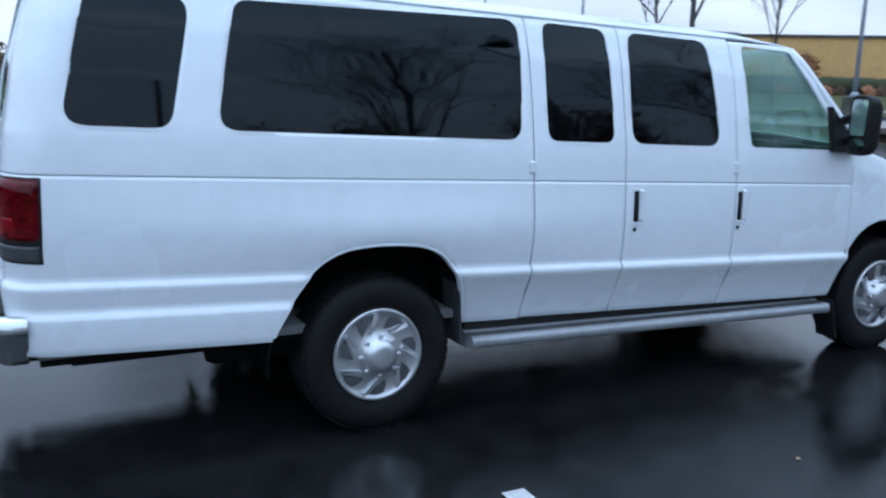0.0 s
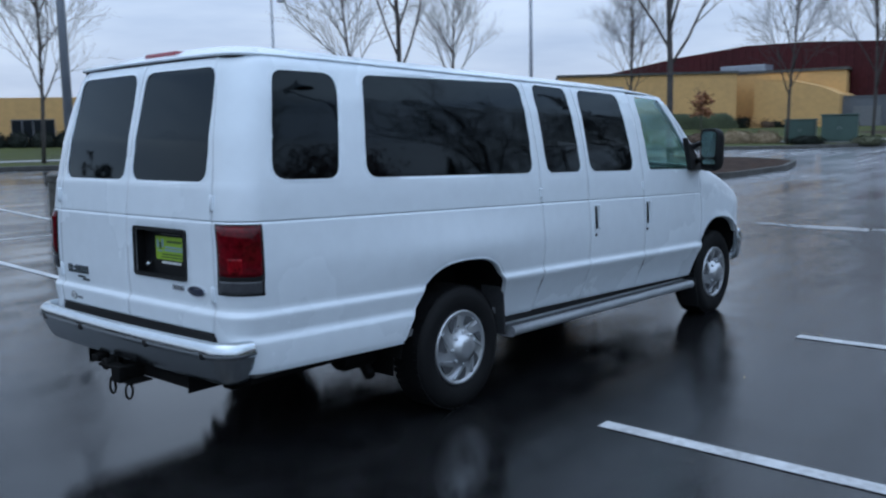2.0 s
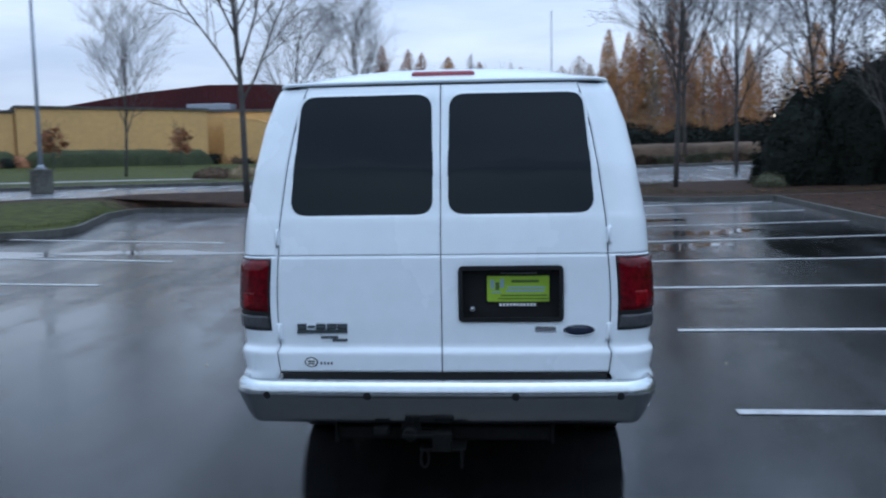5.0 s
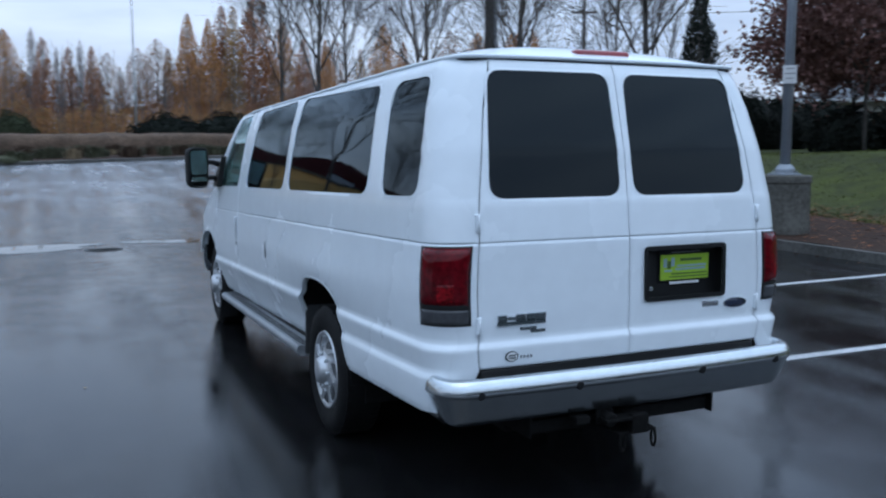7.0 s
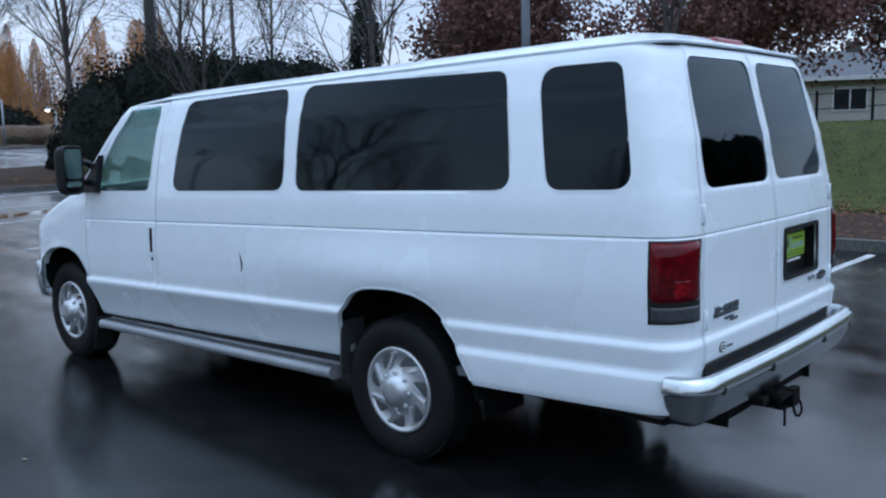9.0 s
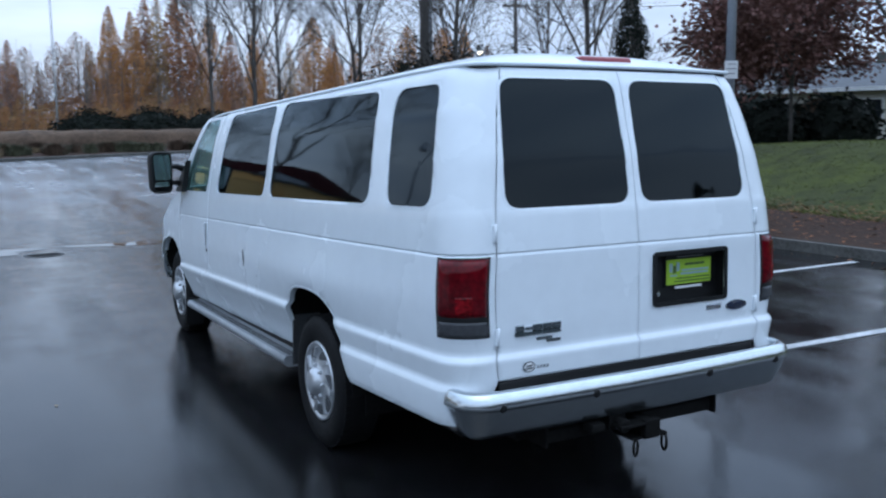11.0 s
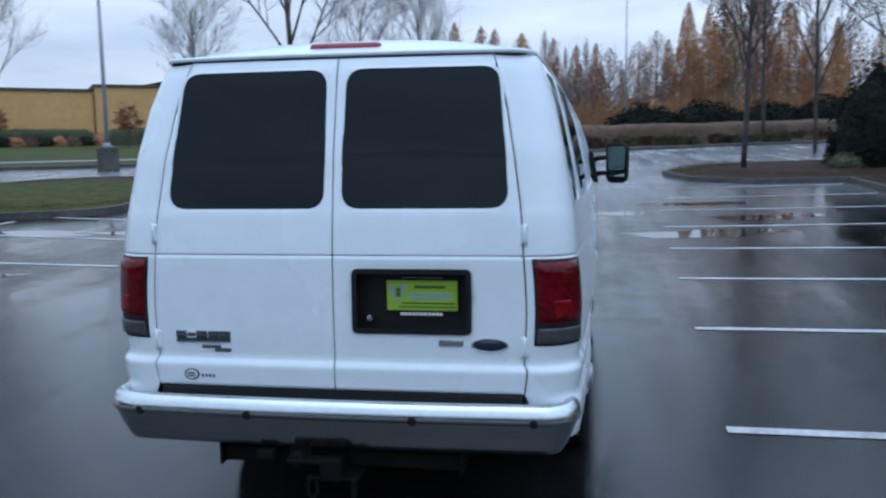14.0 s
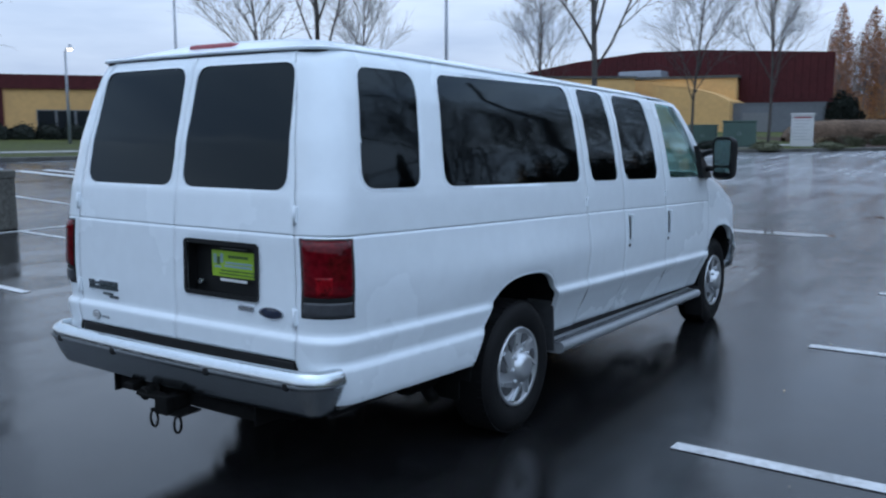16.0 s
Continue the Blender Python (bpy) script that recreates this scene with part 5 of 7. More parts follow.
part("cabin_floor", boxed(-0.90, 0.90, -1.45, 3.05, 0.50, 0.54), TRIMGREY, van)
part("headliner", boxed(-0.70, 0.70, -1.25, 2.40, 1.975, 1.990), TRIMGREY, van)
part("engine_cover", boxed(-0.24, 0.24, 2.3, 3.0, 0.54, 0.98, 0.06, 3), TRIMGREY, van)

# ---- ground: one sheet to the horizon, following the fall ----
def radial_sheet(name, z_of, radii, n, mat):
    v, f = [(0.0, -2.0, z_of(0, -2))], []
    for r in radii:
        for k in range(n):
            a = 2 * math.pi * k / n
            x, y = r * math.cos(a), -2 + r * math.sin(a)
            v.append((x, y, z_of(x, y)))
    for k in range(n):
        f.append((0, 1 + k, 1 + (k + 1) % n))
    for j in range(len(radii) - 1):
        for k in range(n):
            a, b = 1 + j * n + k, 1 + j * n + (k + 1) % n
            f.append((a, a + n, b + n, b))
    return obj(name, v, f, mat, None, True)


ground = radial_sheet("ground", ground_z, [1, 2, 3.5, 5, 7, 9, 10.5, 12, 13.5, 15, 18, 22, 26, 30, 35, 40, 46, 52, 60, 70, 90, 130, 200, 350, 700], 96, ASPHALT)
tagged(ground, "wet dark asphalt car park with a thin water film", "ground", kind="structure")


def strip(name, pts, width, mat, lift, parent=None, kind="structure", label="", category=""):
    """A thin painted band along points on the ground."""
    v, f = [], []
    for i, (x, y) in enumerate(pts):
        d = Vector((pts[min(i + 1, len(pts) - 1)][0] - pts[max(i - 1, 0)][0], pts[min(i + 1, len(pts) - 1)][1] - pts[max(i - 1, 0)][1])).normalized()
        for s in (-0.5, 0.5):
            px, py = x - d[1] * width * s, y + d[0] * width * s
            v.append((px, py, ground_z(px, py) + lift))
    for i in range(len(pts) - 1):
        a = 2 * i
        f.append((a, a + 2, a + 3, a + 1))
    ob = obj(name, v, f, mat, parent)
    so = ob.modifiers.new("film", "SOLIDIFY")
    so.thickness, so.offset = 0.003, 1
    return tagged(ob, label, category, kind=kind)


def along(x0, y0, x1, y1, n=14):
    return [(x0 + (x1 - x0) * k / n, y0 + (y1 - y0) * k / n) for k in range(n + 1)]


for k in range(8):
    strip("parking_line", along(1.79 + 0.14 * k, 0.25 + 2.735 * k, 7.78, 0.14 + 2.85 * k), 0.105, LINE, 0.004, label="worn white painted parking line on wet asphalt", category="parking line")
for k in range(5):
    strip("parking_line", along(-5.40, 0.85 + 2.68 * k, -10.6, 1.15 + 2.72 * k), 0.105, LINE, 0.004, label="worn white painted parking line on wet asphalt", category="parking line")
    if k < 4:
        strip("parking_line", along(-11.3, 1.2 + 2.72 * k, -16.4, 1.5 + 2.76 * k), 0.105, LINE, 0.004, label="worn white painted parking line on wet asphalt", category="parking line")
strip("parking_line", along(-10.75, -1.0, -10.55, 11.2, 30), 0.105, LINE, 0.0042, label="white line between the facing parking rows", category="parking line")


def island_top(name, outline, height, mat, mound=0.0, label="", kerb=True, category="island"):
    """A raised bed inside a kerb."""
    pts = [Vector(p) for p in outline]
    c = sum(pts, Vector((0, 0))) / len(pts)
    n = len(pts)
    verts, faces = [], []
    rings = (1.0, 0.93, 0.82, 0.65, 0.45, 0.22)
    for r in rings:
        for p in pts:
            q = c + (p - c) * r
            rise = height - 0.02 + mound * (1 - r ** 2) + 0.03 * noise.noise((q.x * 0.9, q.y * 0.9, 0.0))
            verts.append((q.x, q.y, ground_z(q.x, q.y) + rise))
    verts.append((c.x, c.y, ground_z(c.x, c.y) + height + mound))
    for k in range(len(rings) - 1):
        for i in range(n):
            a, b = k * n + i, k * n + (i + 1) % n
            faces.append((a, b, b + n, a + n))
    last = (len(rings) - 1) * n
    for i in range(n):
        faces.append((last + i, last + (i + 1) % n, len(verts) - 1))
    ob = obj(name, verts, faces, mat, None, True)
    tagged(ob, label, category, kind="structure")
    if kerb:
        kerb_along([(p.x, p.y) for p in pts] + [(pts[0].x, pts[0].y)], closed=True)
    return ob


def kerb_along(pts, closed=False, width=0.16, height=0.15):
    """A kerb of rounded section, in one run."""
    prof = [(-0.5, -0.05), (-0.5, 0.80), (-0.40, 0.96), (-0.28, 1.0), (0.5, 1.0), (0.5, -0.05)]
    v, f = [], []
    n = len(pts)
    for i, (x, y) in enumerate(pts):
        a = pts[i - 1] if i else (pts[-2] if closed else pts[0])
        b = pts[i + 1] if i < n - 1 else (pts[1] if closed else pts[-1])
        d = Vector((b[0] - a[0], b[1] - a[1])).normalized()
        for s, h in prof:
            px, py = x - d[1] * width * s, y + d[0] * width * s
            v.append((px, py, ground_z(px, py) + h * height))
    m = len(prof)
    for i in range(n - 1):
        for j in range(m - 1):
            a = i * m + j
            f.append((a, a + m, a + m + 1, a + 1))
    f += [tuple(range(m)), tuple((n - 1) * m + j for j in reversed(range(m)))]
    ob = obj("kerb", v, f, KERB)
    return tagged(ob, "damp grey concrete kerb along a planted bed", "kerb", kind="structure")


def smooth_loop(corners, r):
    return [tuple(p) for p in rounded(corners, r, 5)]


ISLAND_L = smooth_loop([(-5.2, 22.5), (-5.7, 18.5), (-10.2, 19.0), (-10.4, 17.0), (-9.2, 12.7), (-11.4, 11.2), (-13.6, 11.0), (-16.2, 13.0), (-17.6, 17.5), (-17.0, 19.6), (-13.7, 21.6), (-11.8, 25.6), (-8.2, 26.8), (-5.8, 25.4)], 1.6)
island_top("planting_bed", ISLAND_L, 0.15, BEDSOIL, 0.28, "kerbed bed of bark and grass in the car park")
ISLAND_R = smooth_loop([(20.0, 20.9), (5.6, 20.6), (4.0, 21.6), (3.4, 24.6), (5.2, 27.8), (9.5, 29.5), (20.0, 33.0)], 1.4)
island_top("planting_bed", ISLAND_R, 0.15, MULCH, 0.18, "kerbed bed of bark and dead leaves in the car park")

# verge to the right: kerb, bark strip, rising lawn
kerb_along([(8.12, y) for y in steps(-16, 20.9, 1.2)])


def verge_z(x, y):
    t = min(1, max(0, (x - 12.4) / 5.2))
    up = min(1, max(0, (10 - y) / 7))
    back = min(1, max(0, (y - 12) / 6))
    return ground_z(min(x, 19), y) + 0.145 + (1.05 + 0.30 * up * up * (3 - 2 * up) - 0.30 * back) * t * t * (3 - 2 * t)


def grid_sheet(name, xs, ys, z_of, mat, label, category, rough=0.0):
    v, f = [], []
    for y in ys:
        for x in xs:
            v.append((x, y, z_of(x, y) + rough * noise.noise((x * 1.7, y * 1.7, 3.0))))
    n = len(xs)
    for j in range(len(ys) - 1):
        for i in range(n - 1):
            a = j * n + i
            f.append((a, a + 1, a + n + 1, a + n))
    ob = obj(name, v, f, mat, None, True)
    return tagged(ob, label, category, kind="structure")


def bark_edge(y):
    return 11.2 + 0.5 * math.sin(y * 0.35) + 0.3 * math.sin(y * 0.9) + 0.7 * min(1, max(0, (y - 8) / 6))


vs, fs = [], []
ys = steps(-16, 21, 0.6)
for y in ys:
    for k in range(9):
        x = 8.2 + (bark_edge(y) - 8.2) * k / 8
        vs.append((x, y, verge_z(x, y) + 0.02 * noise.noise((x * 2, y * 2, 1))))
fs = [(j * 9 + i, j * 9 + i + 1, j * 9 + i + 10, j * 9 + i + 9) for j in range(len(ys) - 1) for i in range(8)]
tagged(obj("bark_strip", vs, fs, MULCH, None, True), "bark mulch strip strewn with dead leaves behind the kerb", "bark bed", kind="structure")
vs = []
for y in ys:
    for k in range(25):
        x = bark_edge(y) + (60 - bark_edge(y)) * (k / 24) ** 1.7
        vs.append((x, y, verge_z(x, y) + 0.005 + 0.03 * noise.noise((x * 1.1, y * 1.1, 2))))
fs = [(j * 25 + i, j * 25 + i + 1, j * 25 + i + 26, j * 25 + i + 25) for j in range(len(ys) - 1) for i in range(24)]
tagged(obj("lawn", vs, fs, GRASS, None, True), "damp green lawn rising to a hedge and houses", "lawn", kind="structure")
grid_sheet("lawn", steps(20, 60, 2), steps(20.9, 48, 2), lambda x, y: verge_z(x, y) + 0.002, GRASS, "damp green lawn behind the hedge", "lawn", 0.03)

# far side of the drive: kerb, grass strip, pavement
FAR = [(-33, -14), (-32, -2), (-31, 5), (-29.6, 12), (-27.8, 17.5), (-25.8, 23.5), (-22.5, 28), (-17.2, 31.8), (-9.8, 35.2), (-3.0, 40.0), (3.0, 44.2), (8.0, 47.4), (18, 50.5), (40, 54)]
kerb_along(FAR)


def offset_line(pts, d):
    out = []
    for i, (x, y) in enumerate(pts):
        a, b = pts[max(i - 1, 0)], pts[min(i + 1, len(pts) - 1)]
        t = Vector((b[0] - a[0], b[1] - a[1])).normalized()
        out.append((x - t[1] * d, y + t[0] * d))
    return out


def band(name, pts, d0, d1, lift, mat, label, category, n=4):
    a, b = offset_line(pts, d0), offset_line(pts, d1)
    v, f = [], []
    for p, q in zip(a, b):
        for k in range(n + 1):
            x, y = p[0] + (q[0] - p[0]) * k / n, p[1] + (q[1] - p[1]) * k / n
            v.append((x, y, ground_z(x, y) + lift))
    for i in range(len(pts) - 1):
        for k in range(n):
            c = i * (n + 1) + k
            f.append((c, c + n + 1, c + n + 2, c + 1))
    return tagged(obj(name, v, f, mat, None, True), label, category, kind="structure")


band("lawn", FAR[:10], 0.08, 3.2, 0.14, GRASS, "strip of damp grass beside the drive", "lawn")
band("pavement", FAR[:10], 3.2, 4.9, 0.15, CONCRETE, "pale concrete pavement", "pavement")
band("planting_bed", FAR[9:], 0.08, 16, 0.14, MULCH, "bed of bark and dead grass under a hedge", "planting bed", 8)
band("lawn", FAR[:10], 4.9, 34, 0.145, GRASS, "damp lawn in front of the buildings", "lawn", 10)
band("lawn", FAR[9:], 16, 40, 0.145, GRASS, "damp rough grass under the poplars", "lawn", 8)
# zebra bars on the drive
for k in range(9):
    strip("crossing_bar", along(-24.0 + 0.25 * k, 11.6 + 0.85 * k, -19.0 + 0.25 * k, 11.2 + 0.85 * k, 4), 0.35, LINE, 0.004, label="worn white crossing bar on the drive", category="crossing bar")

# standing water along the drain line, with a cover
def puddle(cx, cy, rx, ry, turn, seed):
    rnd = random.Random(seed)
    ph = [rnd.uniform(0, 6.28) for _ in range(5)]
    v = []
    for k in range(48):
        a = 2 * math.pi * k / 48
        r = 1 + 0.22 * math.sin(2 * a + ph[0]) + 0.16 * math.sin(3 * a + ph[1]) + 0.10 * math.sin(5 * a + ph[2]) + 0.06 * math.sin(9 * a + ph[3])
        x, y = rx * r * math.cos(a), ry * r * math.sin(a)
        c, s = math.cos(turn), math.sin(turn)
        px, py = cx + x * c - y * s, cy + x * s + y * c
        v.append((px, py, ground_z(px, py) + 0.003))
    zc = max(p[2] for p in v)
    v = [(x, y, z + 0.001) for x, y, z in v] + [(cx, cy, ground_z(cx, cy) + 0.004)]
    ob = obj("puddle", v, [(k, (k + 1) % 48, 48) for k in range(48)], WATER)
    return tagged(ob, "shallow rain puddle on asphalt", "puddle", kind="structure")


for i, (x, y, a, b, t) in enumerate(((-3.2, 10.2, 1.7, 0.34, 0.03), (-0.2, 10.5, 0.9, 0.22, -0.1), (2.9, 10.3, 1.3, 0.45, 0.1), (-6.3, 10.0, 1.3, 0.42, 0.05), (4.4, 12.6, 0.9, 0.5, 0.3), (-8.9, 9.6, 1.1, 0.35, 0.1), (1.6, 13.4, 0.8, 0.3, 0.0), (3.3, 15.2, 1.0, 0.4, 0.2), (-7.9, 5.0, 1.3, 0.25, 0.2))):
    puddle(x, y, a, b, t, i)
cover = thing("drain_cover", "round cast iron cover set in wet asphalt", "drain cover")
cover.matrix_world = pose(-1.7, 9.85, ground_z(-1.7, 9.85))
part("cover_frame", lathe([(0.24, 0.0), (0.29, 0.0), (0.29, 0.005), (0.24, 0.005), (0.24, 0.0)], 32), GREYPLASTIC, cover)
part("cover_plate", lathe([(0, 0.004), (0.23, 0.004), (0.235, 0.0), (0, 0.0)], 32), UNDER, cover)

# ---- trees and shrubs ----
def twig_into(verts, faces, pts, radii):
    """A three-sided twig, open at its ends."""
    base = len(verts)
    for i, p in enumerate(pts):
        d = (Vector(pts[min(i + 1, len(pts) - 1)]) - Vector(pts[max(i - 1, 0)])).normalized()
        u = d.orthogonal().normalized()
        w = d.cross(u)
        for c, q in ((1.0, 0.0), (-0.5, 0.87), (-0.5, -0.87)):
            verts.append(tuple(Vector(p) + radii[i] * (c * u + q * w)))
    for i in range(len(pts) - 1):
        for k in range(3):
            a, b = base + i * 3 + k, base + i * 3 + (k + 1) % 3
            faces.append((a, b, b + 3, a + 3))


def bare_tree(name, seed, height, spread, lean=0.0, bark=BARK, fork=0.30, twigs=4, dense=1.0):
    """A leafless tree: trunk with rising limbs as one part, fine twigs as another."""
    rnd = random.Random(seed)
    tree = thing(name, "leafless street tree with dark wet bark", "tree")
    tv, tf, wv, wf = [], [], [], []

    def grow(p, d, length, radius, level):
        n = (6, 5, 3, 2, 2)[level]
        pts, rad = [tuple(p)], [radius]
        q, e = Vector(p), Vector(d)
        for k in range(n):
            e = (e + Vector((rnd.uniform(-1, 1), rnd.uniform(-1, 1), rnd.uniform(-0.3, 0.7))) * (0.05 if level == 0 else 0.13)).normalized()
            q = q + e * length / n
            pts.append(tuple(q))
            rad.append(max(0.0036, radius * (1 - (0.55 if level == 0 else 0.72) * (k + 1) / n)))
        if level <= 1:
            tube_into(tv, tf, pts, rad, 8 if level == 0 else 5)
        else:
            twig_into(wv, wf, pts, rad)
        if level >= twigs:
            return
        count = int((13, 8, 6, 4)[level] * dense) if level < 4 else 0
        for k in range(count):
            t = (fork + (1 - fork) * (k + 0.6) / count) if level == 0 else (0.25 + 0.75 * (k + 0.5) / count)
            i = min(n - 1, int(t * n))
            u = t * n - i
            at = Vector(pts[i]).lerp(Vector(pts[i + 1]), u)
            a = rnd.uniform(0, 6.283) if level else 2.4 * k + rnd.uniform(-0.5, 0.5)
            axis = (Vector(pts[i + 1]) - Vector(pts[i])).normalized()
            side = axis.orthogonal().normalized()
            side.rotate(Matrix.Rotation(a, 3, axis))
            open_ = (0.62 if level == 0 else 0.68) * rnd.uniform(0.8, 1.2) * spread
            nd = (axis * math.cos(open_) + side * math.sin(open_) + Vector((0, 0, 0.16))).normalized()
            ln = length * (0.62 - 0.30 * t if level == 0 else 0.52) * rnd.uniform(0.8, 1.2)
            r0 = rad[i] * (0.52 if level == 0 else 0.60)
            grow(at, nd, ln, max(0.0052, r0), level + 1)

    grow((0, 0, -0.1), (lean, 0, 1), height, height * 0.0090 + 0.02, 0)
    obj("trunk", tv, tf, bark, tree, True)
    obj("twig_crown", wv, wf, bark, tree)
    return tree


def leaf_quads(verts, faces, rnd, at, size):
    """One small bent leaf clump: two crossed quads."""
    for _ in range(2):
        n = Vector((rnd.gauss(0, 1), rnd.gauss(0, 1), rnd.gauss(0, 1))).normalized()
        u = n.orthogonal().normalized() * size * rnd.uniform(0.6, 1.2)
        w = n.cross(u).normalized() * size * rnd.uniform(0.5, 1.0)
        b = len(verts)
        for s, t in ((-1, -0.6), (0.9, -1), (1, 0.7), (-0.7, 1)):
            verts.append(tuple(Vector(at) + u * s * 0.5 + w * t * 0.5))
        faces.append((b, b + 1, b + 2, b + 3))


def leaf_spray(verts, faces, rnd, at, size):
    """One small hanging leaf clump, taller than wide."""
    a = rnd.uniform(0, 6.283)
    u = Vector((math.cos(a), math.sin(a), rnd.uniform(-0.5, 0.5))) * size * rnd.uniform(0.35, 0.65)
    w = Vector((rnd.uniform(-0.4, 0.4), rnd.uniform(-0.4, 0.4), 1.0)) * size * rnd.uniform(0.5, 1.0)
    b = len(verts)
    for p, q in ((-1, -0.5), (0.8, -1), (1, 0.6), (-0.6, 1)):
        verts.append(tuple(Vector(at) + u * p + w * q))
    faces.append((b, b + 1, b + 2, b + 3))


def poplar(name, seed, height, width, mat, leaves, label, size=0.20, low=0.06, kind="tree"):
    """A narrow upright tree: steep limbs inside a tapering, ragged coat of leaves."""
    rnd = random.Random(seed)
    tree = thing(name, label, kind)
    tv, tf, lv, lf = [], [], [], []
    tube_into(tv, tf, [(0, 0, -0.1), (0.02, 0, height * 0.5), (0, 0.03, height)], [0.16, 0.09, 0.015], 6)

    def reach(q):
        return width * (0.75 + 1.25 * q if q < 0.2 else 1.0 if q < 0.55 else ((1 - q) / 0.45) ** 0.60)

    for k in range(34):
        q = 0.05 + 0.80 * k / 34
        a = rnd.uniform(0, 6.283)
        top = min(0.985, q + rnd.uniform(0.12, 0.24))
        r = reach(top) * rnd.uniform(0.5, 0.95)
        c, d = math.cos(a), math.sin(a)
        twig_into(tv, tf, [(0, 0, height * q), (r * 0.75 * c, r * 0.75 * d, height * (q * 0.55 + top * 0.45)), (r * c, r * d, height * top)], [0.040, 0.024, 0.008])
    made = 0
    while made < leaves:
        q = rnd.uniform(low, 1.0)
        if rnd.random() > (reach(q) / width) ** 1.3 + 0.04:
            continue
        a = rnd.uniform(0, 6.283)
        r = reach(q) * (0.25 + 0.75 * rnd.random() ** 0.6) * (1 + 0.35 * noise.noise((3 * math.cos(a) + seed, 3 * math.sin(a), q * 5)) + 0.45 * noise.noise((1.2 * math.cos(a) + seed, 1.2 * math.sin(a), q * 9)))
        at = Vector((r * math.cos(a), r * math.sin(a), height * q))
        if noise.noise((at.x * 1.9 + seed, at.y * 1.9, at.z * 0.40)) < rnd.uniform(-0.75, 0.0):
            continue
        leaf_spray(lv, lf, rnd, at, size)
        made += 1
    obj("trunk", tv, tf, PALEBARK, tree, True)
    obj("crown", lv, lf, mat, tree)
    return tree


def round_tree(name, seed, height, crown, mat, leaves, label, size=0.22):
    """A broad tree: bare skeleton with leaf clumps hung in uneven masses."""
    tree = bare_tree(name, seed, height * 0.92, 1.15, fork=0.26, twigs=2)
    tagged(tree, label, "tree")
    rnd = random.Random(seed + 9)
    lv, lf = [], []
    blobs = []
    for k in range(26):
        a, e = rnd.uniform(0, 6.283), rnd.uniform(-0.5, 1.0)
        r = crown * rnd.uniform(0.35, 0.85)
        blobs.append((Vector((r * math.cos(a) * math.cos(e * 1.2), r * math.sin(a) * math.cos(e * 1.2), height * 0.62 + e * height * 0.33)), crown * rnd.uniform(0.20, 0.38)))
    for _ in range(leaves):
        c, r = blobs[rnd.randrange(len(blobs))]
        leaf_quads(lv, lf, rnd, c + Vector((rnd.gauss(0, 0.5), rnd.gauss(0, 0.5), rnd.gauss(0, 0.42))) * r, size)
    obj("crown", lv, lf, mat, tree)
    return tree


def bush_into(lv, lf, rnd, c, rx, ry, rz, count, size):
    for _ in range(count):
        n = Vector((rnd.gauss(0, 1), rnd.gauss(0, 1), abs(rnd.gauss(0, 1)) - 0.25)).normalized()
        r = 0.72 + 0.36 * rnd.random() + 0.22 * noise.noise((n.x * 2.3 + c[0], n.y * 2.3 + c[1], n.z * 2.3))
        leaf_quads(lv, lf, rnd, (c[0] + n.x * rx * r, c[1] + n.y * ry * r, c[2] + n.z * rz * r), size)


def shrub(name, seed, at, rx, ry, rz, count, size, mat, label, category="shrub"):
    rnd = random.Random(seed)
    s = thing(name, label, category)
    lv, lf = [], []
    bush_into(lv, lf, rnd, (0, 0, rz * 0.25), rx, ry, rz, count, size)
    obj("foliage", lv, lf, mat, s)
    cv, cf = [], []
    for j in range(11):
        for i in range(24):
            e, a = -0.4 + 1.97 * j / 10, 6.283 * i / 24
            k = 0.86 + 0.16 * noise.noise((3 * math.cos(a), 3 * math.sin(a), j * 0.35 + seed)) + 0.06 * noise.noise((i * 0.9, j * 0.8, seed))
            cv.append((rx * k * math.cos(e) * math.cos(a), ry * k * math.cos(e) * math.sin(a), rz * 0.25 + rz * k * math.sin(e)))
    for j in range(10):
        for i in range(24):
            a, b = j * 24 + i, j * 24 + (i + 1) % 24
            cf.append((a, b, b + 24, a + 24))
    obj("branch_core", cv, cf, mat, s)
    s.matrix_world = pose(*at)
    return s


def stand(ob, x, y, z=None, turn=0, size=1.0):
    ob.matrix_world = pose(x, y, ground_z(x, y) if z is None else z, 0, 0, turn) @ Matrix.Scale(size, 4)
    return ob


def again(ob, x, y, z=None, turn=0, size=1.0):
    return copy_thing(ob, pose(x, y, ground_z(x, y) if z is None else z, 0, 0, turn) @ Matrix.Scale(size, 4))


big = stand(bare_tree("street_tree", 3, 8.6, 1.12), -7.2, 19.2, ground_z(-7.2, 19.2) + 0.36)
slim = stand(bare_tree("street_tree", 11, 8.0, 0.95, 0.06), 5.9, 24.3, ground_z(5.9, 24.3) + 0.28, 40)
tall = stand(bare_tree("street_tree", 21, 9.6, 0.88, dense=1.0), -17.1, 18.6, ground_z(-17.1, 18.6) + 0.24)
for ob in (big, slim, tall):
    tagged(ob, group="bare street trees")
again(tall, -27.6, 34.0, None, 70, 0.82)
again(big, -27.2, 25.9, ground_z(-27, 26) + 0.14, 120, 0.95)
again(slim, -20.4, 40.6, None, 10, 0.95)
again(big, -10.2, 36.9, ground_z(-10, 37) + 0.1, 200, 0.80)
again(tall, -7.9, 42.0, None, 250, 0.80)
again(slim, -31.4, 12.4, ground_z(-31, 12) + 0.14, 33, 0.95)
again(big, -29.5, 7.0, ground_z(-29, 7), 80, 1.0)
again(tall, -36.0, 5.0, None, 120, 1.0)
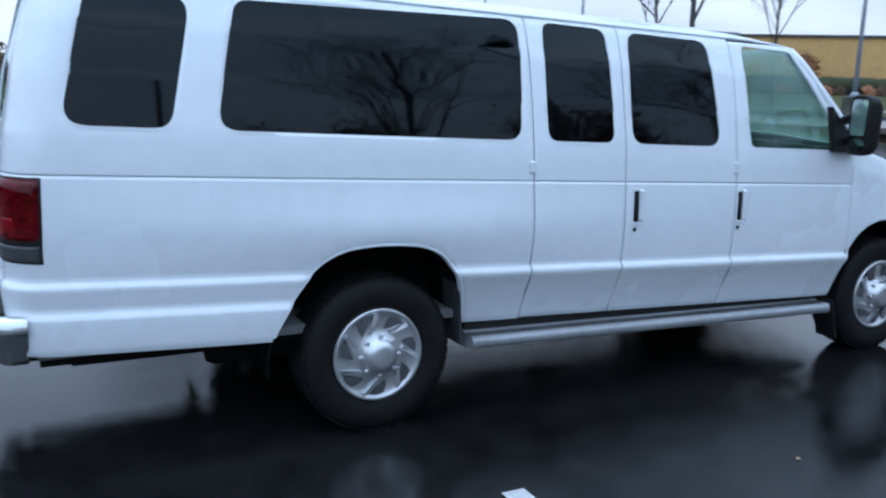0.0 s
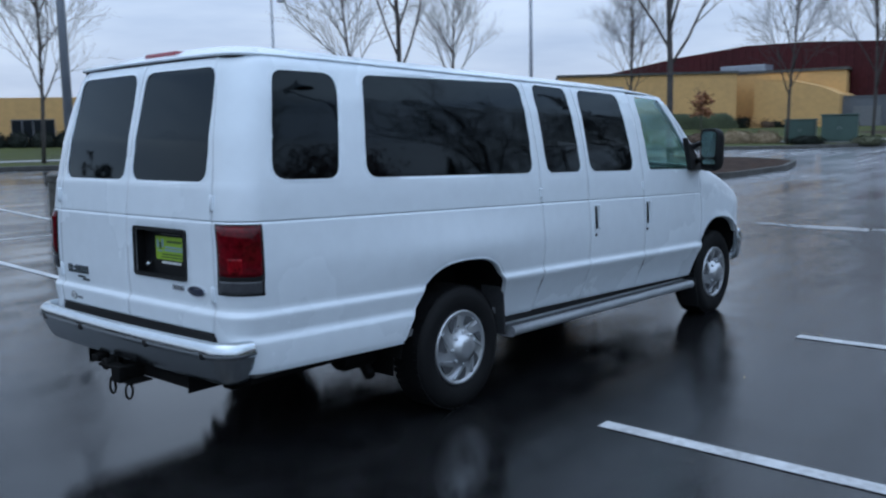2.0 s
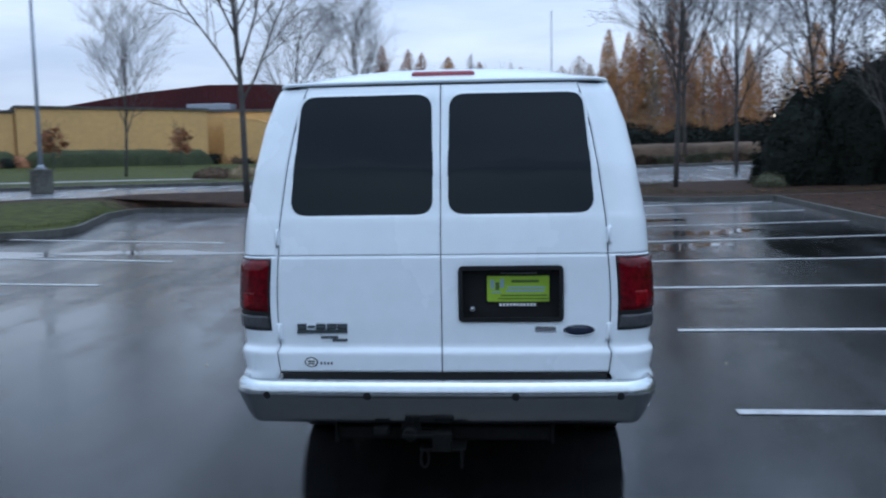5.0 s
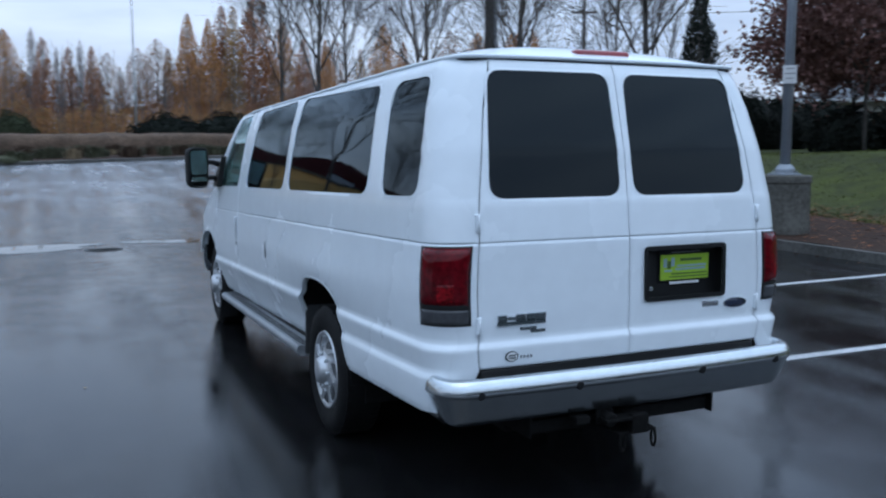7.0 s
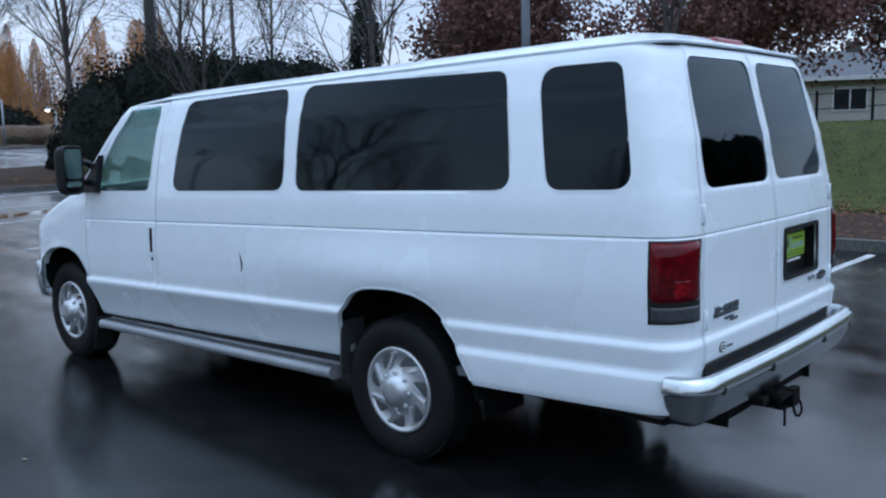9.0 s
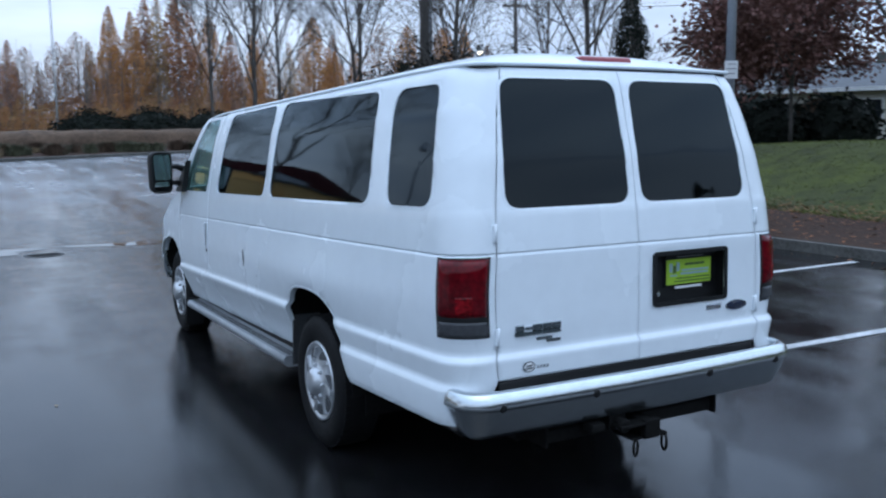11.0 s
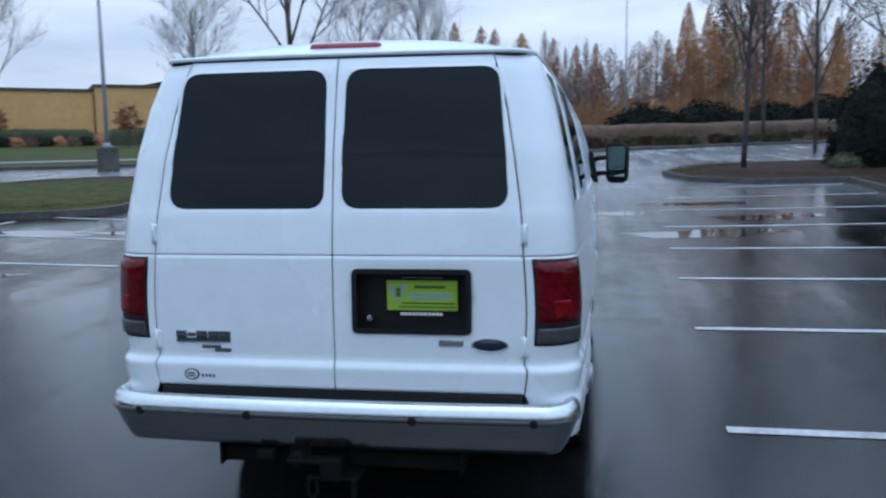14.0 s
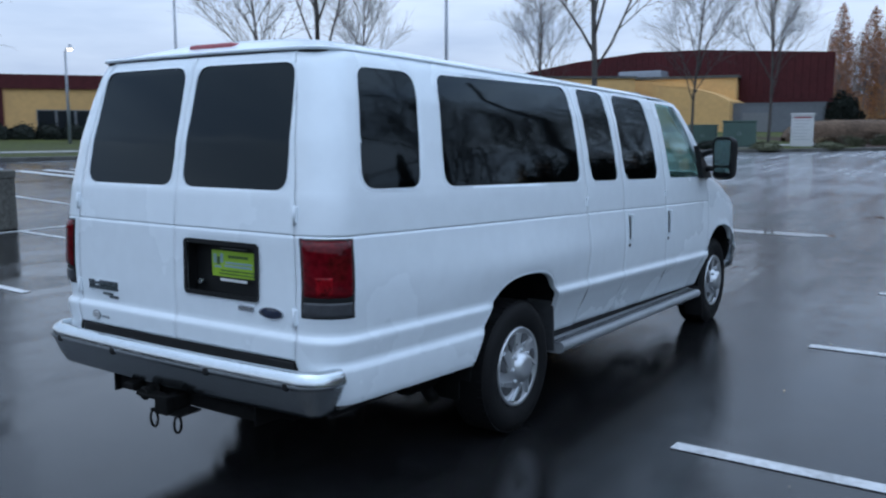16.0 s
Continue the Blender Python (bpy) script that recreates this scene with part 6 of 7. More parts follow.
low = stand(bare_tree("street_tree", 31, 6.4, 1.05, 0.03, BARK, 0.17), 9.3, 10.6, verge_z(9.3, 10.6), 300)
tagged(low, "leafless young tree with low grey branches", group="bare street trees")
again(slim, 11.2, 4.7, verge_z(11.2, 4.7), 150, 0.90)
# bare trees behind the hedge and on towards the woods
for k, (x, y, s, src) in enumerate(((12.5, 56.0, 1.2, tall), (13.4, 33.0, 1.0, big), (17.6, 31.5, 0.95, tall), (26.0, 36.0, 1.0, tall), (16.0, 39.0, 1.1, tall), (11.5, 38.5, 1.1, slim))):
    again(src, x, y, verge_z(x, y) - 0.1 if x > 12.6 else None, 47 * k, s)
again(low, 11.2, 20.3, verge_z(11.2, 20.3), 60, 1.0)

# the row of narrow autumn trees
pop = [poplar("poplar", 1, 12.0, 1.95, ORANGE, 11500, "broad poplar with orange autumn leaves", 0.085),
       poplar("poplar", 2, 13.0, 1.15, OCHRE, 6000, "narrow poplar with thinning ochre leaves", 0.08),
       poplar("poplar", 3, 11.0, 1.2, RUSSET, 7000, "narrow poplar with russet leaves", 0.085),
       poplar("poplar", 4, 12.0, 0.85, PALETWIG, 4000, "nearly bare grey poplar with few leaves", 0.065),
       poplar("poplar", 5, 13.0, 1.4, ORANGE, 9800, "tall poplar with orange autumn leaves", 0.085),
       poplar("poplar", 6, 11.0, 2.4, UMBER, 6800, "loose brown tree with thinning leaves", 0.075)]
rnd = random.Random(44)
# x, y, height and kind along the row
row = [(-14.7, 100, 14.0, 2), (-16.3, 103, 11.5, 3), (-13.0, 102, 11.0, 5), (-11.5, 100, 10.6, 2), (-10.0, 101, 10.4, 2), (-8.6, 104, 9.0, 5), (-6.7, 100, 12.5, 0), (-5.0, 103, 8.0, 0),
       (-4.0, 100, 13.4, 3), (-3.0, 99, 9.2, 2), (-1.6, 100, 11.3, 3), (0.8, 100, 12.2, 3), (-0.4, 103, 8.8, 2), (1.9, 99, 8.6, 2), (3.5, 100, 10.4, 5), (5.0, 103, 9.6, 3), (6.8, 101, 11.2, 5), (8.8, 100, 12.2, 5), (10.4, 103, 11.6, 1),
       (12.2, 100, 15.3, 4), (14.6, 100, 12.6, 4), (13.4, 104, 11.0, 0), (17.4, 100, 18.4, 1), (16.4, 102, 13.0, 2), (19.8, 100, 15.6, 2), (21.6, 102, 12.0, 5)]
for k in range(17):
    row.append((23.5 + 2.3 * k + rnd.uniform(-0.6, 0.6), 99.5 + rnd.uniform(-2, 4) - 0.3 * k, rnd.uniform(10.0, 15.0), (0, 2, 4, 5, 1, 0)[k % 6]))
done = set()
for x, y, top, i in row:
    s, t = top / (12.0, 13.0, 11.0, 12.0, 13.0, 11.0)[i], rnd.uniform(0, 360)
    if i not in done:
        done.add(i)
        stand(pop[i], x, y, None, t, s)
        tagged(pop[i], group="row of autumn poplars")
    else:
        again(pop[i], x, y, None, t, s)

# brushwood between and in front of the poplars: leafy scrub, thinning upwards, with bare stems
def scrub(seed, x0, x1, y0, y1, top, count, mat, label, size=0.2):
    rnd2 = random.Random(seed)
    lv, lf = [], []
    for _ in range(count):
        x, y = rnd2.uniform(x0, x1), rnd2.uniform(y0, y1)
        h = top * (0.80 + 0.55 * noise.noise((x * 0.22, seed * 3.1, 0)) + 0.35 * noise.noise((x * 0.9, seed * 3.1, 5)))
        z = ground_z(x, y) + max(0.5, h) * rnd2.random() ** 1.15
        leaf_spray(lv, lf, rnd2, (x, y, z), size * rnd2.uniform(0.6, 1.3))
    return tagged(obj("brushwood", lv, lf, mat), label, "brushwood", kind="stuff")


def stems(seed, x0, x1, y0, y1, top, count, mat, label):
    rnd2 = random.Random(seed)
    lv, lf = [], []
    for _ in range(count):
        x, y = rnd2.uniform(x0, x1), rnd2.uniform(y0, y1)
        h, z = top * rnd2.uniform(0.45, 1.1), ground_z(x, y)
        lean = rnd2.uniform(-0.05, 0.05) * h
        twig_into(lv, lf, [(x, y, z), (x + lean * 0.3, y, z + h * 0.5), (x + lean, y, z + h)], [0.045, 0.03, 0.01])
        for _ in range(5):
            q, w = rnd2.uniform(0.3, 0.9), rnd2.uniform(-0.12, 0.12) * h
            twig_into(lv, lf, [(x + lean * q, y, z + h * q), (x + lean * q + w, y + w * 0.5, z + h * (q + 0.16))], [0.022, 0.008])
    return tagged(obj("brushwood", lv, lf, mat), label, "brushwood", kind="stuff")


scrub(1, -17, 62, 92, 97, 5.0, 32000, OCHRE, "ochre brushwood under the poplars", 0.085)
scrub(2, -17, 62, 94, 99, 6.2, 34000, RUSSET, "russet brushwood between the poplars", 0.085)
scrub(3, -17, 62, 93, 98, 5.2, 24000, ORANGE, "orange brushwood between the poplars", 0.085)
scrub(4, -17, 62, 96, 104, 8.0, 36000, UMBER, "brown brushwood behind the poplars", 0.095)
stems(5, -17, 62, 93, 105, 10.5, 520, PALEBARK, "bare grey stems between the poplars")

# brown heath hedge and pale grasses along the far kerb
def offset_at(k, d):
    pts = offset_line(FAR, d)
    i = min(len(pts) - 2, int(k))
    u = k - i
    return (pts[i][0] + (pts[i + 1][0] - pts[i][0]) * u, pts[i][1] + (pts[i + 1][1] - pts[i][1]) * u)


def clipped_hedge(seed, line, depth, height, mat, label):
    """A clipped hedge along a line: an uneven, rounded body bristling with fine shoots."""
    rnd2 = random.Random(seed)
    h = thing("brown_hedge", label, "hedge")
    pts = []
    for (x0, y0), (x1, y1) in zip(line, line[1:]):
        m = max(1, round(math.hypot(x1 - x0, y1 - y0) / 0.16))
        pts += [(x0 + (x1 - x0) * k / m, y0 + (y1 - y0) * k / m) for k in range(m)]
    n, nv = len(pts), 17
    v, f, sv, sf = [], [], [], []
    for i, (x, y) in enumerate(pts):
        a, b = pts[max(i - 1, 0)], pts[min(i + 1, n - 1)]
        t = Vector((b[0] - a[0], b[1] - a[1])).normalized()
        close = min(1.0, (min(i, n - 1 - i) + 0.4) / 7) ** 0.5
        for j in range(nv + 1):
            a = math.pi * j / nv
            c, q = math.cos(a), math.sin(a)
            k = 1 + 0.09 * noise.noise((x * 0.5 + seed, y * 0.5, c * 1.2 + q)) + 0.05 * noise.noise((x * 2.5, y * 2.5, c * 4 + q * 3))
            o, z = -math.copysign(abs(c) ** 0.5, c) * depth / 2 * k * close, abs(q) ** 0.5 * height * k * close
            p = (x - t[1] * o, y + t[0] * o, ground_z(x, y) + 0.11 + z)
            v.append(p)
            for _ in range(3):
                d = Vector((rnd2.uniform(-0.7, 0.7), rnd2.uniform(-0.7, 0.7), 0.2 + q)).normalized() * rnd2.uniform(0.05, 0.13)
                u = d.orthogonal().normalized() * 0.013
                e = Vector(p) + Vector((rnd2.uniform(-0.1, 0.1), rnd2.uniform(-0.1, 0.1), rnd2.uniform(-0.08, 0.02)))
                b0 = len(sv)
                sv += [tuple(e - u), tuple(e + u), tuple(e + d)]
                sf.append((b0, b0 + 1, b0 + 2))
    for i in range(n - 1):
        for j in range(nv):
            a = i * (nv + 1) + j
            f.append((a, a + 1, a + nv + 2, a + nv + 1))
    obj("hedge_body", v, f, mat, h, True)
    obj("shoots", sv, sf, mat, h)
    return h


def grass_tuft(seed, count, height, mat, label):
    """A fountain of thin dry blades."""
    rnd2 = random.Random(seed)
    t = thing("dry_grass_tuft", label, "grass tuft")
    v, f = [], []
    for _ in range(count):
        a, r = rnd2.uniform(0, 6.283), 0.30 * rnd2.random()
        h, o = height * rnd2.uniform(0.6, 1.15), rnd2.uniform(0.15, 0.55) * height
        c, s = math.cos(a), math.sin(a)
        w = 0.012
        b = len(v)
        v += [(r * c - s * w, r * s + c * w, 0), (r * c + s * w, r * s - c * w, 0), ((r + o * 0.35) * c + s * w, (r + o * 0.35) * s - c * w, h * 0.7), ((r + o * 0.35) * c - s * w, (r + o * 0.35) * s + c * w, h * 0.7), ((r + o) * c, (r + o) * s, h)]
        f += [(b, b + 1, b + 2, b + 3), (b + 3, b + 2, b + 4)]
    obj("grass_clump", v, f, mat, t)
    return t


clipped_hedge(200, [offset_at(8.95 + 3.95 * k / 40, 8.6) for k in range(41)], 2.6, 1.15, HEATH, "long clipped brown heath hedge along the drive")
tuft_kinds = [grass_tuft(300, 240, 0.34, STRAW, "tuft of dry straw-coloured grass by the kerb"), grass_tuft(301, 260, 0.30, HEATH, "tuft of brown dead grass by the kerb"), grass_tuft(302, 280, 0.26, SAGE, "low grey-green tuft by the kerb")]
for k in range(110):
    x, y = offset_at(8.95 + 4.0 * k / 109, 3.6 + rnd.uniform(-2.6, 3.0))
    m = pose(x, y, ground_z(x, y) + 0.13, 0, 0, rnd.uniform(0, 360)) @ Matrix.Scale(rnd.uniform(0.8, 1.5), 4)
    if k < 3:
        tuft_kinds[k].matrix_world = m
    else:
        copy_thing(tuft_kinds[(2, 1, 2, 0, 2, 1, 2, 1, 2)[k % 9]], m)
# planting round the green cabinets and in the beds
for k, (x, y, rx, rz, mat) in enumerate(((-11.6, 37.9, 0.8, 0.5, STRAW), (-12.9, 37.6, 0.9, 0.55, STRAW), (-4.5, 39.3, 0.7, 0.28, SAGE), (-6.9, 37.4, 0.7, 0.3, SAGE), (-14.5, 37.8, 1.1, 0.5, HEATH), (-9.2, 36.6, 0.8, 0.35, EVERGREEN), (-9.3, 70.6, 1.5, 2.4, EVERGREEN), (4.8, 57.5, 2.6, 1.9, EVERGREEN), (9.2, 59.6, 2.8, 2.0, EVERGREEN), (13.8, 61.4, 2.8, 1.9, EVERGREEN), (18.4, 63.0, 2.8, 2.1, EVERGREEN), (23.0, 64.2, 2.8, 2.0, EVERGREEN), (-6.0, 91.0, 2.3, 2.6, IVY))):
    up = 0.30 if -18 < x < -11 and y < 20 or 3 < x < 9 and y < 27 else 0.1
    shrub("low_shrub", 400 + k, (x, y, ground_z(x, y) + up), rx, rx * 0.8, rz, int(300 + 200 * rx * rz * 4), 0.07 if rz < 0.6 else 0.14, mat, "low shrub on the planted verge")

# tall evergreen hedge at the top of the lawn
hedge_line = [(9.6, 24.6), (11.1, 24.4), (12.6, 24.2), (14.8, 24.5), (17.2, 24.8), (19.6, 25.2), (22.0, 25.8), (24.6, 26.4), (27.2, 27.0), (30.0, 27.6), (33.0, 28.0)]
for k, (x, y) in enumerate(hedge_line):
    z = verge_z(x, y) - 0.15 if x > 10.3 else ground_z(x, y) + 0.1
    top = (2.0, 3.9, 4.85, 4.75, 4.8, 4.9, 4.4, 4.2, 4.1, 4.0, 4.0)[k]
    shrub("evergreen_hedge", 500 + k, (x, y, z), 2.2 if k else 1.0, 1.7, (top - z) / 1.20, 5200, 0.095, EVERGREEN, "tall dark evergreen hedge behind the lawn", "hedge")
    if k:
        # a second, lower bush fills the gap to the one before
        x, y = x - 1.15, y - 0.35
        top -= (0.75, 0.2, 0.45, 0.1, 0.6)[k % 5]
        shrub("evergreen_hedge", 540 + k, (x, y, z), 1.5, 1.4, (top - z) / 1.20, 3000, 0.095, EVERGREEN, "tall dark evergreen hedge behind the lawn", "hedge")
shrub("low_shrub", 530, (8.6, 23.0, ground_z(8.6, 23.0) + 0.2), 0.55, 0.5, 0.4, 600, 0.06, SAGE, "yellowing shrub at the end of the hedge")
con = poplar("conifer", 61, 6.8, 0.78, EVERGREEN, 7000, "dark narrow conifer rising over the hedge", 0.075, 0.02)
stand(con, 22.6, 24.9, verge_z(22.6, 24.9))

# maroon-leaved trees along the top of the bank
mar = stand(round_tree("maroon_tree", 71, 7.4, 4.3, MAROON, 10500, "broad tree with dark maroon leaves", 0.145), 24.2, 17.8, verge_z(24.2, 17.8) - 0.05)
tagged(mar, group="maroon trees on the bank")
again(mar, 25.5, 9.6, verge_z(25.5, 9.6) - 0.05, 130, 0.92)
again(mar, 31.0, 5.2, verge_z(31, 5.2) - 0.05, 220, 1.0)
again(mar, 33.0, 13.5, verge_z(33, 13.5) - 0.05, 300, 0.9)
again(mar, 28.5, 22.0, verge_z(28.5, 22) - 0.05, 20, 0.85)
again(mar, 33.0, -2.5, verge_z(33, -2.5) - 0.05, 75, 1.05)

# distant woods all round
def far_woods(seed, a0, a1, r0, r1, top, count, mat, label):
    rnd = random.Random(seed)
    lv, lf = [], []
    for _ in range(count):
        a = radians(rnd.uniform(a0, a1))
        r = rnd.uniform(r0, r1)
        h = top * (0.75 + 0.35 * noise.noise((a * 14, seed, 0)) + 0.2 * noise.noise((a * 60, seed, 4)))
        z = 1.4 + h * rnd.random() ** 0.8
        leaf_quads(lv, lf, rnd, (r * math.sin(a), r * math.cos(a), z), rnd.uniform(0.3, 0.8))
    ob = obj("far_woods", lv, lf, mat)
    return tagged(ob, label, "woods", kind="stuff")


def wood_edge(seed, a0, a1, r0, top, mat, label, taller=0.0):
    """Dense lower mass of a far wood, with an uneven crest."""
    n = int((a1 - a0) * 4)
    wv = []
    for i in range(n + 1):
        a = radians(a0 + (a1 - a0) * i / n)
        h = top * (0.8 + 0.3 * noise.noise((a * 14, seed, 0)) + 0.16 * noise.noise((a * 50, seed, 4)) + 0.06 * noise.noise((a * 160, seed, 7)))
        h *= 1 + taller * min(1, max(0, (205 - math.degrees(a)) / 25))
        for j in range(5):
            r = r0 + r0 * 0.02 * noise.noise((a * 60, j, seed)) + 0.8 * j
            wv.append((r * math.sin(a), r * math.cos(a), 0.8 + h * j / 4))
    wf = [(i * 5 + j, i * 5 + j + 1, i * 5 + j + 6, i * 5 + j + 5) for i in range(n) for j in range(4)]
    return tagged(obj("far_woods", wv, wf, mat), label, "woods", kind="stuff")


far_woods(1, -115, -12, 121, 127, 5.0, 9000, HEATH, "far bare woods behind the buildings")
wood_edge(1, -115, -12, 126, 3.9, HEATH, "dense brown woods behind the buildings")
far_woods(2, -12, 60, 116, 134, 8.0, 5200, HEATH, "brown woods behind the poplars")
far_woods(3, 40, 120, 66, 84, 5.5, 4200, EVERGREEN, "dark trees behind the houses")
wood_edge(3, 38, 122, 80, 5.2, EVERGREEN, "dense dark trees behind the houses")
far_woods(4, 112, 262, 68, 72, 10.5, 9000, EVERGREEN, "dark woods on the far side of the car park")
wood_edge(4, 112, 262, 68, 9.5, EVERGREEN, "dense dark woods on the far side of the car park", 0.5)

# ---- lamp posts, poles, wires ----
def lamp_post(name, height, label):
    p = thing(name, label, "lamp post")
    part("base", lathe([(0, 0.0), (0.42, 0.0), (0.43, 0.03), (0.42, 0.86), (0.44, 0.88), (0.44, 0.98), (0.42, 1.0), (0, 1.0)], 32), BASECON, p, "stained round concrete base")
    part("base_plate", boxed(-0.19, 0.19, -0.19, 0.19, 1.0, 1.03, 0.006), STEEL, p)
    part("collar", lathe([(0, 1.03), (0.16, 1.03), (0.16, 1.10), (0.12, 1.16), (0.09, 1.18), (0, 1.18)], 24), STEEL, p)
    for k in range(4):
        a = math.pi / 4 + k * math.pi / 2
        bolt = part("bolt", lathe([(0.014, 1.03), (0.014, 1.07), (0, 1.075)], 8), STEEL, p)
        bolt.matrix_basis = Matrix.Translation((0.19 * math.cos(a), 0.19 * math.sin(a), 0))
    tube("pole", [(0, 0, 1.15), (0, 0, height * 0.55), (0, 0, height)], [0.085, 0.075, 0.062], STEEL, p, 14)
    tube("arm", [(0, 0, height - 0.12), (0.35, 0, height + 0.02), (0.62, 0, height + 0.02)], [0.035, 0.03, 0.03], STEEL, p, 8)
    head = part("lamp_head", lathe([(0, 0.26), (0.05, 0.25), (0.07, 0.14), (0.13, 0.06), (0.22, -0.06), (0.26, -0.16), (0.24, -0.16), (0, -0.10)], 24), STEEL, p, "grey bell-shaped lamp shade")
    head.matrix_basis = Matrix.Translation((0.62, 0, height - 0.20))
    lens_ = part("lens", lathe([(0, -0.20), (0.12, -0.18), (0.20, -0.12), (0, -0.11)], 20), SMOKE, p)
    lens_.matrix_basis = Matrix.Translation((0.62, 0, height - 0.20))
    return p


lp = lamp_post("lamp_post", 8.6, "grey steel lamp post on a round concrete base")
lp.matrix_world = pose(8.95, 6.4, verge_z(8.95, 6.4) - 0.02, 0, 0, 180)
tagged(lp, group="car park lamp posts")
sign = thing("parking_sign", "small white sign plate strapped to a lamp post", "sign")
sign.matrix_world = pose(8.95, 6.4, verge_z(8.95, 6.4), 0, 0, -128)
part("plate", boxed(0.088, 0.094, -0.11, 0.11, 2.50, 2.80, 0.002, 1), WHITEBOARD, sign)
for k, w in enumerate((0.07, 0.085, 0.06)):
    part("printed_bar", boxed(0.094, 0.0955, -w, w, 2.74 - 0.08 * k, 2.752 - 0.08 * k), GREYWALL, sign)
for z in (2.54, 2.74):
    part("strap", lathe([(0.086, z), (0.090, z), (0.090, z + 0.02), (0.086, z + 0.02), (0.086, z)], 16), STEEL, sign)
copy_thing(lp, pose(-11.35, 3.74, ground_z(-11.35, 3.74) - 0.01, 0, 0, 0))
copy_thing(lp, pose(-18.2, 28.0, ground_z(-18.2, 28.0), 0, 0, 0) @ Matrix.Diagonal((1, 1, 0.955, 1)))
copy_thing(lp, pose(-36.1, 28.1, ground_z(-36.1, 28.1), 0, 0, 20))
copy_thing(lp, pose(-32.0, 2.0, ground_z(-32.0, 2.0), 0, 0, 20))


def wood_pole(name, height, radius, arms, label):
    p = thing(name, label, "utility pole")
    tube("pole", [(0, 0, -0.1), (0.03, 0, height * 0.5), (0, 0, height)], [radius, radius * 0.85, radius * 0.65], DARKPOLE, p, 12)
    for z, w in arms:
        part("cross_arm", boxed(-w, w, -0.06, 0.06, z - 0.06, z + 0.06, 0.01), DARKPOLE, p)
        for x in (-w * 0.85, -w * 0.3, w * 0.3, w * 0.85):
            i = part("insulator", lathe([(0, 0.0), (0.03, 0.0), (0.045, 0.05), (0.03, 0.10), (0, 0.12)], 10), TRIMGREY, p)
            i.matrix_basis = Matrix.Translation((x, 0, z + 0.06))
    return p


up = wood_pole("utility_pole", 11.0, 0.16, ((10.2, 1.2), (9.2, 0.8)), "dark wooden utility pole with cross arms")
up.matrix_world = pose(28.8, 43.3, verge_z(28, 43) - 1.0, 0, 0, -25)
stout = wood_pole("utility_pole", 15.0, 0.23, (), "stout dark wooden pole in the hedge")
stout.matrix_world = pose(15.0, 29.4, 1.2)
pale = thing("pale_pole", "pale steel pole beside the wooden pole", "pole")
tube("pole", [(0, 0, 0), (0, 0, 14)], [0.12, 0.09], STEEL, pale, 12)
pale.matrix_world = pose(15.7, 30.2, 1.2)
copy_thing(up, pose(48, 20, 1.6, 0, 0, 40))
copy_thing(stout, pose(40, 3, 1.6))
radio = thing("radio_mast", "thin grey mast beyond the poplars", "mast")
tube("mast", [(0, 0, 0), (0, 0, 14)], [0.10, 0.05], STEEL, radio, 8)
radio.matrix_world = pose(4.4, 77, 1.4)


def wire(a, b, sag):
    pts = []
    for k in range(17):
        t = k / 16
        p = Vector(a).lerp(Vector(b), t)
        pts.append((p.x, p.y, p.z - sag * 4 * t * (1 - t)))
    w = tube("overhead_wire", pts, 0.018, RUBBER, None, 5)
    return tagged(w, "black overhead wire between poles", "wire")


for dz, off in ((0, -1.0), (0, 0.4), (0, 1.0), (-1.0, 0.6)):
    wire((28.8 + off * 0.9, 43.3 - off * 0.4, 11.2 + dz), (48 + off * 0.8, 20 + off * 0.6, 11.8 + dz), 0.9)
wire((15.0, 29.4, 14.0), (48, 20, 10.5), 1.0)

# ---- buildings ----
def wall_box(bm, p, q, z0, z1, depth, side=1):
    """A wall slab from p to q in plan, going back by depth."""
    a, b = Vector(p), Vector(q)
    d = (b - a).normalized()
    n = Vector((-d[1], d[0])) * depth * side
    c = [a, b, b + n, a + n]
    vs = [bm.verts.new((v[0], v[1], z)) for z in (z0, z1) for v in c]
    for f in ((3, 2, 1, 0), (4, 5, 6, 7), (0, 1, 5, 4), (1, 2, 6, 5), (2, 3, 7, 6), (3, 0, 4, 7)):
        bm.faces.new([vs[i] for i in f])
    bmesh.ops.recalc_face_normals(bm, faces=bm.faces)
    return bm


def wall_part(name, p, q, z0, z1, depth, mat, parent, label=""):
    return part(name, wall_box(bmesh.new(), p, q, z0, z1, depth), mat, parent, label)


def along_wall(p, q, t, out=0.0):
    a, b = Vector(p), Vector(q)
    d = (b - a).normalized()
    return a + d * t + Vector((d[1], -d[0])) * out


def wall_window(p, q, t0, t1, z0, z1, parent, panes=3):
    w = wall_part("window", along_wall(p, q, t0, 0.02), along_wall(p, q, t1, 0.02), z0, z1, 0.12, TRIMGREY, parent)
    n = panes
    for k in range(n):
        a, b = t0 + (t1 - t0) * (k + 0.06) / n, t0 + (t1 - t0) * (k + 0.94) / n
        wall_part("pane", along_wall(p, q, a, 0.035), along_wall(p, q, b, 0.035), z0 + 0.06, z1 - 0.06, 0.03, DARKGLASS, w)
    return w


# long ochre building with a red barrel roof
hall = thing("ochre_hall", "long ochre stucco building with a dark red metal roof", "building")
A, B = (-37.5, 55.0), (-14.8, 59.0)
wall_part("wall", A, B, 1.0, 5.6, 14, YELLOW, hall)
wall_part("parapet", along_wall(A, B, -0.1, 0.10), along_wall(A, B, 23.2, 0.10), 5.6, 5.8, 14.2, KERB, hall)
v, f = [], []
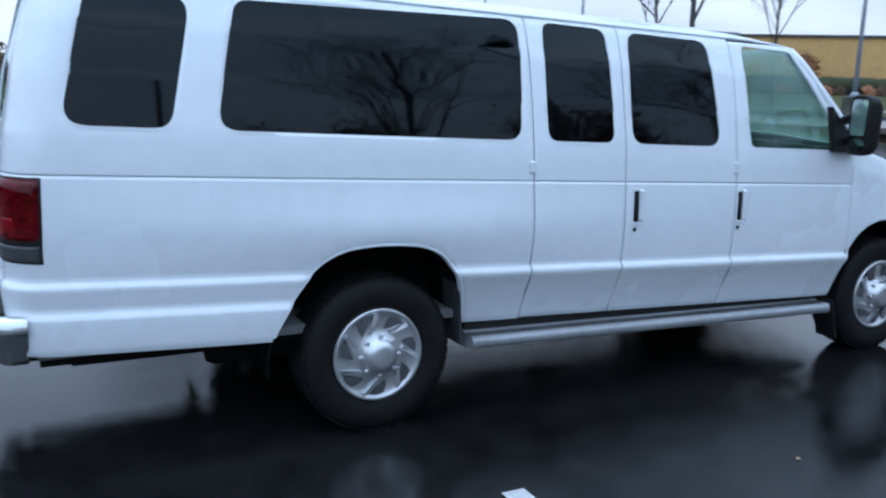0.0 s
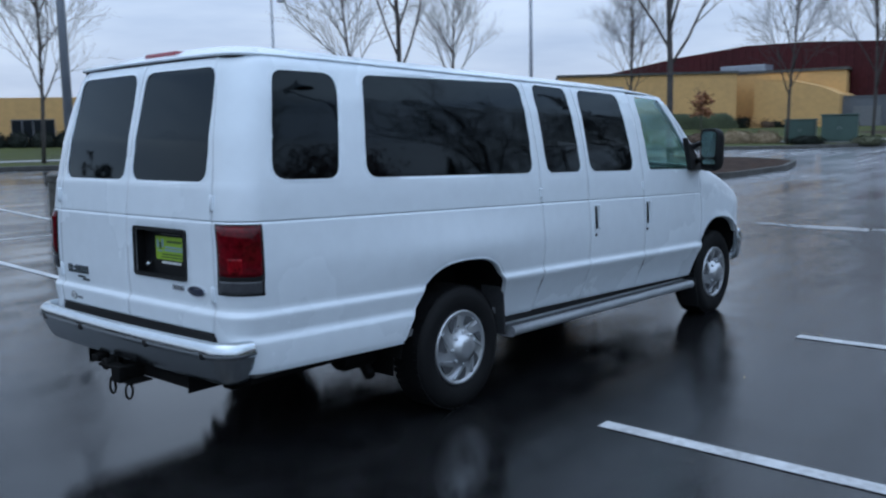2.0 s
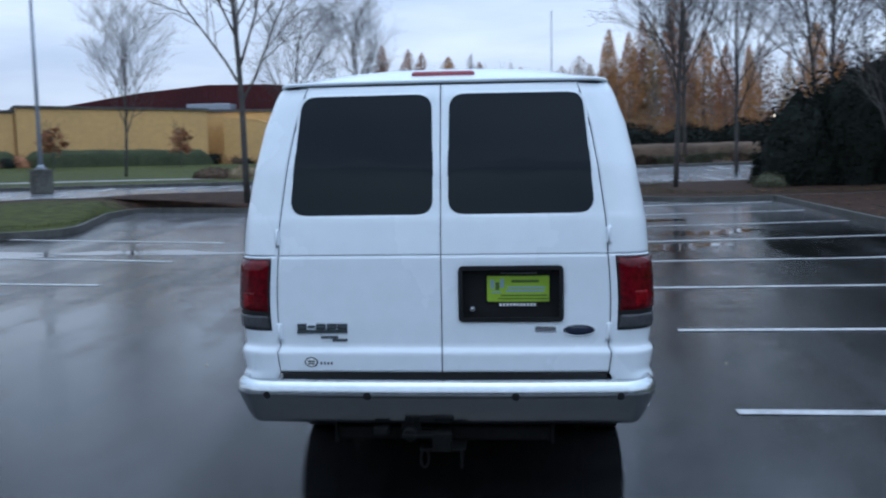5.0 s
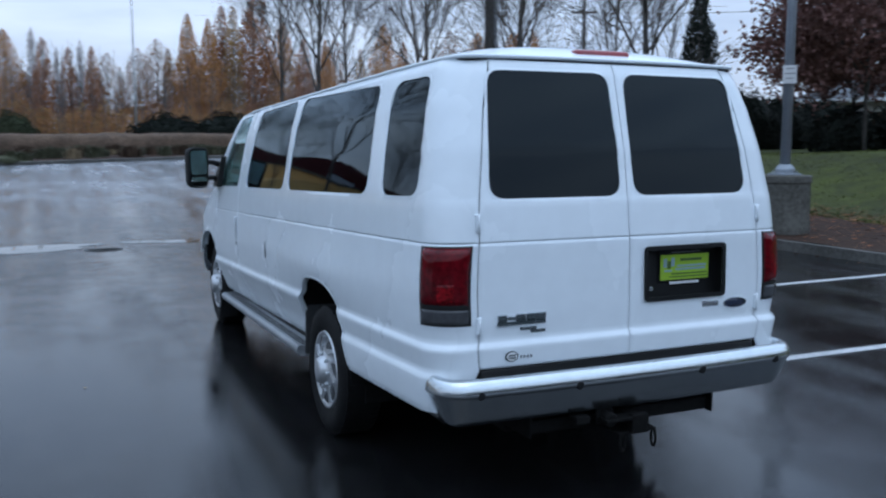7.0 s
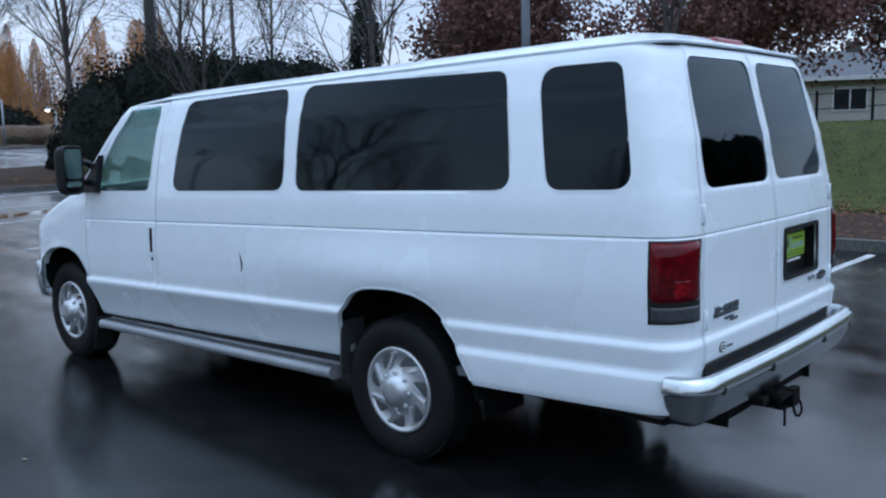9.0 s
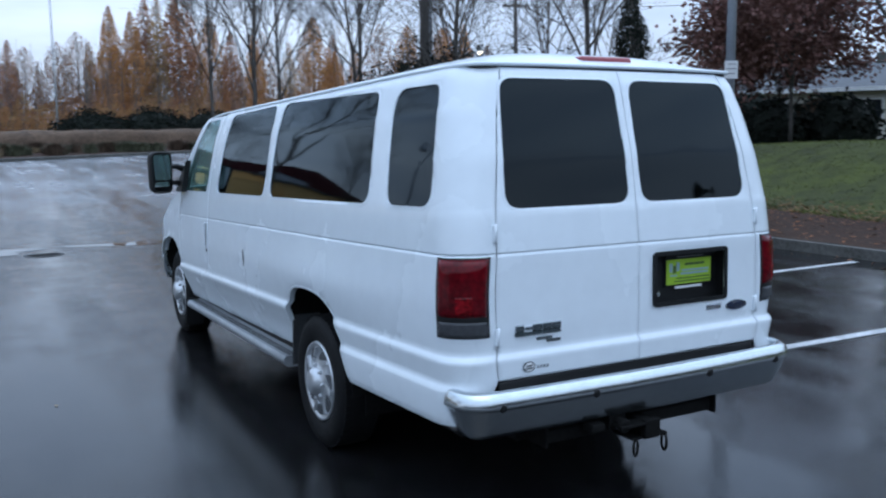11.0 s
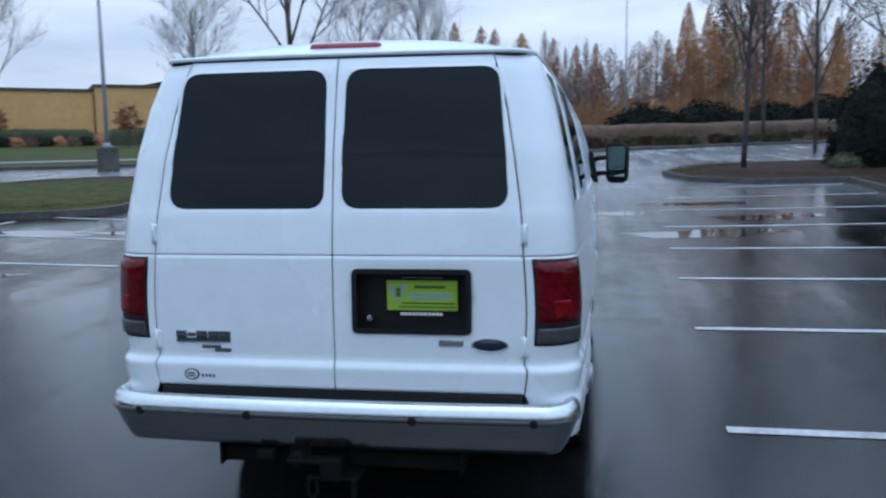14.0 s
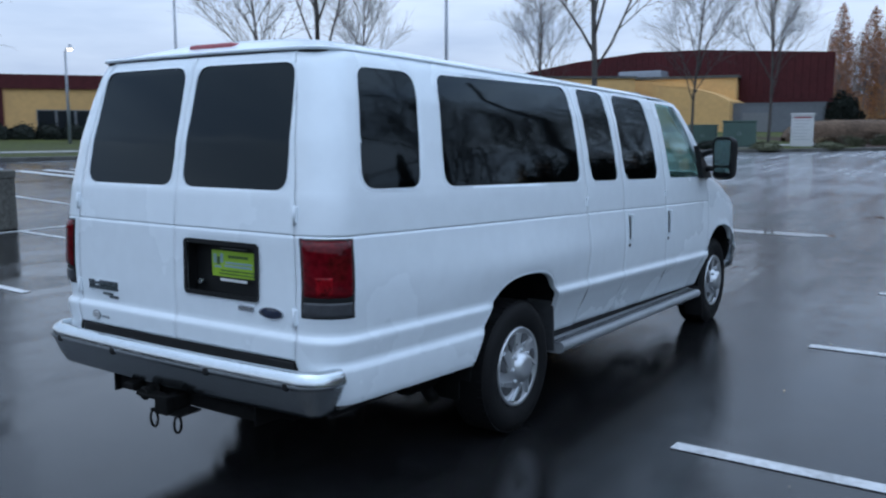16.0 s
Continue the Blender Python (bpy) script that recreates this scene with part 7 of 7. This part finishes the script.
roof_line = [(-34.5, 5.8), (-33.8, 6.5), (-28.0, 7.35), (-22.5, 7.85), (-18.0, 7.8), (-8.7, 7.2)]
for x, z in roof_line:
    for y, zz in ((60.6, 3.2), (60.6, z), (66, z), (74, z), (74, 3.2)):
        v.append((x - 0.35 * (y - 60.6), y, zz))
n = 5
for i in range(len(roof_line) - 1):
    for j in range(n - 1):
        a = i * n + j
        f.append((a, a + n, a + n + 1, a + 1))
f += [tuple(range(n)), tuple((len(roof_line) - 1) * n + j for j in reversed(range(n)))]
obj("roof", v, f, REDMETAL, hall)
for k in range(50):
    x = -33.6 + 24.8 * k / 49
    z = ramp_of(roof_line, x)
    part("cladding_rib", boxed(x - 0.04, x + 0.04, 60.53, 60.6, 3.3, z - 0.05), REDMETAL, hall)
part("skylight", boxed(-23.5, -20.2, 58.6, 60.2, 5.8, 6.3, 0.05), STEEL, hall)
wall_part("dark_base", along_wall(A, B, 0, 0.06), along_wall(A, B, 23, 0.06), 1.0, 1.9, 0.1, CONCRETE, hall)
wall_part("utility_hatch", along_wall(A, B, 9.4, 0.05), along_wall(A, B, 9.8, 0.05), 2.3, 3.0, 0.1, GREYWALL, hall)
yard = thing("yard_wall", "grey block yard wall with a small gable", "wall")
wall_part("wall", (-15.0, 57.6), (-8.7, 58.2), 1.2, 3.70, 0.25, GREYWALL, yard)
wall_part("gate", (-13.9, 57.55), (-12.2, 57.72), 1.3, 3.1, 0.08, TRIMGREY, yard)
wall_part("coping", (-15.05, 57.55), (-8.65, 58.15), 3.70, 3.78, 0.36, GREYWALL, yard)
porch = thing("ochre_porch", "ochre end block with a sloping parapet", "building")
v = [(-20.0, 56.2, 1.2), (-14.6, 56.9, 1.2), (-14.6, 56.9, 3.9), (-15.6, 56.8, 4.4), (-17.6, 56.5, 4.95), (-20.0, 56.2, 5.1)]
v += [(x, y + 3.5, z) for x, y, z in v]
obj("wall", v, [(0, 1, 2, 3, 4, 5), (11, 10, 9, 8, 7, 6)] + [(i, i + 6, (i + 1) % 6 + 6, (i + 1) % 6) for i in range(6)], YELLOW, porch)
# buildings further left, ochre with red bands and dark windows
shop = thing("ochre_shop", "low ochre building with a dark red parapet and strip windows", "building")
C, D = (-53.5, 18.5), (-41.0, 34.0)
wall_part("wall", C, D, 1.0, 4.5, 12, YELLOW, shop)
wall_part("parapet", along_wall(C, D, 6.5, 0.15), along_wall(C, D, 20.4, 0.15), 4.4, 5.25, 12.3, REDMETAL, shop)
wall_part("pier", along_wall(C, D, 6.8, 0.12), along_wall(C, D, 8.4, 0.12), 1.0, 4.4, 0.4, REDMETAL, shop)
for t0, t1 in ((2.0, 4.6), (10.2, 14.6), (16.8, 19.2)):
    wall_window(C, D, t0, t1, 1.95, 3.15, shop, 4)
entry = thing("glazed_entry", "ochre block with a dark glazed entry", "building")
E1, F1 = (-38.87, 39.66), (-30.6, 47.7)
wall_part("wall", E1, F1, 1.0, 5.2, 10, YELLOW, entry)
wall_part("cap", along_wall(E1, F1, -0.1, 0.12), along_wall(E1, F1, 11.6, 0.12), 5.2, 5.36, 10.2, KERB, entry)
wall_part("wall", (-44.5, 37.0), (-39.2, 41.4), 1.0, 4.4, 8, REDMETAL, entry)
wall_part("cap", (-44.5, 36.9), (-39.2, 41.3), 4.4, 4.7, 8.2, GREYWALL, entry)
wall_window((-44.5, 37.0), (-39.2, 41.4), 0.6, 6.4, 1.6, 4.0, entry, 6)
K1, L1 = (-30.4, 47.6), (-20.5, 54.4)
wall_part("wall", K1, L1, 1.0, 5.5, 6, YELLOW, entry)
wall_part("cap", along_wall(K1, L1, -0.1, 0.12), along_wall(K1, L1, 12.1, 0.12), 5.5, 5.66, 6.2, KERB, entry)
FAR_AT = Matrix.Translation((0.5, -4.8, 1.65)) @ Matrix.Scale(1.19, 4) @ Matrix.Translation((-0.5, 4.8, -1.65))
for b in (hall, yard, porch, entry):
    b.matrix_world = FAR_AT
# clipped hedges at the foot of the walls
for k in range(30):
    t = k / 29
    for (p, q, m) in ((C, D, EVERGREEN), (A, B, (EVERGREEN, OCHRE, HEATH)[k % 3]), (E1, F1, (HEATH, RUSSET, EVERGREEN)[k % 3])):
        if k % 2 and p is not A:
            continue
        w = along_wall(p, q, t * (Vector(q) - Vector(p)).length, 1.5)
        w = FAR_AT @ Vector((w[0], w[1], 0)) if p is not C else w
        shrub("wall_shrub", 600 + k, (w[0], w[1], ground_z(w[0], w[1]) + 0.1), 1.15, 0.7, 0.8, 260, 0.13, m, "clipped shrub at the foot of a wall")
for k, (p, q) in enumerate(((K1, L1), (E1, F1))):
    span = (Vector(q) - Vector(p)).length
    foot = [FAR_AT @ Vector((*along_wall(p, q, span * i / 24, 1.3), 0)) for i in range(25)]
    clipped_hedge(640 + k, [(w[0], w[1]) for w in foot], 1.5, 1.25, IVY, "clipped dark hedge at the foot of the ochre wall")
for k, (x, y) in enumerate(((-23.8, 57.6), (-30.8, 52.4), (-40.6, 51.6))):
    t = round_tree("small_maple", 80 + k, 3.0, 1.0, RUSSET, 380, "small ornamental tree with a few russet leaves", 0.18)
    stand(t, x, y)

# service cabinets and sign board by the drive
def cabinet(name, w, d, h, mat, label):
    c = thing(name, label, "utility cabinet")
    part("body", boxed(-w / 2, w / 2, -d / 2, d / 2, 0.08, h, 0.03), mat, c)
    part("lid", boxed(-w / 2 - 0.04, w / 2 + 0.04, -d / 2 - 0.04, d / 2 + 0.04, h, h + 0.07, 0.02), mat, c)
    part("plinth", boxed(-w / 2 - 0.1, w / 2 + 0.1, -d / 2 - 0.1, d / 2 + 0.1, 0, 0.08, 0.01), CONCRETE, c)
    for s in (-1, 1):
        dr = part("door", boxed(s * w / 4 - w / 4 + 0.02, s * w / 4 + w / 4 - 0.02, -d / 2 - 0.02, -d / 2, 0.14, h - 0.06, 0.006), mat, c)
        part("handle", boxed(s * 0.06 - 0.012, s * 0.06 + 0.012, -d / 2 - 0.05, -d / 2 - 0.02, h * 0.5, h * 0.62, 0.004), STEEL, dr)
    return c


cb = cabinet("green_cabinet", 1.5, 1.2, 1.25, GREENBOX, "dull green metal service cabinet on a plinth")
cb.matrix_world = pose(-8.4, 38.6, ground_z(-8.4, 38.6) + 0.1, 0, 0, 14)
copy_thing(cb, pose(-10.3, 39.0, ground_z(-10.3, 39) + 0.1, 0, 0, 14) @ Matrix.Diagonal((0.9, 0.9, 0.85, 1)))
board = thing("sign_board", "free-standing white sign board with faint lines of print", "sign")
part("panel", boxed(-0.50, 0.50, -0.14, 0.14, 0.05, 1.55, 0.02), WHITEBOARD, board)
part("cap", boxed(-0.54, 0.54, -0.18, 0.18, 1.55, 1.64, 0.02), WHITEBOARD, board)
part("printed_bar", boxed(-0.40, 0.40, -0.146, -0.139, 1.40, 1.47), FADED, board)
for k in range(7):
    part("printed_bar", boxed(-0.38, 0.36 - 0.09 * (k % 3), -0.146, -0.139, 1.27 - 0.15 * k, 1.30 - 0.15 * k), PALEPRINT, board)
board.matrix_world = pose(-5.95, 40.4, ground_z(-5.95, 40.4) + 0.1, 0, 0, 8)

# houses beyond the lawn
def house(name, w, d, wall_h, ridge, label):
    h = thing(name, label, "house")
    part("wall", boxed(-w / 2, w / 2, -d / 2, d / 2, -0.5, wall_h), HOUSEWALL, h)
    v = [(-w / 2 - 0.5, -d / 2 - 0.5, wall_h), (w / 2 + 0.5, -d / 2 - 0.5, wall_h), (w / 2 + 0.5, d / 2 + 0.5, wall_h), (-w / 2 - 0.5, d / 2 + 0.5, wall_h), (-w / 2 + 1.2, 0, ridge), (w / 2 - 1.2, 0, ridge)]
    rf = obj("roof", v, [(0, 1, 5, 4), (2, 3, 4, 5), (1, 2, 5), (3, 0, 4), (3, 2, 1, 0)], SHINGLE, h)
    part("chimney", boxed(-0.4, 0.4, -0.3, 0.5, ridge - 0.6, ridge + 0.5, 0.02), KERB, rf)
    part("fascia", boxed(-w / 2 - 0.52, w / 2 + 0.52, -d / 2 - 0.54, -d / 2 - 0.48, wall_h - 0.18, wall_h + 0.02), WHITEBOARD, h)
    for x in (-w * 0.34, -w * 0.02, w * 0.30):
        win = part("window", boxed(x - 0.85, x + 0.85, -d / 2 - 0.05, -d / 2 + 0.02, 0.75, 1.95, 0.01), WHITEBOARD, h)
        for s in (-1, 1):
            part("pane", boxed(x + s * 0.40 - 0.36, x + s * 0.40 + 0.36, -d / 2 - 0.062, -d / 2 - 0.04, 0.83, 1.87), DARKGLASS, win)
    part("door", boxed(w * 0.14 - 0.45, w * 0.14 + 0.45, -d / 2 - 0.06, -d / 2, 0, 2.05, 0.01), TRIMGREY, h)
    return h


h1 = house("house", 15, 8, 2.5, 4.1, "low cream bungalow with a grey shingle roof")
h1.matrix_world = pose(48.0, 12.5, 1.65, 0, 0, -70)
copy_thing(h1, pose(42.9, 27.2, 1.75, 0, 0, -62))
copy_thing(h1, pose(50, -8, 1.6, 0, 0, -95))

# parked cars
def car(name, label, paint, suv):
    c = thing(name, label, "car")
    L, W, H = (4.75, 1.88, 1.72) if suv else (4.5, 1.76, 1.45)
    st = [(-0.5, 0.42, 0.62), (-0.485, 0.34, 0.98), (-0.40, 0.30, H * 0.60), (-0.36, 0.30, H * 0.62), (0.16, 0.28, H * 0.60), (0.30, 0.28, H * 0.56), (0.46, 0.32, H * 0.48), (0.5, 0.40, 0.58)]
    v, f = [], []
    for k, zb, zt in st:
        wv = W / 2 * (1 - 0.16 * max(0, abs(k) - 0.36) / 0.14)
        for x, z in ((-wv * 0.95, zb), (-wv, zb + 0.15), (-wv, (zb + zt) / 2 + 0.08), (-wv * 0.93, zt), (wv * 0.93, zt), (wv, (zb + zt) / 2 + 0.08), (wv, zb + 0.15), (wv * 0.95, zb)):
            v.append((x, k * L, z))
    n = 8
    for i in range(len(st) - 1):
        for j in range(n):
            a, b = i * n + j, i * n + (j + 1) % n
            f.append((a, b, b + n, a + n))
    f += [tuple(reversed(range(n))), tuple((len(st) - 1) * n + j for j in range(n))]
    body = obj("body", v, f, paint, c, True)
    bv = body.modifiers.new("bevel", "BEVEL")
    bv.width, bv.segments = 0.04, 2
    cab = [(-0.488, H * 0.60, 0.47), (-0.462, H * 0.86, 0.42), (-0.415, H * 0.965, 0.385), (-0.20, H, 0.38), (0.03, H * 0.99, 0.38), (0.10, H * 0.945, 0.385), (0.27, H * 0.58, 0.46)]
    n = len(cab)
    v = [(s * W * w, k * L, z) for k, z, w in cab for s in (-1, 1)]
    f = [(2 * i, 2 * i + 1, 2 * i + 3, 2 * i + 2) for i in range(n - 1)] + [tuple(2 * i for i in range(n)), tuple(2 * i + 1 for i in reversed(range(n)))]
    obj("cabin_glass", v, f, DARKGLASS, c)
    v = [(s * W * (w + 0.006), k * L, z + 0.014) for k, z, w in cab[1:6] for s in (-1, 1)]
    rp = obj("roof_panel", v, [(2 * i, 2 * i + 1, 2 * i + 3, 2 * i + 2) for i in range(4)], paint, c)
    so = rp.modifiers.new("sheet", "SOLIDIFY")
    so.thickness = 0.05
    for s in (-1, 1):
        for k0, z0, k1, z1 in ((-0.40, 0.60, -0.385, 0.965), (-0.21, 0.60, -0.20, 0.99), (-0.02, 0.59, -0.005, 0.985), (0.265, 0.585, 0.10, 0.935)):
            tube("pillar", [(s * W * 0.474, k0 * L, z0 * H), (s * W * 0.43, (k0 + k1) / 2 * L, (z0 + z1) / 2 * H), (s * W * 0.392, k1 * L, z1 * H)], 0.035, paint, c, 6)
        tube("roof_rail", [(s * W * 0.35, -0.38 * L, H * 0.985), (s * W * 0.35, -0.36 * L, H * 1.02), (s * W * 0.35, -0.02 * L, H * 1.03), (s * W * 0.35, 0.0, H * 1.0)], 0.018, STEEL, c, 6)
    for s in (-1, 1):
        for k in (-0.31, 0.31):
            wh = part("wheel", lathe([(0.0, -0.10), (0.24, -0.10), (0.33, -0.08), (0.345, 0.0), (0.33, 0.08), (0.24, 0.10), (0.0, 0.10)], 24, "x"), TYRE, c)
            wh.matrix_basis = Matrix.Translation((s * (W / 2 - 0.10), k * L, 0.345))
            ri = part("rim", lathe([(0, 0.105), (0.19, 0.105), (0.21, 0.09), (0.21, -0.09), (0.19, -0.105), (0, -0.105)], 18, "x"), HUBCAP, wh)
        part("headlamp", boxed(s * W * 0.36 - 0.16, s * W * 0.36 + 0.16, L * 0.465, L * 0.495, 0.66, 0.80, 0.02), SMOKE, c)
        part("tail_lamp", boxed(s * W * 0.40 - 0.12, s * W * 0.40 + 0.12, -L * 0.50, -L * 0.475, 0.80, 1.0, 0.02), RED, c)
        part("mirror", boxed(s * W * 0.52 - 0.09, s * W * 0.52 + 0.09, L * 0.16, L * 0.19, H * 0.60, H * 0.70, 0.02), paint, c)
    return c


suv = car("parked_suv", "dark parked suv by the ochre building", CARDARK, True)
suv.matrix_world = pose(-29.3, 30.0, ground_z(-29.3, 30.0) + 0.15, 0, 0, 128)

# ---- lit street lamps in the distance ----
def street_lamp(height, label):
    p = thing("street_lamp", label, "street lamp")
    tube("pole", [(0, 0, 0), (0, 0, height * 0.6), (0, 0, height)], [0.09, 0.07, 0.05], STEEL, p, 10)
    tube("arm", [(0, 0, height - 0.1), (0.5, 0, height + 0.12), (0.9, 0, height + 0.10)], 0.03, STEEL, p, 8)
    head = part("lamp_head", lathe([(0, 0.26), (0.05, 0.25), (0.07, 0.14), (0.13, 0.08), (0.20, 0.02), (0.18, 0.02), (0, 0.05)], 20), STEEL, p, "grey bell-shaped lamp shade")
    head.matrix_basis = Matrix.Translation((1.05, 0, height))
    part("lit_lens", lathe([(0, -0.10), (0.09, -0.08), (0.14, 0.0), (0.14, 0.03), (0, 0.03)], 16), LAMPGLOW, p, "glowing warm lamp lens").matrix_basis = Matrix.Translation((1.05, 0, height))
    return p


for x, y, top, turn in ((17.4, 52.3, 4.3, 200), (20.4, 51.0, 3.6, 220), (23.1, 38.2, 6.6, 200), (38.1, 23.3, 7.3, 160), (-38.1, 23.0, 6.0, -20), (-44.8, 4.1, 4.6, 0)):
    z = verge_z(x, y) if 12 < x and y < 48 else ground_z(x, y) + 0.13
    sl = street_lamp(top - z, "lit street lamp on a grey pole")
    c, s = math.cos(radians(turn)), math.sin(radians(turn))
    sl.matrix_world = pose(x - 1.05 * c, y - 1.05 * s, z, 0, 0, turn)
    tagged(sl, group="lit street lamps")

# things against the bungalow's wall
bin_ = thing("wheeled_bin", "blue plastic wheeled bin beside the bungalow", "bin")
part("body", boxed(-0.28, 0.28, -0.34, 0.34, 0.08, 0.98, 0.04, 2), BLUEBIN, bin_)
part("lid", boxed(-0.30, 0.30, -0.37, 0.36, 0.98, 1.05, 0.02, 2), BLUEBIN, bin_)
for sx in (-0.26, 0.26):
    w = part("wheel", lathe([(0, -0.03), (0.10, -0.03), (0.11, 0.0), (0.10, 0.03), (0, 0.03)], 16, "x"), TYRE, bin_)
    w.matrix_basis = Matrix.Translation((sx, 0.30, 0.11))
bin_.matrix_world = pose(41.2, 17.1, verge_z(41.2, 17.1), 0, 0, -60)
toy = thing("play_slide", "yellow plastic play slide on the lawn", "slide")
part("tower", boxed(-0.25, 0.25, -0.25, 0.25, 0.0, 1.5, 0.05, 2), YELLOWTOY, toy)
ch = part("chute", boxed(-0.22, 0.22, -0.04, 0.04, -0.9, 0.9, 0.03, 2), YELLOWTOY, toy)
ch.matrix_basis = Matrix.Translation((0, 0.75, 0.75)) @ Matrix.Rotation(radians(42), 4, "X")
toy.matrix_world = pose(41.9, 16.2, verge_z(41.9, 16.2), 0, 0, 30) @ Matrix.Scale(0.7, 4)


# dark bushes under the maroon trees and a black rail fence along the gardens
for k, (x, y, r) in enumerate(((25.4, 19.6, 1.5), (27.6, 18.2, 1.7), (29.6, 20.4, 1.6), (33.4, 24.0, 1.8), (31.6, 22.6, 1.6))):
    shrub("garden_bush", 700 + k, (x, y, verge_z(x, y) - 0.05), r, r * 0.8, r * 0.95, 700, 0.20, (EVERGREEN, EVERGREEN, HEATH, EVERGREEN, EVERGREEN)[k], "dark evergreen bush under the trees")
fence = thing("rail_fence", "black metal rail fence along the gardens", "fence")
fpts = [(29.0 + 0.42 * k, 18.2 - 1.9 * k) for k in range(9)]
for k, (x, y) in enumerate(fpts):
    z = verge_z(x, y)
    part("post", boxed(x - 0.045, x + 0.045, y - 0.045, y + 0.045, z - 0.1, z + 1.45, 0.006, 1), BLACK, fence)
    if k:
        px, py = fpts[k - 1]
        for h in (0.18, 0.75, 1.32):
            tube("rail", [(px, py, verge_z(px, py) + h), (x, y, z + h)], 0.018, BLACK, fence, 6)

# ---- grass blades, chips and fallen leaves ----
def scatter(name, seed, count, spot, make, mat, label, category):
    rnd2 = random.Random(seed)
    v, f = [], []
    for _ in range(count):
        at = spot(rnd2)
        if at:
            make(v, f, rnd2, at)
    return tagged(obj(name, v, f, mat), label, category, kind="stuff")


def blade(v, f, rnd2, at):
    a = rnd2.uniform(0, 6.283)
    h = rnd2.uniform(0.02, 0.05)
    w = rnd2.uniform(0.006, 0.014)
    dx, dy = math.cos(a), math.sin(a)
    lean = rnd2.uniform(0.0, 0.04)
    b = len(v)
    v += [(at[0] - dx * w, at[1] - dy * w, at[2]), (at[0] + dx * w, at[1] + dy * w, at[2]), (at[0] - dy * lean, at[1] + dx * lean, at[2] + h)]
    f.append((b, b + 1, b + 2))


def flake(low, high):
    def make(v, f, rnd2, at):
        a, size = rnd2.uniform(0, 6.283), rnd2.uniform(low, high)
        c, s = math.cos(a), math.sin(a)
        b = len(v)
        for px, py, pz in ((-1, 0, 0.1), (0, -0.55, 0.0), (1, 0, 0.25), (0, 0.55, 0.35)):
            v.append((at[0] + size * (px * c - py * s), at[1] + size * (px * s + py * c), at[2] + 0.004 + size * pz * rnd2.uniform(0.2, 1.0)))
        f.append((b, b + 1, b + 2, b + 3))
    return make


def on_lawn(r):
    y = r.uniform(-4, 21)
    x = bark_edge(y) - 0.25 + 11 * r.random() ** 1.6
    return (x, y, verge_z(x, y) + 0.005 + 0.03 * noise.noise((x * 1.1, y * 1.1, 2)))


def on_bark(r):
    y = r.uniform(-8, 21)
    x = r.uniform(8.25, bark_edge(y) + 0.7)
    return (x, y, verge_z(x, y) + 0.012)


def on_border(r):
    y = r.uniform(-6, 21)
    x = bark_edge(y) + r.gauss(0.1, 0.75)
    return (x, y, verge_z(x, y) + 0.03) if x > 8.3 else None


def on_bed(r):
    x, y = r.uniform(-17.5, -9.4), r.uniform(11, 18)
    if not inside([Vector(p) for p in ISLAND_L], x, y) or r.random() < 0.25 * noise.noise((x, y, 0)) + 0.2:
        return None
    return (x, y, ground_z(x, y) + 0.20)


def on_bed_right(r):
    x, y = r.uniform(3.6, 14), r.uniform(20.8, 28)
    return (x, y, ground_z(x, y) + 0.21) if inside([Vector(p) for p in ISLAND_R], x, y) else None


def on_asphalt(r):
    a, d = r.uniform(0, 6.283), 1.2 + 9.5 * r.random() ** 0.7
    x, y = d * math.cos(a), -1 + d * math.sin(a)
    return (x, y, ground_z(x, y) + 0.001) if x < 7.9 else None


def by_kerb(r):
    y = r.uniform(-8, 20)
    x = 8.02 - 0.7 * r.random() ** 2.2
    return (x, y, ground_z(x, y) + 0.001)


scatter("grass", 1, 42000, on_lawn, blade, BLADES, "short damp grass blades on the lawn", "grass")
scatter("grass", 2, 20000, on_bed, blade, BLADES, "grass in the kerbed bed", "grass")
scatter("bark_chips", 3, 5000, on_bark, flake(0.015, 0.05), CHIPS, "loose dark bark chips on the strip", "bark chips")
scatter("fallen_leaves", 4, 1700, on_bark, flake(0.025, 0.055), LITTER, "rust-coloured leaves fallen on the bark", "leaves")
scatter("fallen_leaves", 8, 5200, on_border, flake(0.02, 0.045), LITTER, "rust-coloured leaves along the edge of the lawn", "leaves")
scatter("grass", 12, 16000, on_bed_right, blade, DEADGRASS, "short dead grass in the kerbed bed", "grass")
scatter("fallen_leaves", 5, 900, on_bed_right, flake(0.03, 0.07), LITTER, "rust-coloured leaves fallen in the bed", "leaves")
scatter("fallen_leaves", 6, 150, by_kerb, flake(0.02, 0.045), LITTER, "wet leaves washed along the kerb", "leaves")
scatter("leaf_fragments", 7, 110, on_asphalt, flake(0.006, 0.020), STRAW, "small pale leaf fragments on the wet asphalt", "debris")

# small pale utility box on the grass beside the parked car
ub = thing("utility_box", "pale green utility box on the grass strip", "utility box")
part("body", boxed(-0.35, 0.35, -0.28, 0.28, 0.0, 0.62, 0.02, 2), PALEGREEN, ub)
part("lid", boxed(-0.38, 0.38, -0.31, 0.31, 0.62, 0.70, 0.02, 2), PALEGREEN, ub)
ub.matrix_world = pose(-28.1, 27.95, ground_z(-28.1, 27.95) + 0.13, 0, 0, -40)
